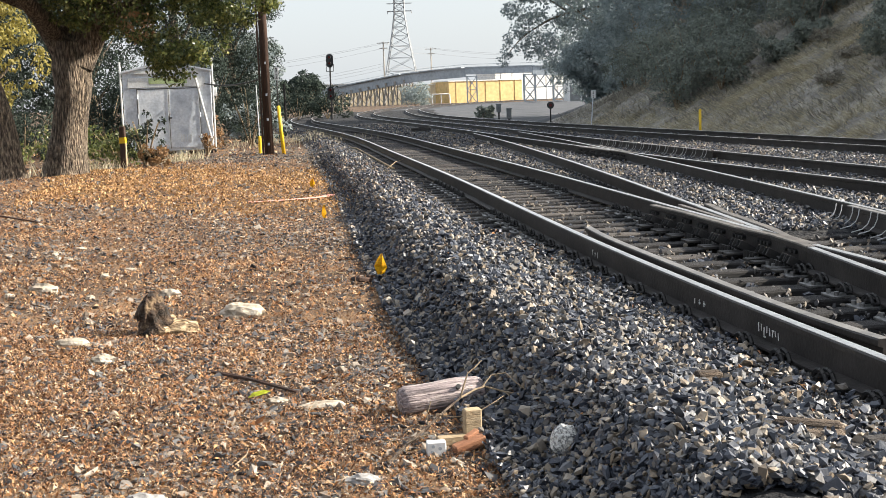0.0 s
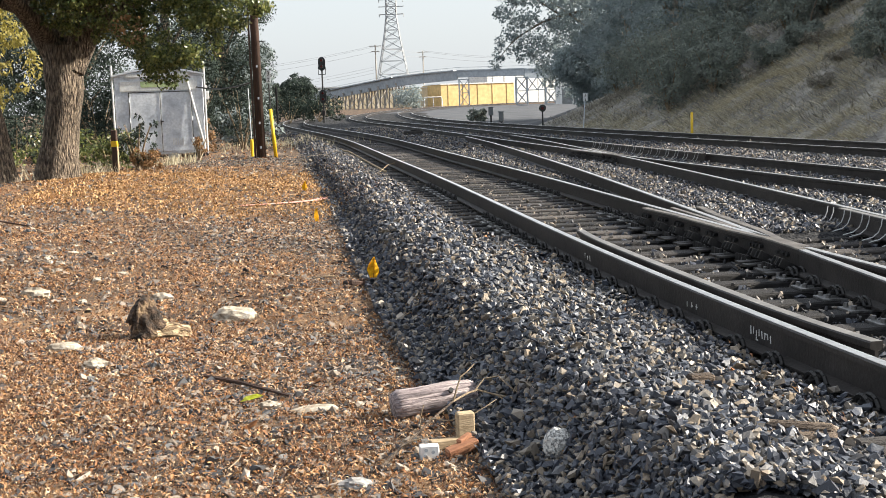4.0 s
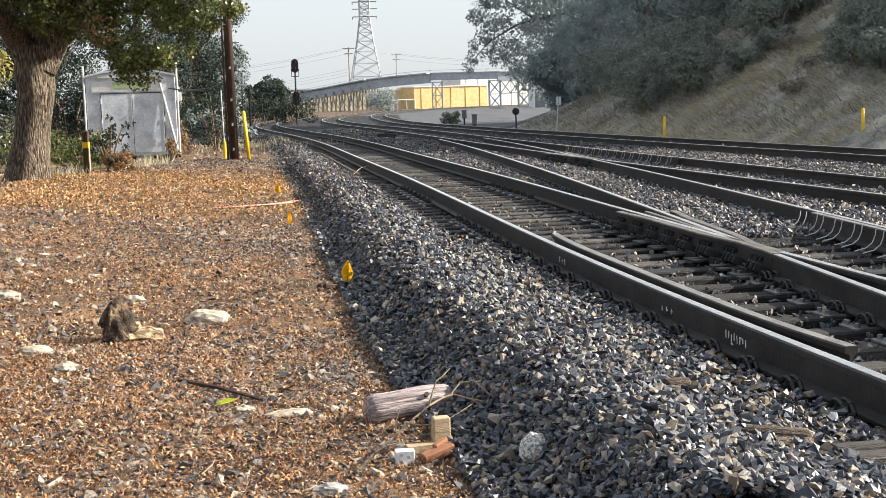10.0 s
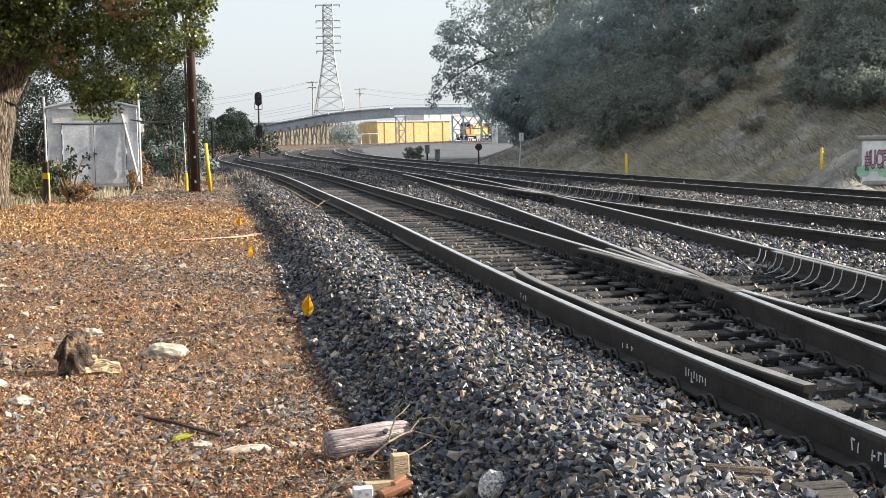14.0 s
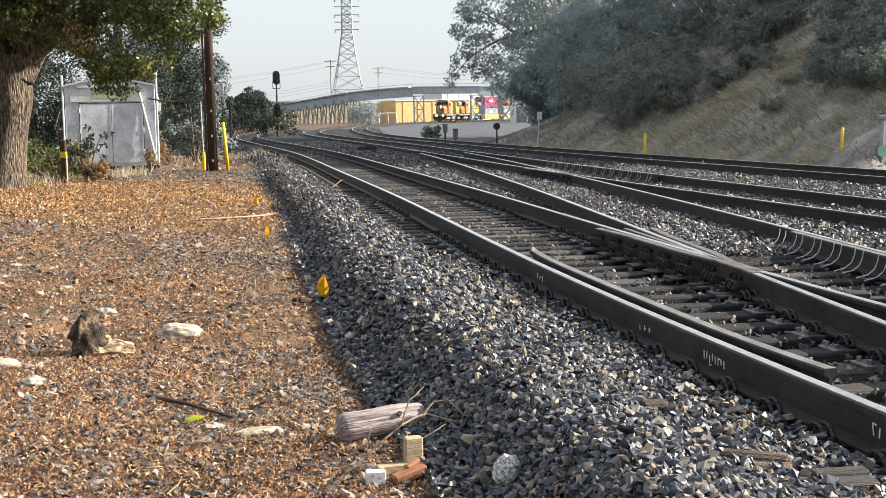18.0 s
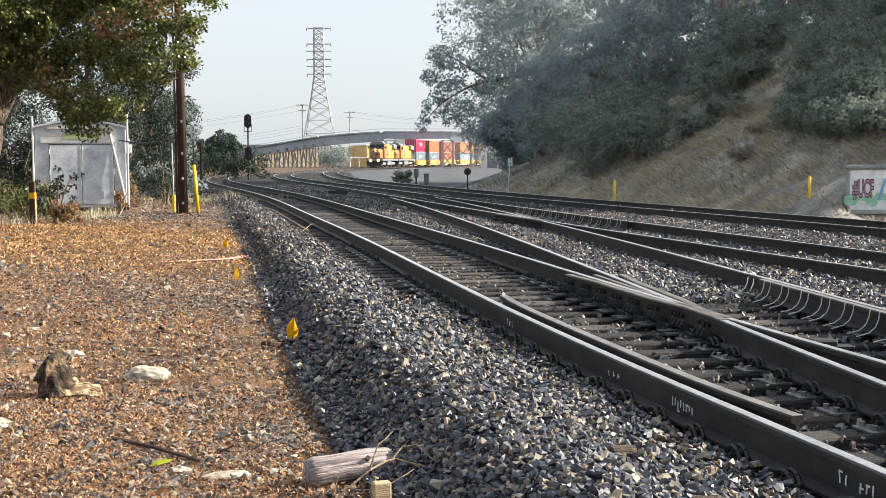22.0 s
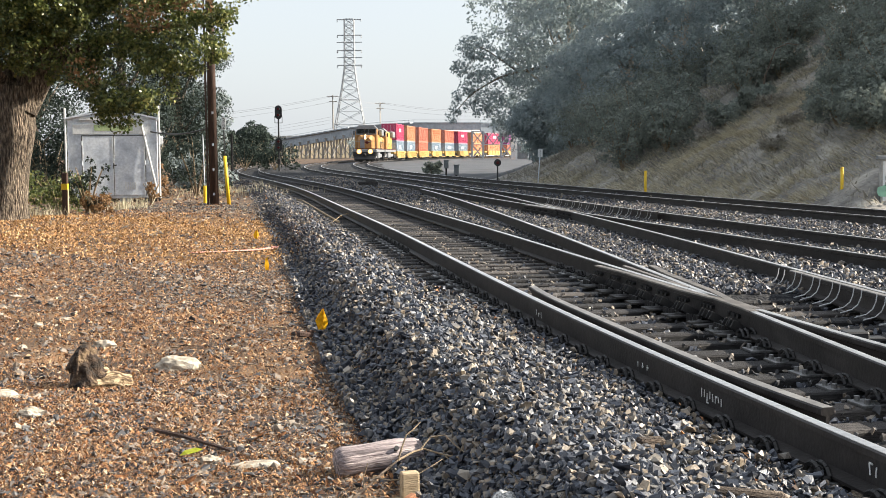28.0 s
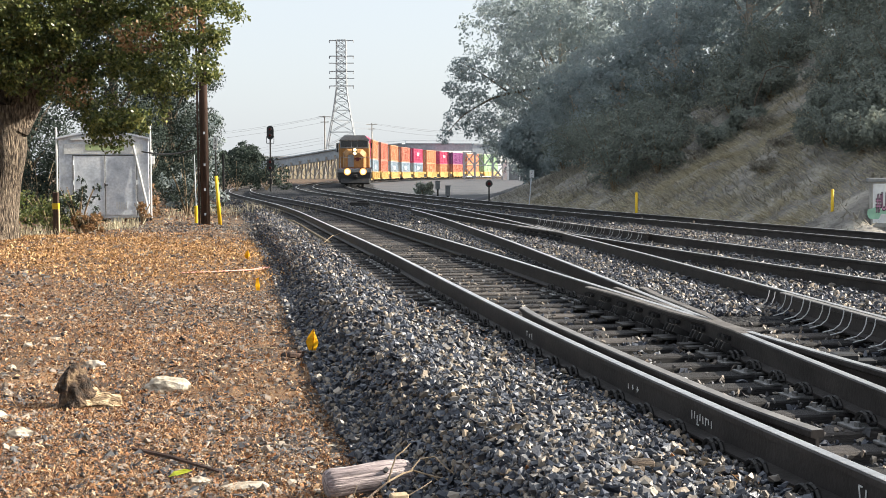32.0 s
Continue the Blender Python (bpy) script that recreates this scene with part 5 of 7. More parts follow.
# ---- shed, poles and posts ----
def build_shed():
    s = thing("equipment_shed", pose(-9.42, 40.5, 0.1, 0, 0, 11), "weathered pale grey metal equipment shed with double doors and arched roof", "equipment shed")
    W, D, H = 2.62, 2.1, 2.42
    part("body", boxes(((0, 0, H / 2), (W, D, H)), bevel=0.02), M_GALV, s)
    bm = bmesh.new()
    n = 10
    prof = [(-W / 2 - 0.06 + (W + 0.12) * i / n, H + 0.20 * math.sin(math.pi * i / n) + 0.0) for i in range(n + 1)]
    vs = [[bm.verts.new((x, y, z)) for x, z in prof] + [bm.verts.new((x, y, z - 0.05)) for x, z in prof[::-1]] for y in (-D / 2 - 0.08, D / 2 + 0.08)]
    bm.faces.new(vs[0])
    bm.faces.new(vs[1][::-1])
    k = len(vs[0])
    for i in range(k):
        bm.faces.new((vs[0][i], vs[1][i], vs[1][(i + 1) % k], vs[0][(i + 1) % k]))
    part("roof", bm, M_GALV, s, "shallow arched metal roof")
    bm = bmesh.new()
    arc = [(-W / 2 + W * i / n, H - 0.03 + 0.2 * math.sin(math.pi * (i + 0.23) / (n + 0.46))) for i in range(n + 1)]
    rows_ = [[bm.verts.new((x, y, z)) for x, z in [(-W / 2, H - 0.06)] + arc + [(W / 2, H - 0.06)]] for y in (-D / 2, -D / 2 + 0.05)]
    bm.faces.new(rows_[0][::-1])
    bm.faces.new(rows_[1])
    for i in range(len(rows_[0]) - 1):
        bm.faces.new((rows_[0][i], rows_[0][i + 1], rows_[1][i + 1], rows_[1][i]))
    part("gable", bm, M_GALV, s, "metal gable under the arched roof", m=pose(0, -0.004, 0))
    part("eave_trim", boxes(((0, -D / 2 - 0.03, H - 0.02), (1.9, 0.06, 0.1))), M_WHITE, s)
    f = -D / 2
    for x in (-0.43, 0.49):
        d = part("door", boxes(((x, f - 0.012, 0.98), (0.9, 0.03, 1.78)), bevel=0.006), M_GALV, s, "scuffed grey metal door")
        for hx in (x - 0.46, x + 0.46):
            if abs(hx - 0.03) > 0.1:
                for z in (0.35, 1.0, 1.6):
                    part("hinge", rods([((hx, f - 0.03, z), (hx, f - 0.03, z + 0.14), 0.018)], 6), M_GALV, d)
        for e in ((x - 0.44, 0.98, 0.03, 1.78), (x + 0.44, 0.98, 0.03, 1.78)):
            part("edge_strip", boxes(((e[0], f - 0.03, e[1]), (0.025, 0.012, e[3]))), M_WHITE, d)
    for x in (-0.895, 0.03, 0.955):
        part("door_seam", boxes(((x, f - 0.02, 0.98), (0.016, 0.03, 1.8))), M_DARKMETAL, s, "dark gap between the doors")
    part("lintel_seam", boxes(((0.03, f - 0.02, 1.89), (1.87, 0.03, 0.018))), M_DARKMETAL, s, "dark gap over the doors")
    part("door_handle", boxes(((0.02, f - 0.05, 0.98), (0.03, 0.03, 0.16)), ((0.07, f - 0.05, 1.0), (0.08, 0.025, 0.04))), M_BLACK, s)
    part("louvre", boxes(*[((0.5 + 0.07 * i, f - 0.035, 0.38), (0.045, 0.012, 0.22)) for i in range(-2, 3)]), M_WHITE, s, "row of small white vents")
    part("header_panel", boxes(((0, f - 0.01, 2.08), (2.3, 0.025, 0.3)), bevel=0.005), M_WHITE, s)
    part("paint_patch", boxes(((0.05, f - 0.026, 2.1), (1.1, 0.008, 0.13)), ((-0.28, f - 0.025, 2.13), (0.5, 0.008, 0.17))), M_LIMEGREEN, s, "green paint over old marks")
    bm = rods([((0.86, f - 0.06, 2.2), (1.3, f - 0.14, 0.12), 0.035)], 8)
    part("leaning_pipe", bm, M_PIPE, s, "pale pipe leaning across the front")
    for x, h in ((-W / 2 - 0.05, 2.72), (W / 2 + 0.06, 2.78)):
        part("mast", rods([((x, f - 0.02, 0.0), (x, f - 0.02, h), 0.03)], 8), M_PIPE, s, "pale upright pipe at the corner")
    part("meter", boxes(((W / 2 + 0.1, -0.7, 1.75), (0.16, 0.2, 0.26)), ((W / 2 + 0.08, -0.7, 2.0), (0.1, 0.12, 0.1)), bevel=0.01), M_PIPE, s, "small meter box on the side")
    for x in (-1.0, 0.35, 1.1):
        part("skid", boxes(((x, 0, -0.07), (0.35, D, 0.18))), M_CONC if x < 1 else M_BLACK, s)


build_shed()


def build_poles():
    p = thing("utility_pole", pose(-5.86, 37.3, -0.12), "dark creosoted wooden pole beside the shed", "utility pole")
    part("shaft", rods([((0, 0, -0.3), (-0.05, 0, 10.5), 0.135, 0.1)], 14), M_POLE, p, smooth=True)
    for z in (0.4, 1.1, 1.8, 2.7):
        part("tag", boxes(((0.02, -0.16, z), (0.05, 0.012, 0.07))), M_GALV, p, "small metal tag")
    for x, z in ((1, 3.4), (-1, 4.0)):
        part("step_bolt", rods([((0.1 * x, -0.1, z), (0.3 * x, -0.1, z), 0.012)], 6), M_DARKMETAL, p)
    part("conduit", rods([((-0.16, -0.06, 0), (-0.19, -0.05, 6.0), 0.03)], 8), M_POLE, p)
    c = thing("service_cable", pose(0, 0, 0), "dark cable sagging between the shed and the pole", "cable")
    bm = bmesh.new()
    a, b = Vector((-8.1, 39.6, 2.1)), Vector((-6.0, 37.3, 2.05))
    pts = [a.lerp(b, i / 10) + Vector((0, 0, -0.12 * math.sin(math.pi * i / 10) + 0.1 * (i / 10))) for i in range(11)]
    for q, r in zip(pts, pts[1:]):
        rod(bm, q, r, 0.022, seg=6)
    part("wire", bm, M_BLACK, c)
    # yellow guards
    g = thing("marker_post", pose(-5.44, 37.3, -0.12), "tall yellow cable-marker post with a dark rod and number plate", "marker post")
    part("guard", rods([((0.0, 0, 0), (-0.1, 0, 1.48), 0.055, 0.05)], 10), M_YELLOW, g, smooth=True)
    part("rod", rods([((-0.1, 0, 1.3), (-0.11, 0, 2.2), 0.02)], 8), M_BLACK, g)
    pl = part("number_plate", boxes(((-0.11, -0.02, 2.4), (0.12, 0.02, 0.36))), M_WHITE, g, "white plate with dark marks")
    for d, ch in ((0.03, "3"), (-0.15, "2")):
        cu = bpy.data.curves.new("plate_digit", "FONT")
        cu.body, cu.size, cu.extrude, cu.align_x = ch, 0.17, 0.002, "CENTER"
        cu.materials.append(M_BLACK)
        obj("plate_digit", cu, pl, Matrix.Translation((-0.11, -0.034, 2.4 + d)) @ Matrix.Rotation(radians(90), 4, "X"))
    g2 = thing("marker_post", pose(-6.22, 37.9, -0.12), "yellow guard on a wire stay behind the pole", "marker post")
    part("guard", rods([((0, 0, 0), (0, 0, 0.62), 0.05)], 10), M_YELLOW, g2)
    part("stay", rods([((0, 0, 0.5), (-0.03, 0, 2.1), 0.014)], 8), M_GALV, g2)
    b = thing("wooden_post", pose(-8.32, 30.8, 0.06), "short dark wooden post with an orange band", "post")
    part("post", boxes(((0, 0, 0.45), (0.13, 0.13, 1.0)), bevel=0.015), M_POLE, b)
    part("orange_band", boxes(((0, -0.005, 0.62), (0.14, 0.14, 0.14))), M_YELLOW, b)
    # pale strip imitates sunlight on the post's right face
    part("pale_edge", boxes(((0.067, -0.02, 0.28), (0.02, 0.10, 0.55))), M_DRYWOOD, b)
    for x, y, h in ((6.82, 39.3, 0.78), (10.84, 33.3, 0.74)):
        z = float(ground_z(x, y))
        q = thing("yellow_post", pose(x, y, min(z, 0.22) - 0.02), "slim yellow utility marker post at the foot of the slope", "marker post", "slope markers")
        part("post", rods([((0, 0, -0.3), (0, 0, h), 0.042)], 10), M_YELLOW, q, smooth=True)
        part("cap", rods([((0, 0, h - 0.01), (0, 0, h + 0.03), 0.047, 0.03)], 10), M_YELLOW, q)
    # distant slim poles
    for x, y in ((-9.2, 58.0), (-8.6, 60.0)):
        q = thing("metal_post", pose(x, y, -0.1), "slim dark metal post", "post")
        part("post", rods([((0, 0, 0), (0, 0, 2.4), 0.05)], 8), M_DARKMETAL, q)


build_poles()


def signal(name, m, heads, h, label):
    s = thing(name, m, label, "railway signal")
    part("mast", rods([((0, 0, 0), (0, 0, h), 0.07, 0.06)], 10), M_BLACK, s)
    part("foundation", boxes(((0, 0, 0.05), (0.5, 0.5, 0.14))), M_CONC, s)
    part("junction_box", boxes(((0, -0.05, 0.9), (0.26, 0.24, 0.4)), bevel=0.02), M_DARKMETAL, s)
    for z in heads:
        hd = part("signal_head", rods([((0, 0.05, z + 0.22), (0, -0.06, z + 0.22), 0.27), ((0, 0.05, z - 0.3), (0, -0.06, z - 0.3), 0.27)], 16), M_BLACK, s)
        part("backing", boxes(((0, 0, z - 0.04), (0.54, 0.1, 0.55))), M_BLACK, hd)
        for dz in (0.22, -0.25):
            part("hood", rods([((0, -0.05, z + dz), (0, -0.3, z + dz), 0.11)], 12), M_BLACK, hd)
            part("lens", rods([((0, -0.30, z + dz), (0, -0.31, z + dz), 0.09)], 12), M_REDLAMP, hd)
        part("bracket", rods([((-0.28, 0.0, z - 0.85), (-0.28, 0.0, z - 0.3), 0.025), ((0.28, 0.0, z - 0.85), (0.28, 0.0, z - 0.3), 0.025), ((-0.28, 0, z - 0.85), (0.28, 0, z - 0.85), 0.025)], 6), M_BLACK, hd)
    return s


def build_signals():
    signal("signal_mast", pose(-10.86, 101, -0.1), (4.7, 2.2), 4.9, "tall black signal mast with two round-backed heads")
    s = thing("dwarf_signal", pose(3.71, 62, 0.0), "low black signal beside the far track", "railway signal")
    part("mast", rods([((0, 0, 0), (0, 0, 0.75), 0.035)], 8), M_BLACK, s)
    part("head", rods([((0, 0.05, 0.9), (0, -0.08, 0.9), 0.17)], 14), M_BLACK, s)
    part("lens", rods([((0, -0.08, 0.9), (0, -0.16, 0.9), 0.08)], 12), M_REDLAMP, s)
    for x, y, w, h, foot in ((1.5, 73.6, 0.27, 0.46, 0.5), (2.01, 71.3, 0.28, 0.56, 0.16)):
        b = thing("relay_box", pose(x, y, 0.0), "grey metal relay box on a post", "relay box", "relay boxes")
        part("post", rods([((0, 0, -0.1), (0, 0, foot + 0.05), 0.05)], 8), M_DARKMETAL, b)
        part("cabinet", boxes(((0, 0, foot + h / 2), (w, 0.3, h)), bevel=0.02), M_GREYPAINT, b)
        part("lid", boxes(((0, 0, foot + h), (w + 0.05, 0.36, 0.03))), M_GREYPAINT, b)
    w = thing("trackside_sign", pose(5.25, 57.9, 0.05), "small white plate on a leaning post", "sign")
    part("post", rods([((0, 0, -0.2), (0.12, 0, 1.45), 0.025)], 8), M_GALV, w)
    pl = part("plate", boxes(((0.12, -0.03, 1.3), (0.2, 0.015, 0.36))), M_WHITE, w)
    for z, ch in ((1.33, "3"), (1.15, "2")):
        cu = bpy.data.curves.new("plate_digit", "FONT")
        cu.body, cu.size, cu.extrude, cu.align_x = ch, 0.17, 0.002, "CENTER"
        cu.materials.append(M_BLACK)
        obj("plate_digit", cu, pl, Matrix.Translation((0.12, -0.042, z)) @ Matrix.Rotation(radians(90), 4, "X"))
    s2 = thing("concrete_marker", pose(7.9, 58.5, float(ground_z(7.9, 58.5)) - 0.05), "short pale concrete marker on the slope", "marker")
    part("block", boxes(((0, 0, 0.3), (0.2, 0.16, 0.62)), bevel=0.02), M_PALEROCK, s2)
    e = thing("switch_machine", pose(-2.15, 54.5, -0.05) @ Matrix.Scale(0.75, 4), "low dark switch machine on a pale slab between tracks", "switch machine")
    part("slab", boxes(((0.3, -0.5, 0.06), (1.6, 0.7, 0.14)), bevel=0.02), M_CONC, e)
    part("housing", boxes(((0, 0, 0.22), (1.1, 0.5, 0.3)), bevel=0.05), M_DARKMETAL, e)
    part("cover", boxes(((0.15, 0, 0.40), (0.6, 0.42, 0.1)), bevel=0.04), M_DARKMETAL, e)
    part("arm", rods([((0.3, 0, 0.12), (1.5, 0.1, 0.1), 0.03)], 6), M_DARKMETAL, e)
    for (y, dx) in ((9.6, 0.42),):
        px = LINE_X.x_at_y(y)
        k = thing("rail_clamp_box", pose(px - 0.1, y, -0.02), "small black pressed-steel cover between the rails", "equipment cover")
        part("cover", boxes(((0, 0, 0.06), (0.18, 0.16, 0.1)), bevel=0.012), M_BLACK, k)
        part("lug", boxes(((0.15, 0, 0.05), (0.14, 0.13, 0.025)), bevel=0.005), M_BLACK, k)


build_signals()


# ---- distance ----
def build_bridge():
    Y = 283.0
    b = thing("rail_viaduct", Matrix.Translation((0, 0, 1.44)) @ Matrix.Diagonal((1.06, 1.06, 1.06, 1)) @ Matrix.Translation((0, 0, -1.44)), "hazy blue-grey girder viaduct on steel towers and timber bents", "viaduct")
    pts = [(-62, 330, 2.2), (-46, 318, 3.0), (-31, 306, 4.0), (-22, 298, 5.2), (-14.7, 291, 6.2), (-8, 287, 6.7), (-1.2, Y, 7.0), (13.2, Y, 6.9), (24, 286, 6.6), (38, 292, 6.2)]
    for i, (p, q) in enumerate(zip(pts, pts[1:])):
        deep = 1.35 if -1.5 < p[0] < 13 else 1.9
        bm = bmesh.new()
        for o in (-1.4, 1.4):
            bar(bm, (p[0], p[1] + o, p[2] - deep / 2 + 0.6), (q[0], q[1] + o, q[2] - deep / 2 + 0.6), 0.25, deep)
        part("girder", bm, M_STEELBLUE, b, "riveted plate girder")
        bm = bmesh.new()
        bar(bm, (p[0], p[1], p[2] + 0.7), (q[0], q[1], q[2] + 0.7), 3.4, 0.25)
        part("deck", bm, M_STEELBLUE, b)
        n = 6
        bm = bmesh.new()
        for k in range(n):
            u = k / n
            c = Vector(p).lerp(Vector(q), u)
            rod(bm, (c.x, c.y - 1.6, c.z + 0.7), (c.x, c.y - 1.6, c.z + 1.35), 0.04, seg=5)
        bar(bm, (p[0], p[1] - 1.6, p[2] + 1.35), (q[0], q[1] - 1.6, q[2] + 1.35), 0.06, 0.06)
        part("railing", bm, M_STEELBLUE, b)
    for x, w, y in ((0.15, 2.1, Y), (12.6, 2.4, Y), (19.0, 2.4, 285)):
        t = bmesh.new()
        for dx in (-w / 2, w / 2):
            for dy in (-1.4, 1.4):
                bar(t, (x + dx, y + dy, -0.6), (x + dx, y + dy, 5.9), 0.28, 0.28)
        for dy in (-1.4, 1.4):
            for z0, z1 in ((0.0, 2.9), (2.9, 5.8)):
                bar(t, (x - w / 2, y + dy, z0), (x + w / 2, y + dy, z1), 0.16, 0.16)
                bar(t, (x + w / 2, y + dy, z0), (x - w / 2, y + dy, z1), 0.16, 0.16)
            for z in (0.0, 2.9, 5.8):
                bar(t, (x - w / 2, y + dy, z), (x + w / 2, y + dy, z), 0.16, 0.16)
        part("steel_tower", t, M_STEELBLUE, b, "cross-braced steel tower")
    for x0, x1 in ((13.8, 15.9), (15.9, 17.9)):
        t = bmesh.new()
        bar(t, (x0, Y - 1.4, 3.0), (x1, Y - 1.4, 5.8), 0.22, 0.22)
        bar(t, (x1, Y - 1.4, 3.0), (x0, Y - 1.4, 5.8), 0.22, 0.22)
        bar(t, (x0, Y - 1.4, 3.0), (x1, Y - 1.4, 3.0), 0.22, 0.22)
        part("lattice_brace", t, M_STEELBLUE, b)
    rr = random.Random(2)
    for k in range(15):
        u = k / 14
        x = -44 + 30.0 * u
        c = np.array([np.interp(x, [p[0] for p in pts], [p[j] for p in pts]) for j in (1, 2)])
        top = c[1] - 0.8
        bent = part("timber_bent", bar(bmesh.new(), (x - 1.0, c[0] - 1.3, top), (x + 1.0, c[0] + 1.3, top), 0.35, 0.35), M_TIMBER, b, "timber trestle bent, greyed to imitate haze")
        for j, dx in enumerate((-0.75, -0.25, 0.25, 0.75)):
            part("post", bar(bmesh.new(), (x + dx * 2.2, c[0] - 1.2 + 0.8 * j, -0.4), (x + dx, c[0] - 1.2 + 0.8 * j, top), 0.32, 0.32), M_TIMBER, bent)
        part("brace", bar(bmesh.new(), (x - 1.5, c[0] - 1.3, 0.3), (x + 0.9, c[0] + 1.0, top - 0.4), 0.16, 0.2), M_TIMBER, bent)
        part("brace", bar(bmesh.new(), (x + 1.0, c[0] - 1.3, top * 0.55), (x + 2.6, c[0] - 1.3, top * 0.15), 0.14, 0.18), M_TIMBER, bent)


build_bridge()


def building(name, c, s, wall, label, rz=0.0, roof=None, doors=0, roof_rise=0.0):
    t = thing(name, pose(*c, 0, 0, rz), label, "building")
    part("wall", boxes(((0, 0, s[2] / 2), s)), wall, t)
    bm = bmesh.new()
    if roof_rise:
        w, d, h = s[0] / 2 + 0.3, s[1] / 2 + 0.3, s[2]
        v = [bm.verts.new(q) for q in ((-w, -d, h), (w, -d, h), (w, d, h), (-w, d, h), (-w, 0, h + roof_rise), (w, 0, h + roof_rise))]
        for f in ((0, 1, 5, 4), (2, 3, 4, 5), (0, 4, 3), (1, 2, 5), (0, 3, 2, 1)):
            bm.faces.new([v[i] for i in f])
    else:
        box(bm, (0, 0, s[2] + 0.12), (s[0] + 0.4, s[1] + 0.4, 0.24))
    part("roof", bm, roof or M_OFFWHITE, t)
    n = int(s[0] // 4)
    for i in range(n):
        part("pilaster", boxes(((-s[0] / 2 + (i + 0.5) * s[0] / n, -s[1] / 2 - 0.05, s[2] / 2), (0.22, 0.12, s[2]))), wall, t)
    for i in range(doors):
        part("loading_door", boxes(((-s[0] / 2 + (i + 0.5) * s[0] / doors, -s[1] / 2 - 0.03, 1.7), (2.6, 0.08, 3.2))), M_GREYPAINT, t)
    return t


def build_distance():
    building("ochre_warehouse", (1.3, 350, -0.4), (21.4, 12, 5.9), M_OCHRE, "sunlit ochre warehouse with a white roof behind the viaduct", 25)
    building("tan_warehouse", (-24, 352, -0.4), (34, 14, 5.4), M_TANWALL, "long warehouse behind the timber trestle, ochre paled to tan as haze", 12)
    building("white_shed", (15.5, 420, -0.4), (24, 14, 10.2), M_OFFWHITE, "large white industrial shed", 25, roof_rise=0.8)
    building("pale_shed", (24, 264, -0.4), (10, 12, 5.0), M_OFFWHITE, "pale shed beyond the viaduct", doors=3)
    building("far_warehouse", (-60, 380, -0.4), (60, 20, 6.5), M_CONC, "low grey warehouse in the haze", doors=6)
    p = thing("pipe_frame", pose(-7.4, 318, -0.3), "low white pipe frame before the warehouse", "pipe frame")
    part("pipes", rods([((-2.2, 0, 0), (-2.2, 0, 2.6), 0.14), ((-2.2, 0, 2.6), (2.0, 0, 2.6), 0.14), ((2.0, 0, 2.6), (2.2, 0, 0), 0.14), ((0, 0, 0), (0, 0, 2.6), 0.12)], 8), M_OFFWHITE, p)
    # lattice tower
    t = thing("transmission_tower", pose(-23.8, 450, -0.5), "tall hazy steel lattice power pylon with six cross-arms", "pylon")
    prof = [(0, 7.2), (8, 5.6), (16, 4.1), (24, 2.7), (31, 1.75), (39, 1.7), (47.5, 1.6)]
    def width(z):
        return float(np.interp(z, [a for a, _ in prof], [b for _, b in prof]))
    for sx in (-1, 1):
        for sy in (-1, 1):
            part("leg", tube([(sx * w, sy * w, z) for z, w in prof], 0.19), M_LATTICE, t)
    bm = bmesh.new()
    zs = [0, 6, 11.5, 16, 20, 23.5, 26.5, 29, 31] + [31 + 2.06 * i for i in range(1, 9)]
    for z0, z1 in zip(zs, zs[1:]):
        a, b = width(z0), width(z1)
        for sy in (-1, 1):
            bar(bm, (-a, sy * a, z0), (b, sy * b, z1), 0.13, 0.13)
            bar(bm, (a, sy * a, z0), (-b, sy * b, z1), 0.13, 0.13)
            bar(bm, (sy * a, -a, z0), (sy * b, b, z1), 0.13, 0.13)
        for sy in (-1, 1):
            bar(bm, (-b, sy * b, z1), (b, sy * b, z1), 0.11, 0.11)
    part("bracing", bm, M_LATTICE, t)
    for z in (47.3, 42.0, 36.8, 31.8):
        part("cross_arm", boxes(((0, 0, z), (8.4, 0.6, 0.3))), M_LATTICE, t)
        for x in (-4.1, 4.1):
            part("insulator", rods([((x, 0, z), (x, 0, z - 0.9), 0.16)], 6), M_LATTICE, t)
    for z in (39.6, 34.4):
        part("cross_arm", boxes(((0, 0, z), (8.6, 0.5, 0.25))), M_LATTICE, t)
    # wooden poles and wires
    for x, y, h in ((-21.8, 330, 16.2), (-10.8, 360, 15.4)):
        q = thing("far_utility_pole", pose(x, y, -0.3), "hazy wooden power pole with a cross-arm", "utility pole", "far poles")
        part("shaft", rods([((0, 0, 0), (0, 0, h), 0.2, 0.15)], 8), M_TIMBER, q)
        part("cross_arm", boxes(((0, 0, h - 0.3), (3.0, 0.2, 0.2)), ((0, 0, h - 1.6), (2.0, 0.2, 0.2))), M_TIMBER, q)
    def wire(p, q, sag, r, label="thin dark overhead wire"):
        w = thing("overhead_wire", Matrix(), label, "wire", "overhead wires")
        p, q = Vector(p), Vector(q)
        n = 14
        part("strand", tube([p.lerp(q, i / n) + Vector((0, 0, -4 * sag * (i / n) * (1 - i / n))) for i in range(n + 1)], r), M_WIRE, w)
    for z, zl, zr in ((15.8, 9.5, 13.5), (15.5, 8.9, 12.9), (14.3, 8.0, 12.0), (10.5, 4.6, 9.6), (9.8, 4.0, 9.0), (9.0, 3.4, 8.4)):
        wire((-21.8, 330, z), (-75, 318, zl), 1.2, 0.03)
        wire((-21.8, 330, z), (-10.8, 360, z - 0.6), 0.6, 0.03)
        wire((-10.8, 360, z - 0.6), (34, 372, zr), 1.4, 0.03)


build_distance()


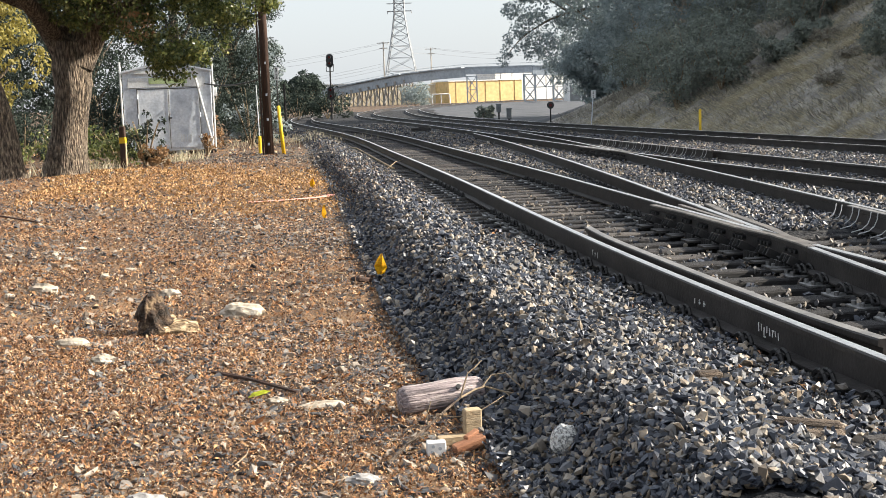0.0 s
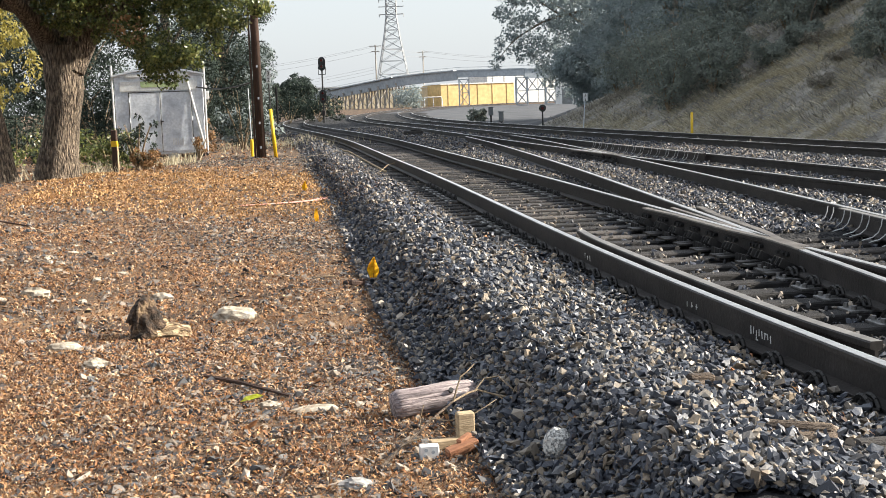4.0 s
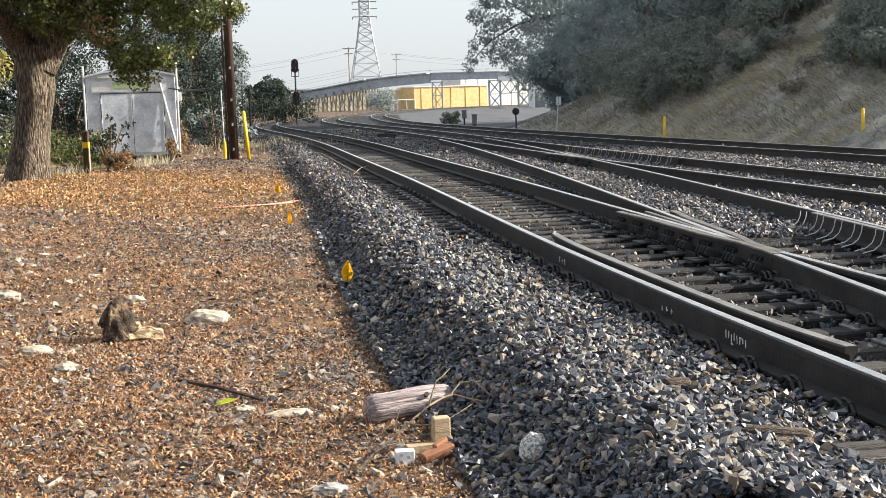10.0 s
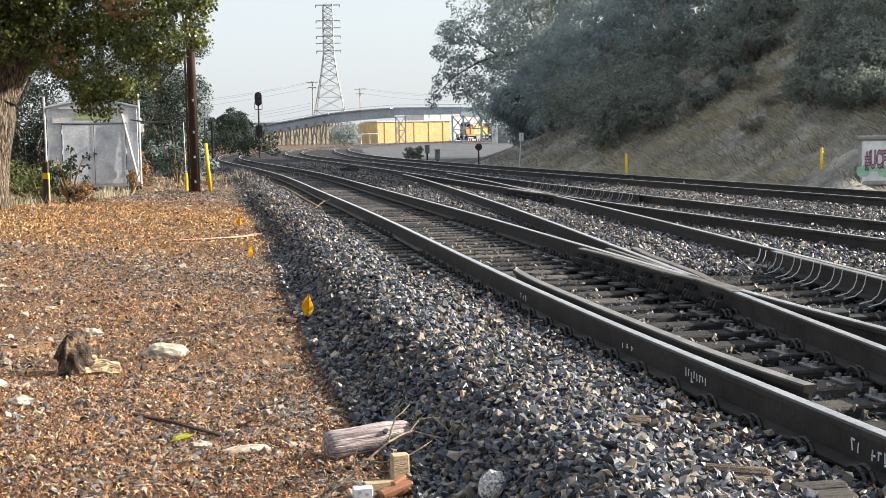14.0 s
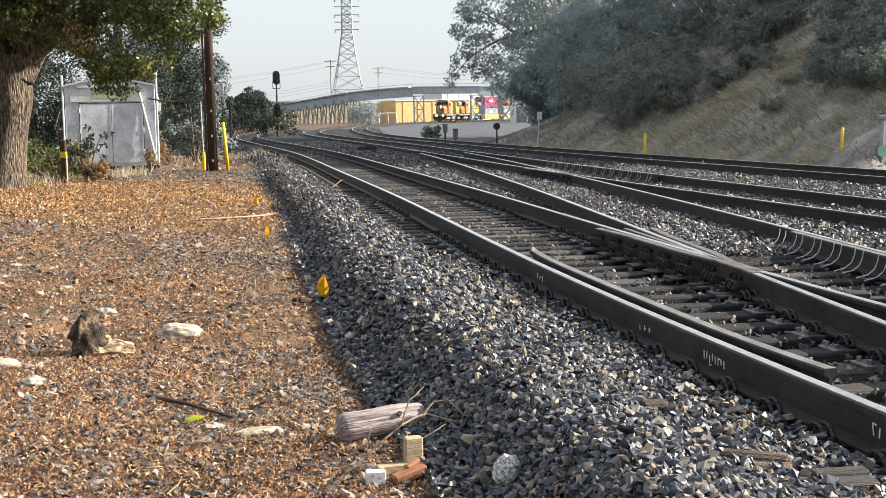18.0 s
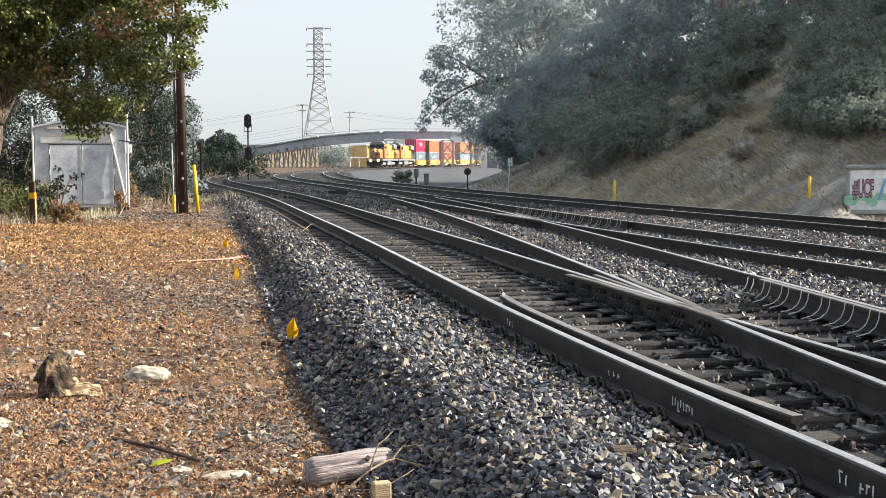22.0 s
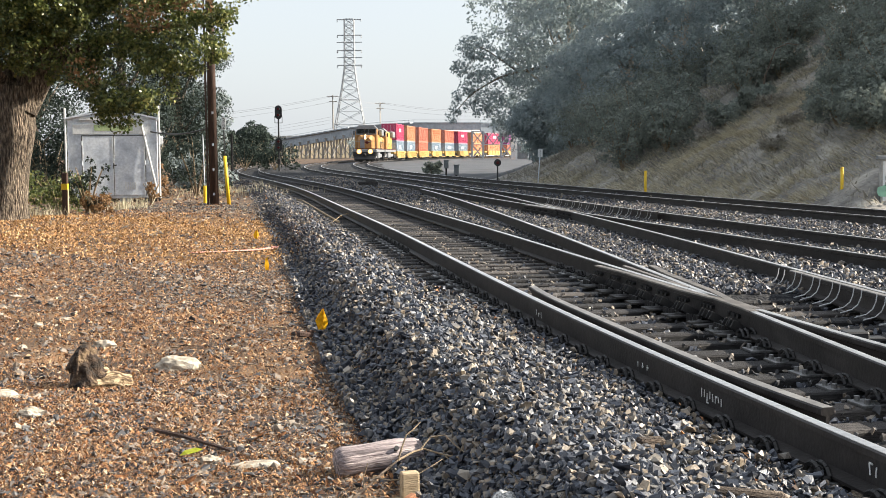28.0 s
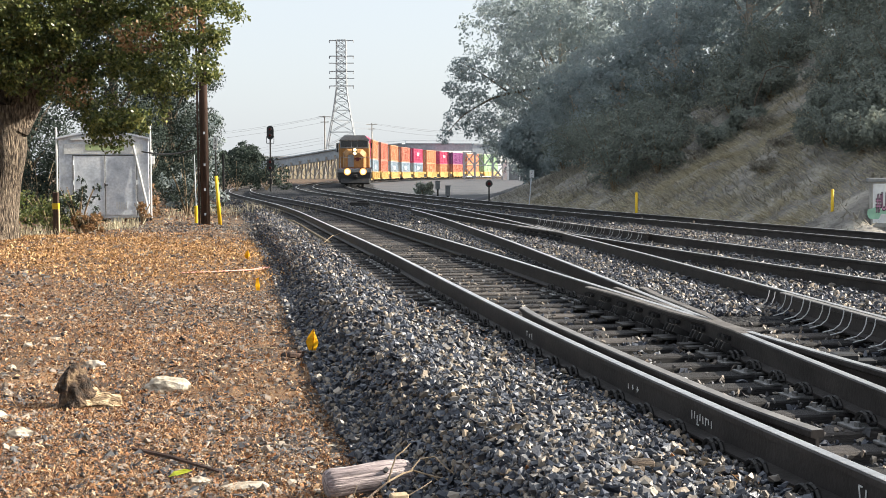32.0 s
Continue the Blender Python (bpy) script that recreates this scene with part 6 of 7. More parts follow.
def build_wall():
    w = thing("graffiti_wall", pose(11.45, 32.2, 0.05, 0, 0, -11), "pale concrete headwall covered in pink, green and blue spray paint", "concrete wall")
    part("wall", boxes(((1.6, 0.15, 0.55), (3.2, 0.3, 1.15)), bevel=0.02), M_CONC, w)
    part("coping", boxes(((1.6, 0.15, 1.16), (3.35, 0.42, 0.1)), bevel=0.015), M_GREYPAINT, w)
    ms = [paint("spray_pink", (0.52, 0.25, 0.38)), paint("spray_blue", (0.18, 0.4, 0.66)), paint("spray_green", (0.32, 0.58, 0.42)), paint("spray_white", (0.78, 0.8, 0.8)), paint("spray_black", (0.03, 0.03, 0.035))]
    rr = random.Random(6)
    part("spray_field", boxes(((1.6, -0.003, 0.58), (3.1, 0.006, 0.98))), ms[3], w, "whitewashed ground coat")
    for i in range(12):
        part("spray_cloud", lump(i, rr.uniform(0.1, 0.2), 0.006, rr.uniform(0.08, 0.2), 2, 0.4), ms[2 if i < 6 else 1], w, m=pose(0.1 + 0.24 * i, -0.006 - 0.0003 * i, rr.uniform(0.2, 0.45)))
    for mt, off, dy in ((ms[4], 0.03, -0.016), (ms[0], 0.0, -0.022)):
        cu = bpy.data.curves.new("spray_lettering", "FONT")
        cu.body, cu.size, cu.extrude, cu.offset = "#UCF", 0.6, 0.002, off
        cu.materials.append(mt)
        obj("spray_lettering", cu, w, Matrix.Translation((0.12, dy, 0.42)) @ Matrix.Rotation(radians(90), 4, "X") @ Matrix.Diagonal((0.34, 1, 1, 1)), label="pink letters with a black outline" if off == 0 else "black outline of the letters")
    for i in range(9):
        x = 0.82 + 0.21 * i
        part("spray_stroke", boxes(((x, -0.014 - 0.0006 * i, 0.62 + rr.uniform(-0.1, 0.1)), (0.07 + 0.05 * (i % 2), 0.006, 0.55 + 0.2 * (i % 3)), 0, 0, rr.uniform(-18, 18))), ms[(1, 4, 3, 1, 1, 4, 0, 3, 2)[i]], w)


build_wall()


# ---- near clutter ----
def g(x, y):
    return float(ground_z(x, y))


def flag(x, y, h, tilt, rz):
    f = thing("survey_flag", pose(x, y, g(x, y), 0, tilt, rz), "small bright yellow survey flag on a wire", "survey flag", "survey flags")
    part("wire", rods([((0, 0, -0.05), (0, 0, h), 0.003)], 5), M_DARKMETAL, f)
    bm = bmesh.new()
    top, bot = h, h - 0.2
    rowv = []
    for k in range(7):
        u = k / 6
        w = 0.05 * (1 - abs(2 * u - 0.9)) + 0.012
        z = bot + (top - bot) * u
        rowv.append([bm.verts.new((-w + 0.004 * math.sin(7 * u), 0.018 + 0.004 * math.sin(9 * u), z)), bm.verts.new((0.006, -0.008, z + 0.006)), bm.verts.new((w * 0.9, 0.014 + 0.005 * math.sin(5 * u), z - 0.006))])
    for p0, p1 in zip(rowv, rowv[1:]):
        for k in range(2):
            bm.faces.new((p0[k], p0[k + 1], p1[k + 1], p1[k]))
    bmesh.ops.solidify(bm, geom=bm.faces[:], thickness=0.002)
    part("flag", bm, M_FLAG, f)


def stone(x, y, r, seed, label, material=None, rough=0.3, sink=0.25, rz=0):
    bm = lump(seed, *r, 3, rough)
    o = part("stone", bm, material or M_PALEROCK, smooth=False, m=pose(x, y, g(x, y) + r[2] * (0.6 - sink), 0, 0, rz))
    tagged(o, label, "rock", "loose rocks")


def build_clutter():
    flag(-0.83, 11.0, 0.245, 4, 10)
    flag(-2.04, 17.6, 0.18, -8, 60)
    flag(-2.94, 23.5, 0.17, 5, 20)
    stone(-1.74, 9.45, (0.16, 0.10, 0.075), 1, "long lumpy white rock on the path")
    stone(-2.56, 10.65, (0.10, 0.07, 0.05), 2, "small white rock on the path")
    stone(-2.68, 8.36, (0.12, 0.06, 0.045), 3, "flat pale rock half buried in the bank", rough=0.15)
    stone(-2.29, 7.7, (0.085, 0.06, 0.045), 4, "angular pale stone on the path", rough=0.4)
    stone(-3.6, 10.6, (0.12, 0.08, 0.06), 5, "pale rock on the bank")
    stone(-1.06, 6.6, (0.055, 0.04, 0.03), 6, "small cream stone on the path", rough=0.4)
    stone(0.335, 5.2, (0.062, 0.055, 0.075), 7, "rounded pale granite cobble on the ballast", M_COBBLE, rough=0.13, sink=-0.15)
    stone(0.07, 5.65, (0.06, 0.045, 0.04), 8, "grey-white stone among the branches", M_GREYROCK, rough=0.35)
    stone(-1.35, 5.0, (0.09, 0.06, 0.035), 9, "flat brown-grey stone in the litter", M_GREYROCK, rough=0.3)
    stone(-0.5, 5.2, (0.07, 0.04, 0.03), 10, "flat grey stone in the litter", M_GREYROCK, rough=0.3)
    stone(-0.45, 7.5, (0.04, 0.03, 0.02), 12, "whitish stone chip on the path", rough=0.3)
    s = thing("flat_stone_slab", pose(-0.81, 6.5, g(-0.81, 6.5) + 0.012, 4, -3, 8), "flat cream stone slab on the path", "rock", "loose rocks")
    bm = lump(31, 0.125, 0.06, 0.022, 3, 0.22, 1.3)
    for v in bm.verts:
        v.co.z = min(v.co.z, 0.016)
    part("slab", bm, M_PALEROCK, s)
    # upturned stump fragment: tall shell darkened as shade, curling into a pale split foot
    bm = bmesh.new()
    rings = []
    nr, nk = 40, 36
    for i in range(nr):
        u = i / (nr - 1)
        if u < 0.6:
            q = u / 0.6
            cx, cz, r = -0.12 + 0.07 * q * q, 0.26 - 0.19 * q, 0.06 + 0.05 * q
        else:
            q = (u - 0.6) / 0.4
            cx, cz, r = -0.05 + 0.29 * q, 0.065 - 0.03 * q, 0.115 - 0.06 * q
        tip = min(1.0, 8 * u + 0.35, 8 * (1 - u) + 0.3)
        ring = []
        for k in range(nk):
            a = 6.283 * k / nk
            nn = noise.noise(Vector((math.cos(a) * 1.6, math.sin(a) * 1.6, u * 5))) + 0.8 * noise.noise(Vector((math.cos(a) * 5, math.sin(a) * 5, u * 7)))
            groove = 0.10 * math.sin(a * 9 + 3 * u)
            d = r * tip * (1 + 0.5 * nn + groove)
            up = 1.0 if u < 0.5 else 0.45
            ring.append((cx + d * math.cos(a) * (0.8 if u < 0.6 else 0.9), d * math.sin(a) * 1.15, max(0.0, cz + d * (0.5 * math.cos(a) + 0.75 * math.sin(a)) * up)))
        rings.append(ring)
    bm.free()
    st = thing("stump_fragment", pose(-2.17, 8.78, g(-2.17, 8.78) - 0.01, 0, 0, -8), "curled broken piece of stump, upright side darkened as shade, split foot pale", "wood fragment")
    for nm, lo, hi, mt in (("dark_shell", 0, 25, M_STUMP), ("split_foot", 24, nr, M_SPLIT)):
        bm = bmesh.new()
        rs = [[bm.verts.new(q) for q in r] for r in rings[lo:hi]]
        for a, b in zip(rs, rs[1:]):
            for k in range(nk):
                bm.faces.new((a[k], a[(k + 1) % nk], b[(k + 1) % nk], b[k]))
        bm.faces.new(rs[0])
        bm.faces.new(rs[-1][::-1])
        part(nm, bm, mt, st, smooth=True)
    # short log
    lg = thing("short_log", pose(-0.2, 6.35, g(-0.2, 6.35) + 0.075, 0, -4, 19), "short weathered pinkish-grey log with a knot hole", "log")
    bm = bmesh.new()
    rings = []
    for i in range(15):
        u = -1 + 2 * i / 14
        r = 0.078 * (1 - 0.12 * max(0, u) + 0.05 * math.sin(u * 4)) * (1 if abs(u) < 0.95 else 0.8)
        ring = []
        for k in range(28):
            a = 6.283 * k / 28
            q = r * (1 + 0.04 * math.sin(k * 2.3 + 0.3 * i) + 0.05 * noise.noise(Vector((math.cos(a) * 2, math.sin(a) * 2, u * 2))))
            ring.append(bm.verts.new((u * 0.215, q * math.cos(a), q * math.sin(a) * 0.95)))
        rings.append(ring)
    for a, b in zip(rings, rings[1:]):
        for k in range(28):
            bm.faces.new((a[k], a[(k + 1) % 28], b[(k + 1) % 28], b[k]))
    bm.faces.new(rings[0][::-1])
    bm.faces.new(rings[-1])
    part("log", bm, M_LOG, lg, smooth=True)
    part("knot_hole", rods([((0.07, -0.06, 0.038), (0.07, -0.078, 0.051), 0.012)], 10), M_BLACK, lg, "dark round knot hole")
    # dead branch over the log
    br = thing("dead_branch", pose(0, 0, 0), "thin forked dead branch lying over the log", "branch")
    def twig(pts, r):
        return tube(pts, [r * (1 - 0.5 * i / len(pts)) for i in range(len(pts))], 6)
    z0 = g(0, 5.5)
    part("main_stem", twig([(-0.403, 5.334, -0.1), (-0.33, 5.53, -0.07), (-0.246, 5.755, -0.05), (-0.17, 5.88, -0.01), (-0.099, 6.0, 0.02)], 0.008), M_OLDWOOD, br)
    part("upright_twig", twig([(-0.1, 6.0, 0.02), (-0.08, 6.02, 0.08), (-0.062, 6.03, 0.13), (-0.03, 6.05, 0.15), (0.005, 6.08, 0.18)], 0.005), M_TWIG, br)
    part("side_stem", twig([(-0.1, 6.0, 0.02), (-0.03, 6.1, 0.035), (0.017, 6.18, 0.03), (0.11, 6.1, 0.02), (0.2, 6.02, 0.02), (0.318, 5.97, 0.03), (0.36, 5.85, 0.035)], 0.0055), M_TWIG, br)
    part("thin_twig", twig([(0.0, 6.15, 0.03), (0.05, 6.2, 0.08), (0.12, 6.2, 0.09), (0.17, 6.1, 0.06), (0.21, 6.05, 0.04)], 0.004), M_TWIG, br)
    part("thin_twig", twig([(-0.2, 5.84, -0.02), (-0.13, 5.75, -0.01), (-0.04, 5.7, 0.01), (0.05, 5.75, 0.05), (0.1, 5.8, 0.07)], 0.0032), M_TWIG, br)
    part("thin_twig", twig([(0.2, 6.02, 0.02), (0.3, 6.05, 0.06), (0.42, 6.02, 0.05), (0.5, 5.98, 0.07), (0.58, 6.0, 0.06)], 0.0045), M_TWIG, br)
    part("thin_twig", twig([(0.36, 5.85, 0.035), (0.44, 5.9, 0.05), (0.5, 5.86, 0.08), (0.56, 5.9, 0.07)], 0.0035), M_TWIG, br)
    part("thin_twig", twig([(0.42, 6.02, 0.05), (0.47, 6.06, 0.1), (0.45, 6.1, 0.13)], 0.003), M_TWIG, br)
    part("thin_twig", twig([(0.11, 6.1, 0.02), (0.16, 6.05, -0.01), (0.24, 5.95, 0.0), (0.3, 5.9, -0.01)], 0.0035), M_TWIG, br)
    part("thin_twig", twig([(-0.33, 5.53, -0.07), (-0.27, 5.5, -0.03), (-0.2, 5.52, -0.02)], 0.003), M_TWIG, br)
    part("thin_twig", twig([(0.318, 5.97, 0.03), (0.34, 6.0, 0.08), (0.33, 6.02, 0.13)], 0.003), M_TWIG, br)
    part("thin_twig", twig([(-0.246, 5.755, -0.05), (-0.25, 5.76, 0.0), (-0.23, 5.78, 0.06)], 0.003), M_TWIG, br)
    # cut wood scraps
    w = thing("wood_block", pose(-0.055, 5.72, g(-0.05, 5.72), 0, 0, 16), "pale cut timber offcut standing upright", "wood offcut")
    part("upright", boxes(((0.01, 0, 0.075), (0.08, 0.05, 0.15)), bevel=0.006), M_DRYWOOD, w)
    part("foot", boxes(((-0.08, -0.02, 0.02), (0.16, 0.05, 0.04)), bevel=0.004), M_DRYWOOD, w)
    w = thing("red_wood_chunk", pose(-0.06, 5.54, g(-0.06, 5.54) + 0.035, 10, -14, 25), "reddish split wood chunk", "wood offcut")
    part("chunk", boxes(((0, 0, 0), (0.15, 0.05, 0.045)), ((0.03, 0.03, 0.015), (0.08, 0.03, 0.04), 20), bevel=0.006), M_REDWOOD, w)
    w = thing("paper_carton", pose(-0.205, 5.53, g(-0.205, 5.53), 0, 0, 8), "small white carton with pale blue ring marks", "litter")
    cart = part("carton", boxes(((0, 0, 0.032), (0.085, 0.05, 0.062)), bevel=0.004), M_WHITE, w)
    for x, z in ((-0.02, 0.02), (0.015, 0.035), (-0.015, 0.045)):
        part("ring_mark", rods([((x, -0.0245, z), (x, -0.0265, z), 0.008)], 12), M_STEELBLUE, cart)
    st = thing("dark_stick", pose(0, 0, 0), "dark brown stick lying on the path", "stick")
    part("stick", twig([(-1.55, 7.3, g(-1.5, 7.3) + 0.02), (-1.3, 7.08, g(-1.3, 7.1) + 0.03), (-0.98, 6.78, g(-1, 6.8) + 0.02)], 0.014), M_POLE, st)
    st = thing("dark_stick", pose(0, 0, 0), "long dark stick on the bank", "stick")
    part("stick", twig([(-6.4, 16.3, g(-6.4, 16.3) + 0.05), (-5.8, 15.5, g(-5.8, 15.5) + 0.05), (-5.2, 15.3, g(-5.2, 15.3) + 0.03)], 0.014), M_POLE, st)
    st = thing("dark_wood_piece", pose(-0.95, 10.95, g(-0.95, 10.95) + 0.03, 0, 10, 30), "dark rotten wood piece by the flag", "wood fragment")
    part("piece", boxes(((0, 0, 0), (0.17, 0.06, 0.045)), ((0.05, 0.01, 0.03), (0.08, 0.04, 0.03), 15), bevel=0.01), M_POLE, st)
    lf = thing("yellow_green_leaf", pose(-1.18, 6.72, g(-1.18, 6.72) + 0.02, 8, -6, 30), "fresh yellow-green leaf on the path", "leaf")
    bm = bmesh.new()
    v = [bm.verts.new(q) for q in ((-0.06, 0, 0), (-0.02, 0.03, 0.008), (0.04, 0.025, 0.012), (0.07, 0, 0.004), (0.03, -0.03, 0.01), (-0.03, -0.028, 0.008))]
    bm.faces.new(v)
    bmesh.ops.solidify(bm, geom=bm.faces[:], thickness=0.0015)
    part("blade", bm, mat("fresh_leaf", [(0.45, 0.48, 0.04), (0.55, 0.6, 0.06)], 20, 0.5, bump=0.1, trans=0.3), lf)
    tp = thing("pink_marking_tape", pose(0, 0, 0), "faded pink tape and old board lying across the path", "tape")
    bm = bmesh.new()
    pts = [(-3.45, 19.75), (-3.2, 20.0), (-2.95, 20.35), (-2.7, 20.8), (-2.5, 21.3), (-2.38, 21.75)]
    for i, (a, b) in enumerate(zip(pts, pts[1:])):
        bar(bm, (*a, g(*a) + 0.025), (*b, g(*b) + 0.025), 0.08 + 0.09 * (i > 1), 0.008)
    part("tape", bm, M_PINK, tp)
    sn = thing("dead_snag", pose(0, 0, 0), "bare pale dead branch arching out of the slope", "branch")
    part("limb", twig([(12.95, 49.0, 3.86), (12.99, 49.0, 4.16), (13.2, 49.0, 4.71), (13.39, 49.0, 5.2), (13.82, 49.0, 5.39), (14.25, 49.0, 5.33)], 0.03), M_OLDWOOD, sn)
    rr = random.Random(41)
    for i in range(9):
        x, y = rr.uniform(-4.2, -3.0), rr.uniform(9.2, 13.5)
        stone(x, y, (rr.uniform(0.03, 0.07), rr.uniform(0.025, 0.05), rr.uniform(0.02, 0.035)), 50 + i, "pale stone in the leaf-strewn bank", rough=0.35)
    for i in range(14):
        x, y, a, l = rr.uniform(-3.2, 0.0), rr.uniform(5, 14), rr.uniform(0, 6.28), rr.uniform(0.12, 0.32)
        if x > LINE_A.x_at_y(y) - 2.7:
            continue
        dx, dy = math.cos(a) * l, math.sin(a) * l
        tw = thing("fallen_twig", pose(x, y, g(x, y) + 0.02), "thin dry twig lying in the litter", "twig", "fallen twigs")
        part("twig", twig([(-dx / 2, -dy / 2, 0), (0.02, 0.0, 0.012), (dx / 2, dy / 2, 0.004)], rr.uniform(0.003, 0.006)), M_TWIG if i % 2 else M_POLE, tw)
    # rotten tie ends in the ballast
    for x, y, l, rz, mt in ((1.16, 4.94, 0.46, -20, M_OLDWOOD), (0.95, 5.75, 0.22, 14, M_OLDWOOD), (1.45, 4.75, 0.4, 12, M_TIE)):
        t = thing("broken_tie_end", pose(x, y, g(x, y) + 0.03, 3, 2, rz), "splintered end of a rotten wooden tie in the ballast", "wood fragment", "broken tie ends")
        part("timber", boxes(((0, 0, 0), (l, 0.16, 0.06)), ((0.08, 0.02, 0.03), (l * 0.6, 0.06, 0.04), 4), bevel=0.012), mt, t)
    wr = thing("bond_wire", pose(0, 0, 0), "thin pale bond wire bent up beside the rail", "wire")
    y = 28.3
    a = LINE_A.x_at_y(y) - GAUGE
    part("wire", twig([(a - 0.02, y, 0.12), (a - 0.15, y - 0.6, 0.1), (a - 0.3, y - 1.0, -0.02), (a - 0.5, y - 1.3, -0.05)], 0.008), M_DRYWOOD, wr)
    cb = thing("signal_cable", pose(0, 0, 0), "pale cable laid along the ballast shoulder", "cable")
    part("cable", twig([(LINE_A.x_at_y(y) - GAUGE - 0.35 - 0.15 * (y > 40), y, 0.0) for y in np.arange(27, 62, 1.5)], 0.03), M_DRYWOOD, cb)
    # leaves and debris near the camera
    rr = random.Random(12)
    for i in range(7):
        x, y = rr.uniform(-1.6, -0.1), rr.uniform(4.6, 8.5)
        t = thing("fallen_leaf", pose(x, y, g(x, y) + 0.02, rr.uniform(-20, 20), rr.uniform(-20, 20), rr.uniform(0, 360)), "curled orange fallen leaf", "leaf", "fallen leaves")
        bm = bmesh.new()
        v = [bm.verts.new(q) for q in ((-0.04, 0, 0.01), (-0.01, 0.025, 0), (0.03, 0.02, 0.004), (0.05, 0, 0.014), (0.02, -0.022, 0.002), (-0.02, -0.02, 0))]
        bm.faces.new(v)
        bmesh.ops.solidify(bm, geom=bm.faces[:], thickness=0.001)
        part("blade", bm, M_LITTER, t)


build_clutter()


# ---- train ----
def wheelset(bm, y, r=0.5):
    for x in (-0.75, 0.75):
        rod(bm, (x - 0.07, y, r), (x + 0.07, y, r), r, seg=18)
    rod(bm, (-0.75, y, r), (0.75, y, r), 0.08, seg=8)
    return bm


def locomotive(label, lit):
    t = thing("locomotive", Matrix(), label, "locomotive", "locomotives")
    part("underframe", boxes(((0, 0, 1.45), (3.0, 21.6, 0.35)), bevel=0.03), M_LOCOG, t)
    part("fuel_tank", boxes(((0, -0.5, 0.85), (2.6, 5.2, 0.9)), bevel=0.12), M_LOCOG, t)
    for y in (6.6, -6.6):
        b = part("bogie", boxes(((1.1, y, 0.75), (0.2, 4.8, 0.45)), ((-1.1, y, 0.75), (0.2, 4.8, 0.45)), ((0, y, 0.9), (2.0, 1.0, 0.4)), bevel=0.04), M_LOCOG, t)
        for d in (-1.9, 0, 1.9):
            part("wheelset", wheelset(bmesh.new(), y + d, 0.53), M_DARKMETAL, b)
    part("long_hood", boxes(((0, -2.6, 2.95), (1.9, 13.6, 2.7)), bevel=0.08), M_LOCOY, t, "yellow long hood")
    part("radiator", boxes(((0, -7.9, 4.0), (2.9, 4.2, 0.9)), ((0, -7.9, 4.48), (2.3, 3.8, 0.12)), bevel=0.1), M_LOCOG, t, "grey flared radiator")
    part("hood_roof", boxes(((0, -2.0, 4.36), (1.7, 9.4, 0.14)), ((0, 1.0, 4.5), (1.0, 1.6, 0.25)), ((0, -3.5, 4.5), (1.2, 2.2, 0.2)), bevel=0.03), M_LOCOG, t)
    cab = part("cab", boxes(((0, 6.0, 2.85), (2.95, 2.7, 2.45)), ((0, 6.0, 4.2), (2.75, 2.6, 0.5)), bevel=0.12), M_LOCOF, t)
    bm = bmesh.new()
    rows_ = [[bm.verts.new((x, y, z)) for x, z in ((-1.45, 4.3), (-0.95, 4.78), (0.95, 4.78), (1.45, 4.3))] for y in (4.5, 7.5)]
    bm.faces.new(rows_[0])
    bm.faces.new(rows_[1][::-1])
    for k in range(4):
        bm.faces.new((rows_[0][k], rows_[1][k], rows_[1][(k + 1) % 4], rows_[0][(k + 1) % 4]))
    part("cab_roof", bm, M_LOCOG, cab, "grey cab roof with sloped edges")
    part("window_band", boxes(((0, 7.36, 3.95), (2.7, 0.06, 0.8)), bevel=0.02), M_LOCOG, cab)
    for x, w in ((-0.78, 0.95), (0.78, 0.95), (0, 0.5)):
        part("windscreen", boxes(((x, 7.4, 3.98), (w, 0.05, 0.58)), bevel=0.02), M_GLASSD, cab)
    for sx in (-1, 1):
        part("side_window", boxes(((sx * 1.485, 6.1, 3.75), (0.04, 1.5, 0.55))), M_GLASSD, cab)
        part("mirror", boxes(((sx * 1.62, 7.0, 3.8), (0.16, 0.1, 0.5)), bevel=0.02), M_BLACK, cab)
    bm = bmesh.new()
    ring = []
    for y, w, z1 in ((7.3, 1.12, 3.5), (8.9, 1.02, 3.42), (9.42, 0.8, 3.1)):
        ring.append([bm.verts.new(q) for q in ((-w, y, 1.6), (-w, y, z1 - 0.35), (-w + 0.35, y, z1), (w - 0.35, y, z1), (w, y, z1 - 0.35), (w, y, 1.6))])
    for p0, p1 in zip(ring, ring[1:]):
        for k in range(6):
            bm.faces.new((p0[k], p1[k], p1[(k + 1) % 6], p0[(k + 1) % 6]))
    bm.faces.new(ring[0])
    bm.faces.new(ring[-1][::-1])
    bmesh.ops.recalc_face_normals(bm, faces=bm.faces[:])
    nose = part("nose", bm, M_LOCOF, t, "tapered nose in yellow darkened as shade")
    part("nose_door", boxes(((0.38, 9.43, 2.35), (0.55, 0.03, 1.15)), bevel=0.01), M_LOCOG, nose)
    part("number_board", boxes(((-0.8, 7.42, 4.45), (0.7, 0.06, 0.2)), ((0.8, 7.42, 4.45), (0.7, 0.06, 0.2))), M_WHITE, cab)
    part("wing_badge", boxes(((-0.25, 9.44, 2.55), (0.6, 0.025, 0.16)), ((-0.25, 9.45, 2.5), (0.25, 0.02, 0.34))), M_REDLAMP, nose, "dark winged emblem as a plain shape")
    part("pilot", boxes(((0, 10.6, 1.0), (2.9, 0.2, 1.1)), ((0, 10.75, 0.45), (2.7, 0.35, 0.45), 0, 20), bevel=0.04), M_BLACK, t, "dark pilot with snow plough")
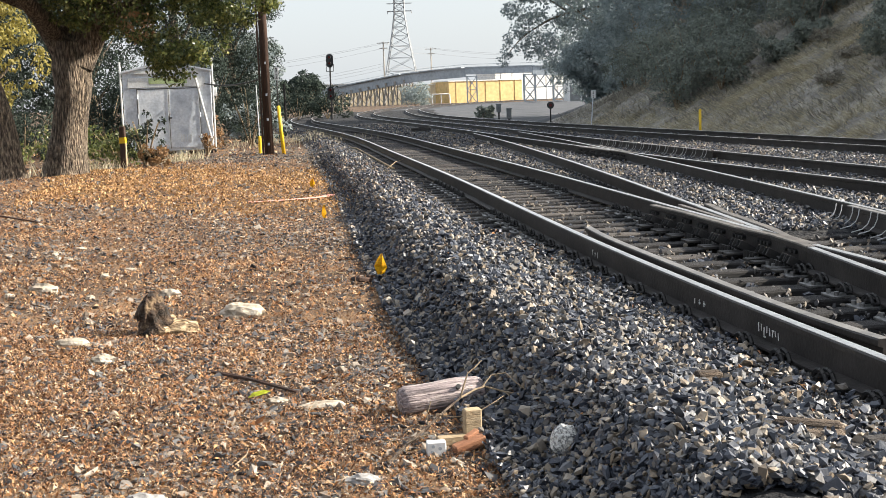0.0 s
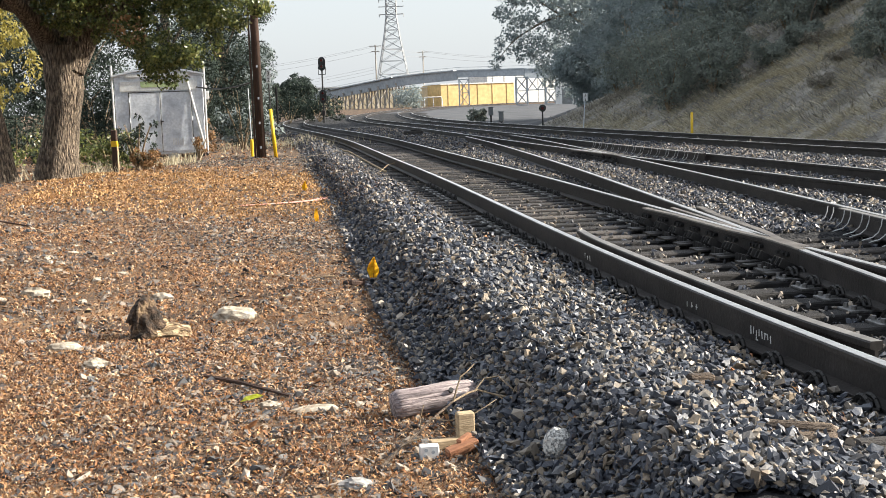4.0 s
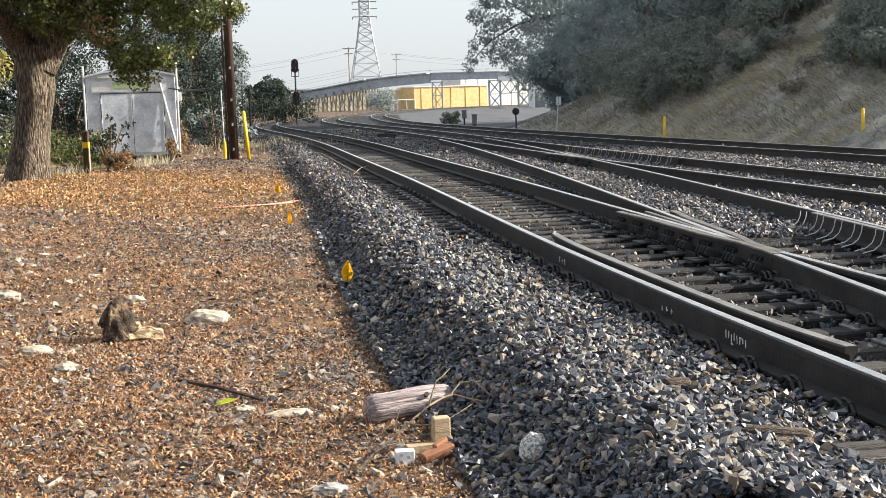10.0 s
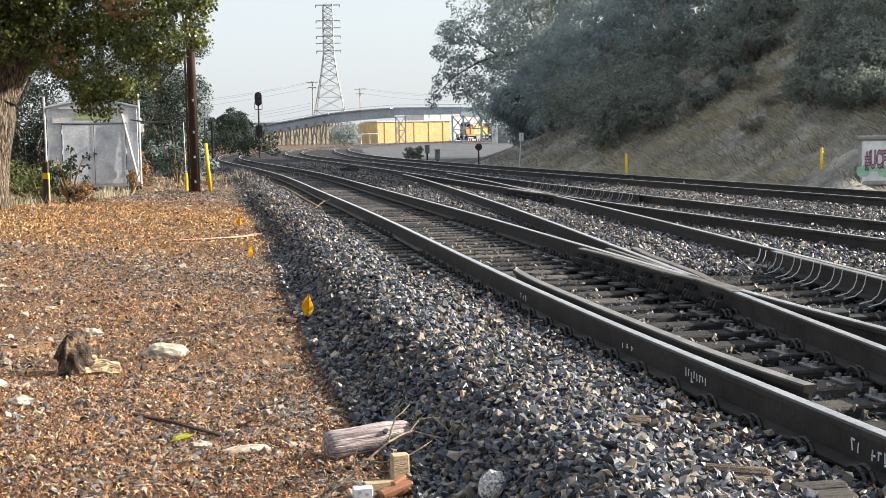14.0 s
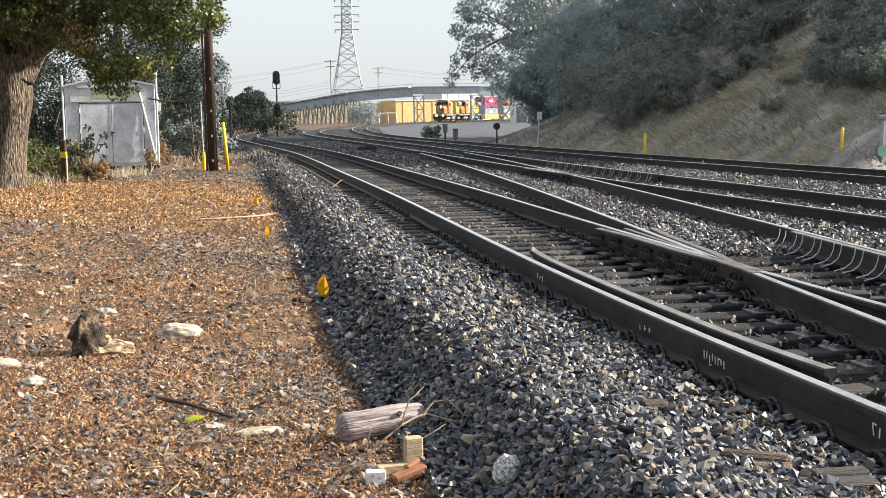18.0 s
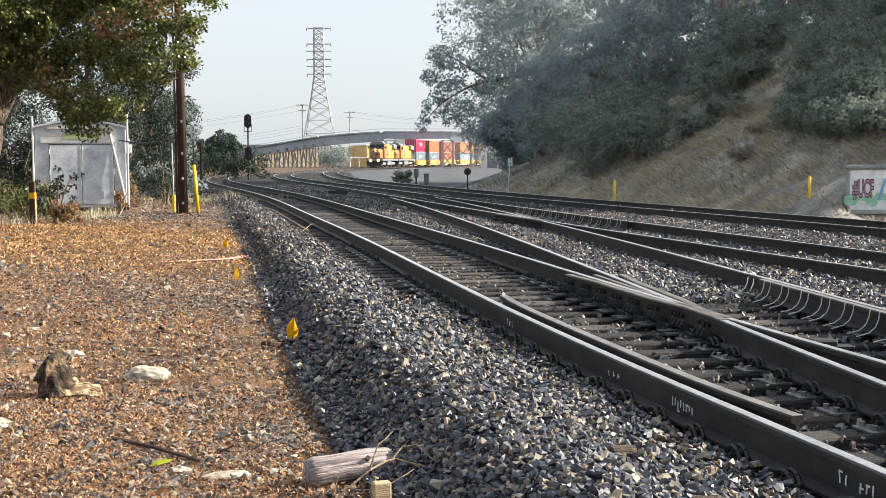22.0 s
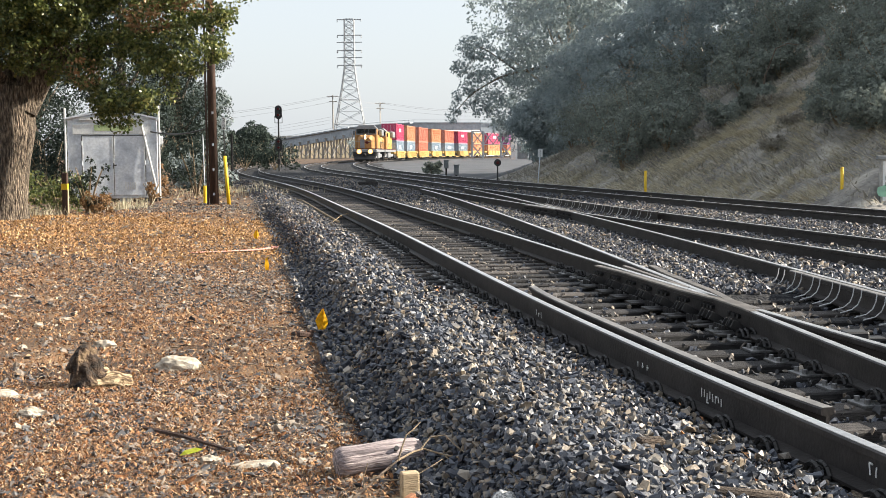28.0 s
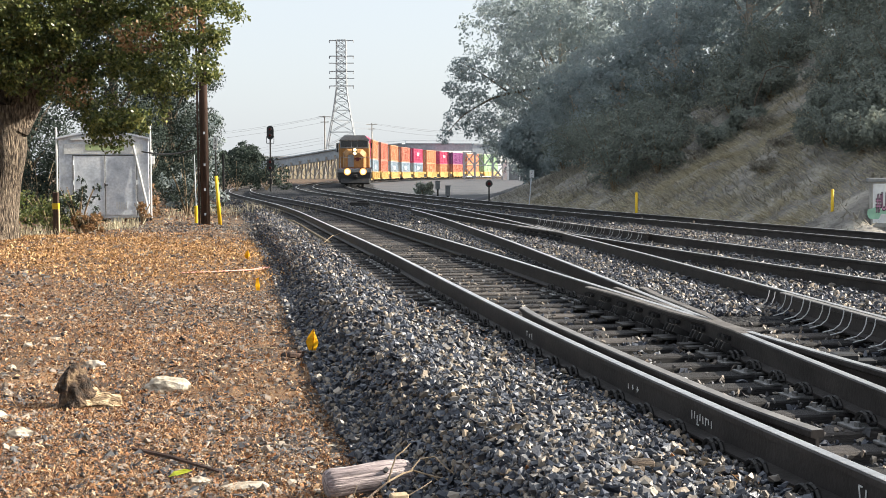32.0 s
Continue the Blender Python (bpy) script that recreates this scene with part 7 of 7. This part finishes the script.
    part("walkway", boxes(((0, 9.9, 1.6), (3.0, 1.5, 0.14))), M_LOCOG, t)
    part("coupler", boxes(((0, 11.0, 0.95), (0.35, 0.6, 0.3)), bevel=0.05), M_DARKMETAL, t)
    part("stripe", boxes(((0, 0, 1.68), (3.06, 21.4, 0.1))), M_REDLAMP, t, "thin red sill stripe")
    for sx in (-1, 1):
        hr = bmesh.new()
        for i in range(12):
            y = -10.3 + 1.4 * i
            rod(hr, (sx * 1.47, y, 1.6), (sx * 1.47, y, 2.65), 0.02, seg=5)
        rod(hr, (sx * 1.47, -10.3, 2.65), (sx * 1.47, 5.1, 2.65), 0.022, seg=5)
        rod(hr, (sx * 1.35, 10.55, 1.6), (sx * 1.35, 10.55, 2.7), 0.025, seg=5)
        rod(hr, (sx * 1.35, 10.55, 2.7), (sx * 0.4, 10.6, 2.6), 0.025, seg=5)
        part("handrail", hr, M_DULL, t)
        part("step_well", boxes(((sx * 1.35, 10.3, 1.15), (0.35, 0.6, 0.8)), bevel=0.02), M_BLACK, t)
        part("air_filter_panel", boxes(((sx * 0.97, 2.6, 3.3), (0.05, 2.6, 1.2)), ((sx * 0.97, -0.6, 2.9), (0.05, 2.4, 1.5))), M_LOCOG, t)
        # housing, ring and lens are oversized to stand in for glare
        dl = part("ditch_light_housing", rods([((sx * 0.72, 10.66, 1.35), (sx * 0.72, 10.84, 1.35), 0.34)], 14), M_BLACK, t)
        rim = part("reflector", rods([((sx * 0.72, 10.84, 1.35), (sx * 0.72, 10.86, 1.35), 0.33)], 14), M_HALORING if lit else M_GLASSD, dl)
        part("ditch_light", rods([((sx * 0.72, 10.86, 1.35), (sx * 0.72, 10.88, 1.35), 0.23)], 14), M_LAMP if lit else M_GLASSD, dl)
    hl = part("headlight_housing", boxes(((0, 9.3, 3.22), (0.44, 0.36, 0.74)), bevel=0.05), M_BLACK, t)
    for z in (3.05, 3.38):
        part("headlight", rods([((0, 9.48, z), (0, 9.51, z), 0.16)], 12), M_LAMP if lit else M_GLASSD, hl)
    return t


def well_car():
    t = thing("well_car", Matrix(), "grimy yellow double-stack well car", "well car", "well cars")
    M = paint("well_car_yellow", (0.55, 0.36, 0.12))
    for sx in (-1, 1):
        part("side_sill", boxes(((sx * 1.36, 0, 0.85), (0.12, 12.6, 1.0)), ((sx * 1.38, 0, 1.36), (0.2, 12.6, 0.1)), ((sx * 1.38, 0, 0.36), (0.2, 12.6, 0.1)), bevel=0.01), M, t)
        for k in range(9):
            part("stiffener", boxes(((sx * 1.44, -5.8 + 1.45 * k, 0.85), (0.08, 0.1, 0.95))), M, t)
    part("floor", boxes(((0, 0, 0.36), (2.6, 12.6, 0.12))), M_LOCOG, t)
    for sy in (-1, 1):
        e = part("end_platform", boxes(((0, sy * 7.2, 1.15), (2.2, 1.9, 0.3)), ((0, sy * 6.4, 1.0), (2.7, 0.25, 0.9)), bevel=0.02), M, t)
        part("bogie", wheelset(wheelset(boxes(((0, sy * 7.9, 0.7), (2.1, 1.6, 0.3)), ((1.05, sy * 7.9, 0.6), (0.15, 2.2, 0.4)), ((-1.05, sy * 7.9, 0.6), (0.15, 2.2, 0.4))), sy * 7.9 - 0.85, 0.45), sy * 7.9 + 0.85, 0.45), M_DARKMETAL, t)
    return t


def container(color_mat, label, accent=None, h=2.75):
    t = thing("shipping_container", Matrix(), label, "shipping container", "shipping containers")
    part("shell", boxes(((0, 0, h / 2), (2.38, 12.1, h - 0.1))), color_mat, t)
    part("frame", boxes(*[((sx * 1.19, sy * 6.04, h / 2), (0.1, 0.12, h)) for sx in (-1, 1) for sy in (-1, 1)],
                        *[((sx * 1.19, 0, z), (0.1, 12.0, 0.12)) for sx in (-1, 1) for z in (0.06, h - 0.06)],
                        *[((0, sy * 6.04, z), (2.3, 0.1, 0.12)) for sy in (-1, 1) for z in (0.06, h - 0.06)]), color_mat, t)
    for sx in (-1, 1):
        part("corrugation", boxes(*[((sx * 1.2, -5.7 + 0.38 * k, h / 2), (0.05, 0.18, h - 0.3)) for k in range(31)]), color_mat, t)
        if accent:
            for k in range(5):
                part("lettering_bar", boxes(((sx * 1.235, -1.0 + 0.62 * k, h * 0.62), (0.01, 0.4, 0.6))), accent, t, "plain white bar of lettering")
    for x in (-0.57, 0.57):
        part("end_door", boxes(((x, 6.06, h / 2), (1.05, 0.06, h - 0.3))), color_mat, t)
    part("lock_rod", rods([((x, 6.11, 0.2), (x, 6.11, h - 0.2), 0.025) for x in (-0.85, -0.3, 0.3, 0.85)], 6), M_GALV, t)
    return t


C_MAG = paint("container_magenta", (0.5, 0.06, 0.14))
# orange, red and blue are lightened and dulled to imitate haze
C_ORG = paint("container_orange", (0.58, 0.25, 0.13))
C_RED = paint("container_rust_red", (0.5, 0.18, 0.12))
C_BLUE = paint("container_grey_blue", (0.26, 0.33, 0.4))
C_PUR = paint("container_purple", (0.26, 0.07, 0.22))
C_GREEN = paint("container_green", (0.3, 0.45, 0.27))
TRAIN = []


def build_train():
    a = locomotive("yellow and grey diesel locomotive with lit headlights", True)
    b = locomotive("second yellow and grey diesel locomotive, lights off", False)
    TRAIN.append((a, 0.0, 13.2, 0.0))
    TRAIN.append((b, 22.6, 13.2, 0.0))
    car = well_car()
    stack = [((C_BLUE, C_MAG), "grey-blue|bright magenta"), ((C_BLUE, C_ORG), "grey-blue|orange"), ((C_RED, C_RED), "rust-red|rust-red"), ((C_BLUE, C_ORG), "grey-blue|orange"), ((C_BLUE, C_RED), "grey-blue|rust-red"),
             ((C_BLUE, C_MAG), "grey-blue|bright magenta"), ((C_ORG, C_ORG), "orange|orange"), ((C_ORG, C_MAG), "orange|bright magenta"), ((C_RED, C_PUR), "rust-red|dark purple"), ((C_ORG, C_ORG), "orange|orange"), ((C_GREEN, C_GREEN), "green|green")]
    made = {}
    for i, (mats, words) in enumerate(stack):
        s = 22.6 + 11.3 + 8.9 + 17.4 * i
        c = car if i == 0 else copy_thing(car, Matrix())
        TRAIN.append((c, s, 15.8, 0.0))
        for k, (m, w) in enumerate(zip(mats, words.split("|"))):
            key = (m.name, k)
            if key not in made:
                made[key] = container(m, w + (" shipping container in the well" if k == 0 else " shipping container on the upper tier"), M_WHITE if m in (C_MAG, C_BLUE) else None)
                box_ = made[key]
            else:
                box_ = copy_thing(made[key], Matrix())
            TRAIN.append((box_, s, 15.8, 0.43 + 2.77 * k))


build_train()

# metres along the far track at which the first locomotive's middle stands
NOSE = [(0.0, 505.0), (16.0, 313.0), (32.0, 121.5)]


def train_rows():
    s0 = LINE_C.s_at_y(0.0)
    ts = [0, 4, 8, 12] + list(range(14, 33))
    for ob, back, base, z in TRAIN:
        rows = []
        for t in ts:
            s = s0 + float(np.interp(t, [a for a, _ in NOSE], [b for _, b in NOSE])) + 10.9 + back
            p, q = LINE_C.at(s - base / 2), LINE_C.at(s + base / 2)
            c = (p + q) / 2
            ang = math.degrees(math.atan2(p[1] - q[1], p[0] - q[0])) - 90
            rows.append((t, pose(c[0], c[1], RAIL_TOP + z, 0, 0, ang)))
        walk(ob, rows)


def build_bird():
    """A small dark bird with spread wings."""
    b = thing("bird", Matrix(), "small dark bird gliding down past the viaduct", "bird")
    part("body", tube([(0, 0.16, 0), (0, 0.1, 0.01), (0, 0.0, 0.0), (0, -0.1, 0.0), (0, -0.18, 0.0)], [0.012, 0.04, 0.055, 0.035, 0.01], 8), M_DARKBIRD, b)
    part("beak", tube([(0, 0.155, 0), (0, 0.2, -0.005)], [0.012, 0.002], 6), M_DARKBIRD, b)
    part("tail", boxes(((0, -0.22, 0.0), (0.07, 0.14, 0.008))), M_DARKBIRD, b)
    for sx in (-1, 1):
        bm = bmesh.new()
        up = [bm.verts.new(q) for q in ((sx * 0.03, 0.07, 0.012), (sx * 0.2, 0.08, 0.05), (sx * 0.36, -0.02, 0.06), (sx * 0.2, -0.05, 0.045), (sx * 0.03, -0.08, 0.01))]
        bm.faces.new(up)
        bmesh.ops.solidify(bm, geom=bm.faces[:], thickness=0.008)
        part("wing", bm, M_DARKBIRD, b)
    return b


BIRD = build_bird()


def motions():
    train_rows()
    # it glides in from one side, drops past the viaduct and settles behind the trees
    walk(BIRD, [(0, pose(-72, 95, 15, 0, 0, -90)), (5.5, pose(-14, 95, 9.2, 0, 0, -90)), (6.8, pose(-1.57, 95, 4.57, -20, 20, -90)), (7.3, pose(3.05, 95, 2.3, -20, 25, -90)),
                (7.8, pose(7.2, 95.5, 0.7, -10, 10, -85)), (8.4, pose(10.5, 96, -0.05, 0, 0, -80)), (32, pose(10.5, 96, -0.05, 0, 0, -80))])


motions()
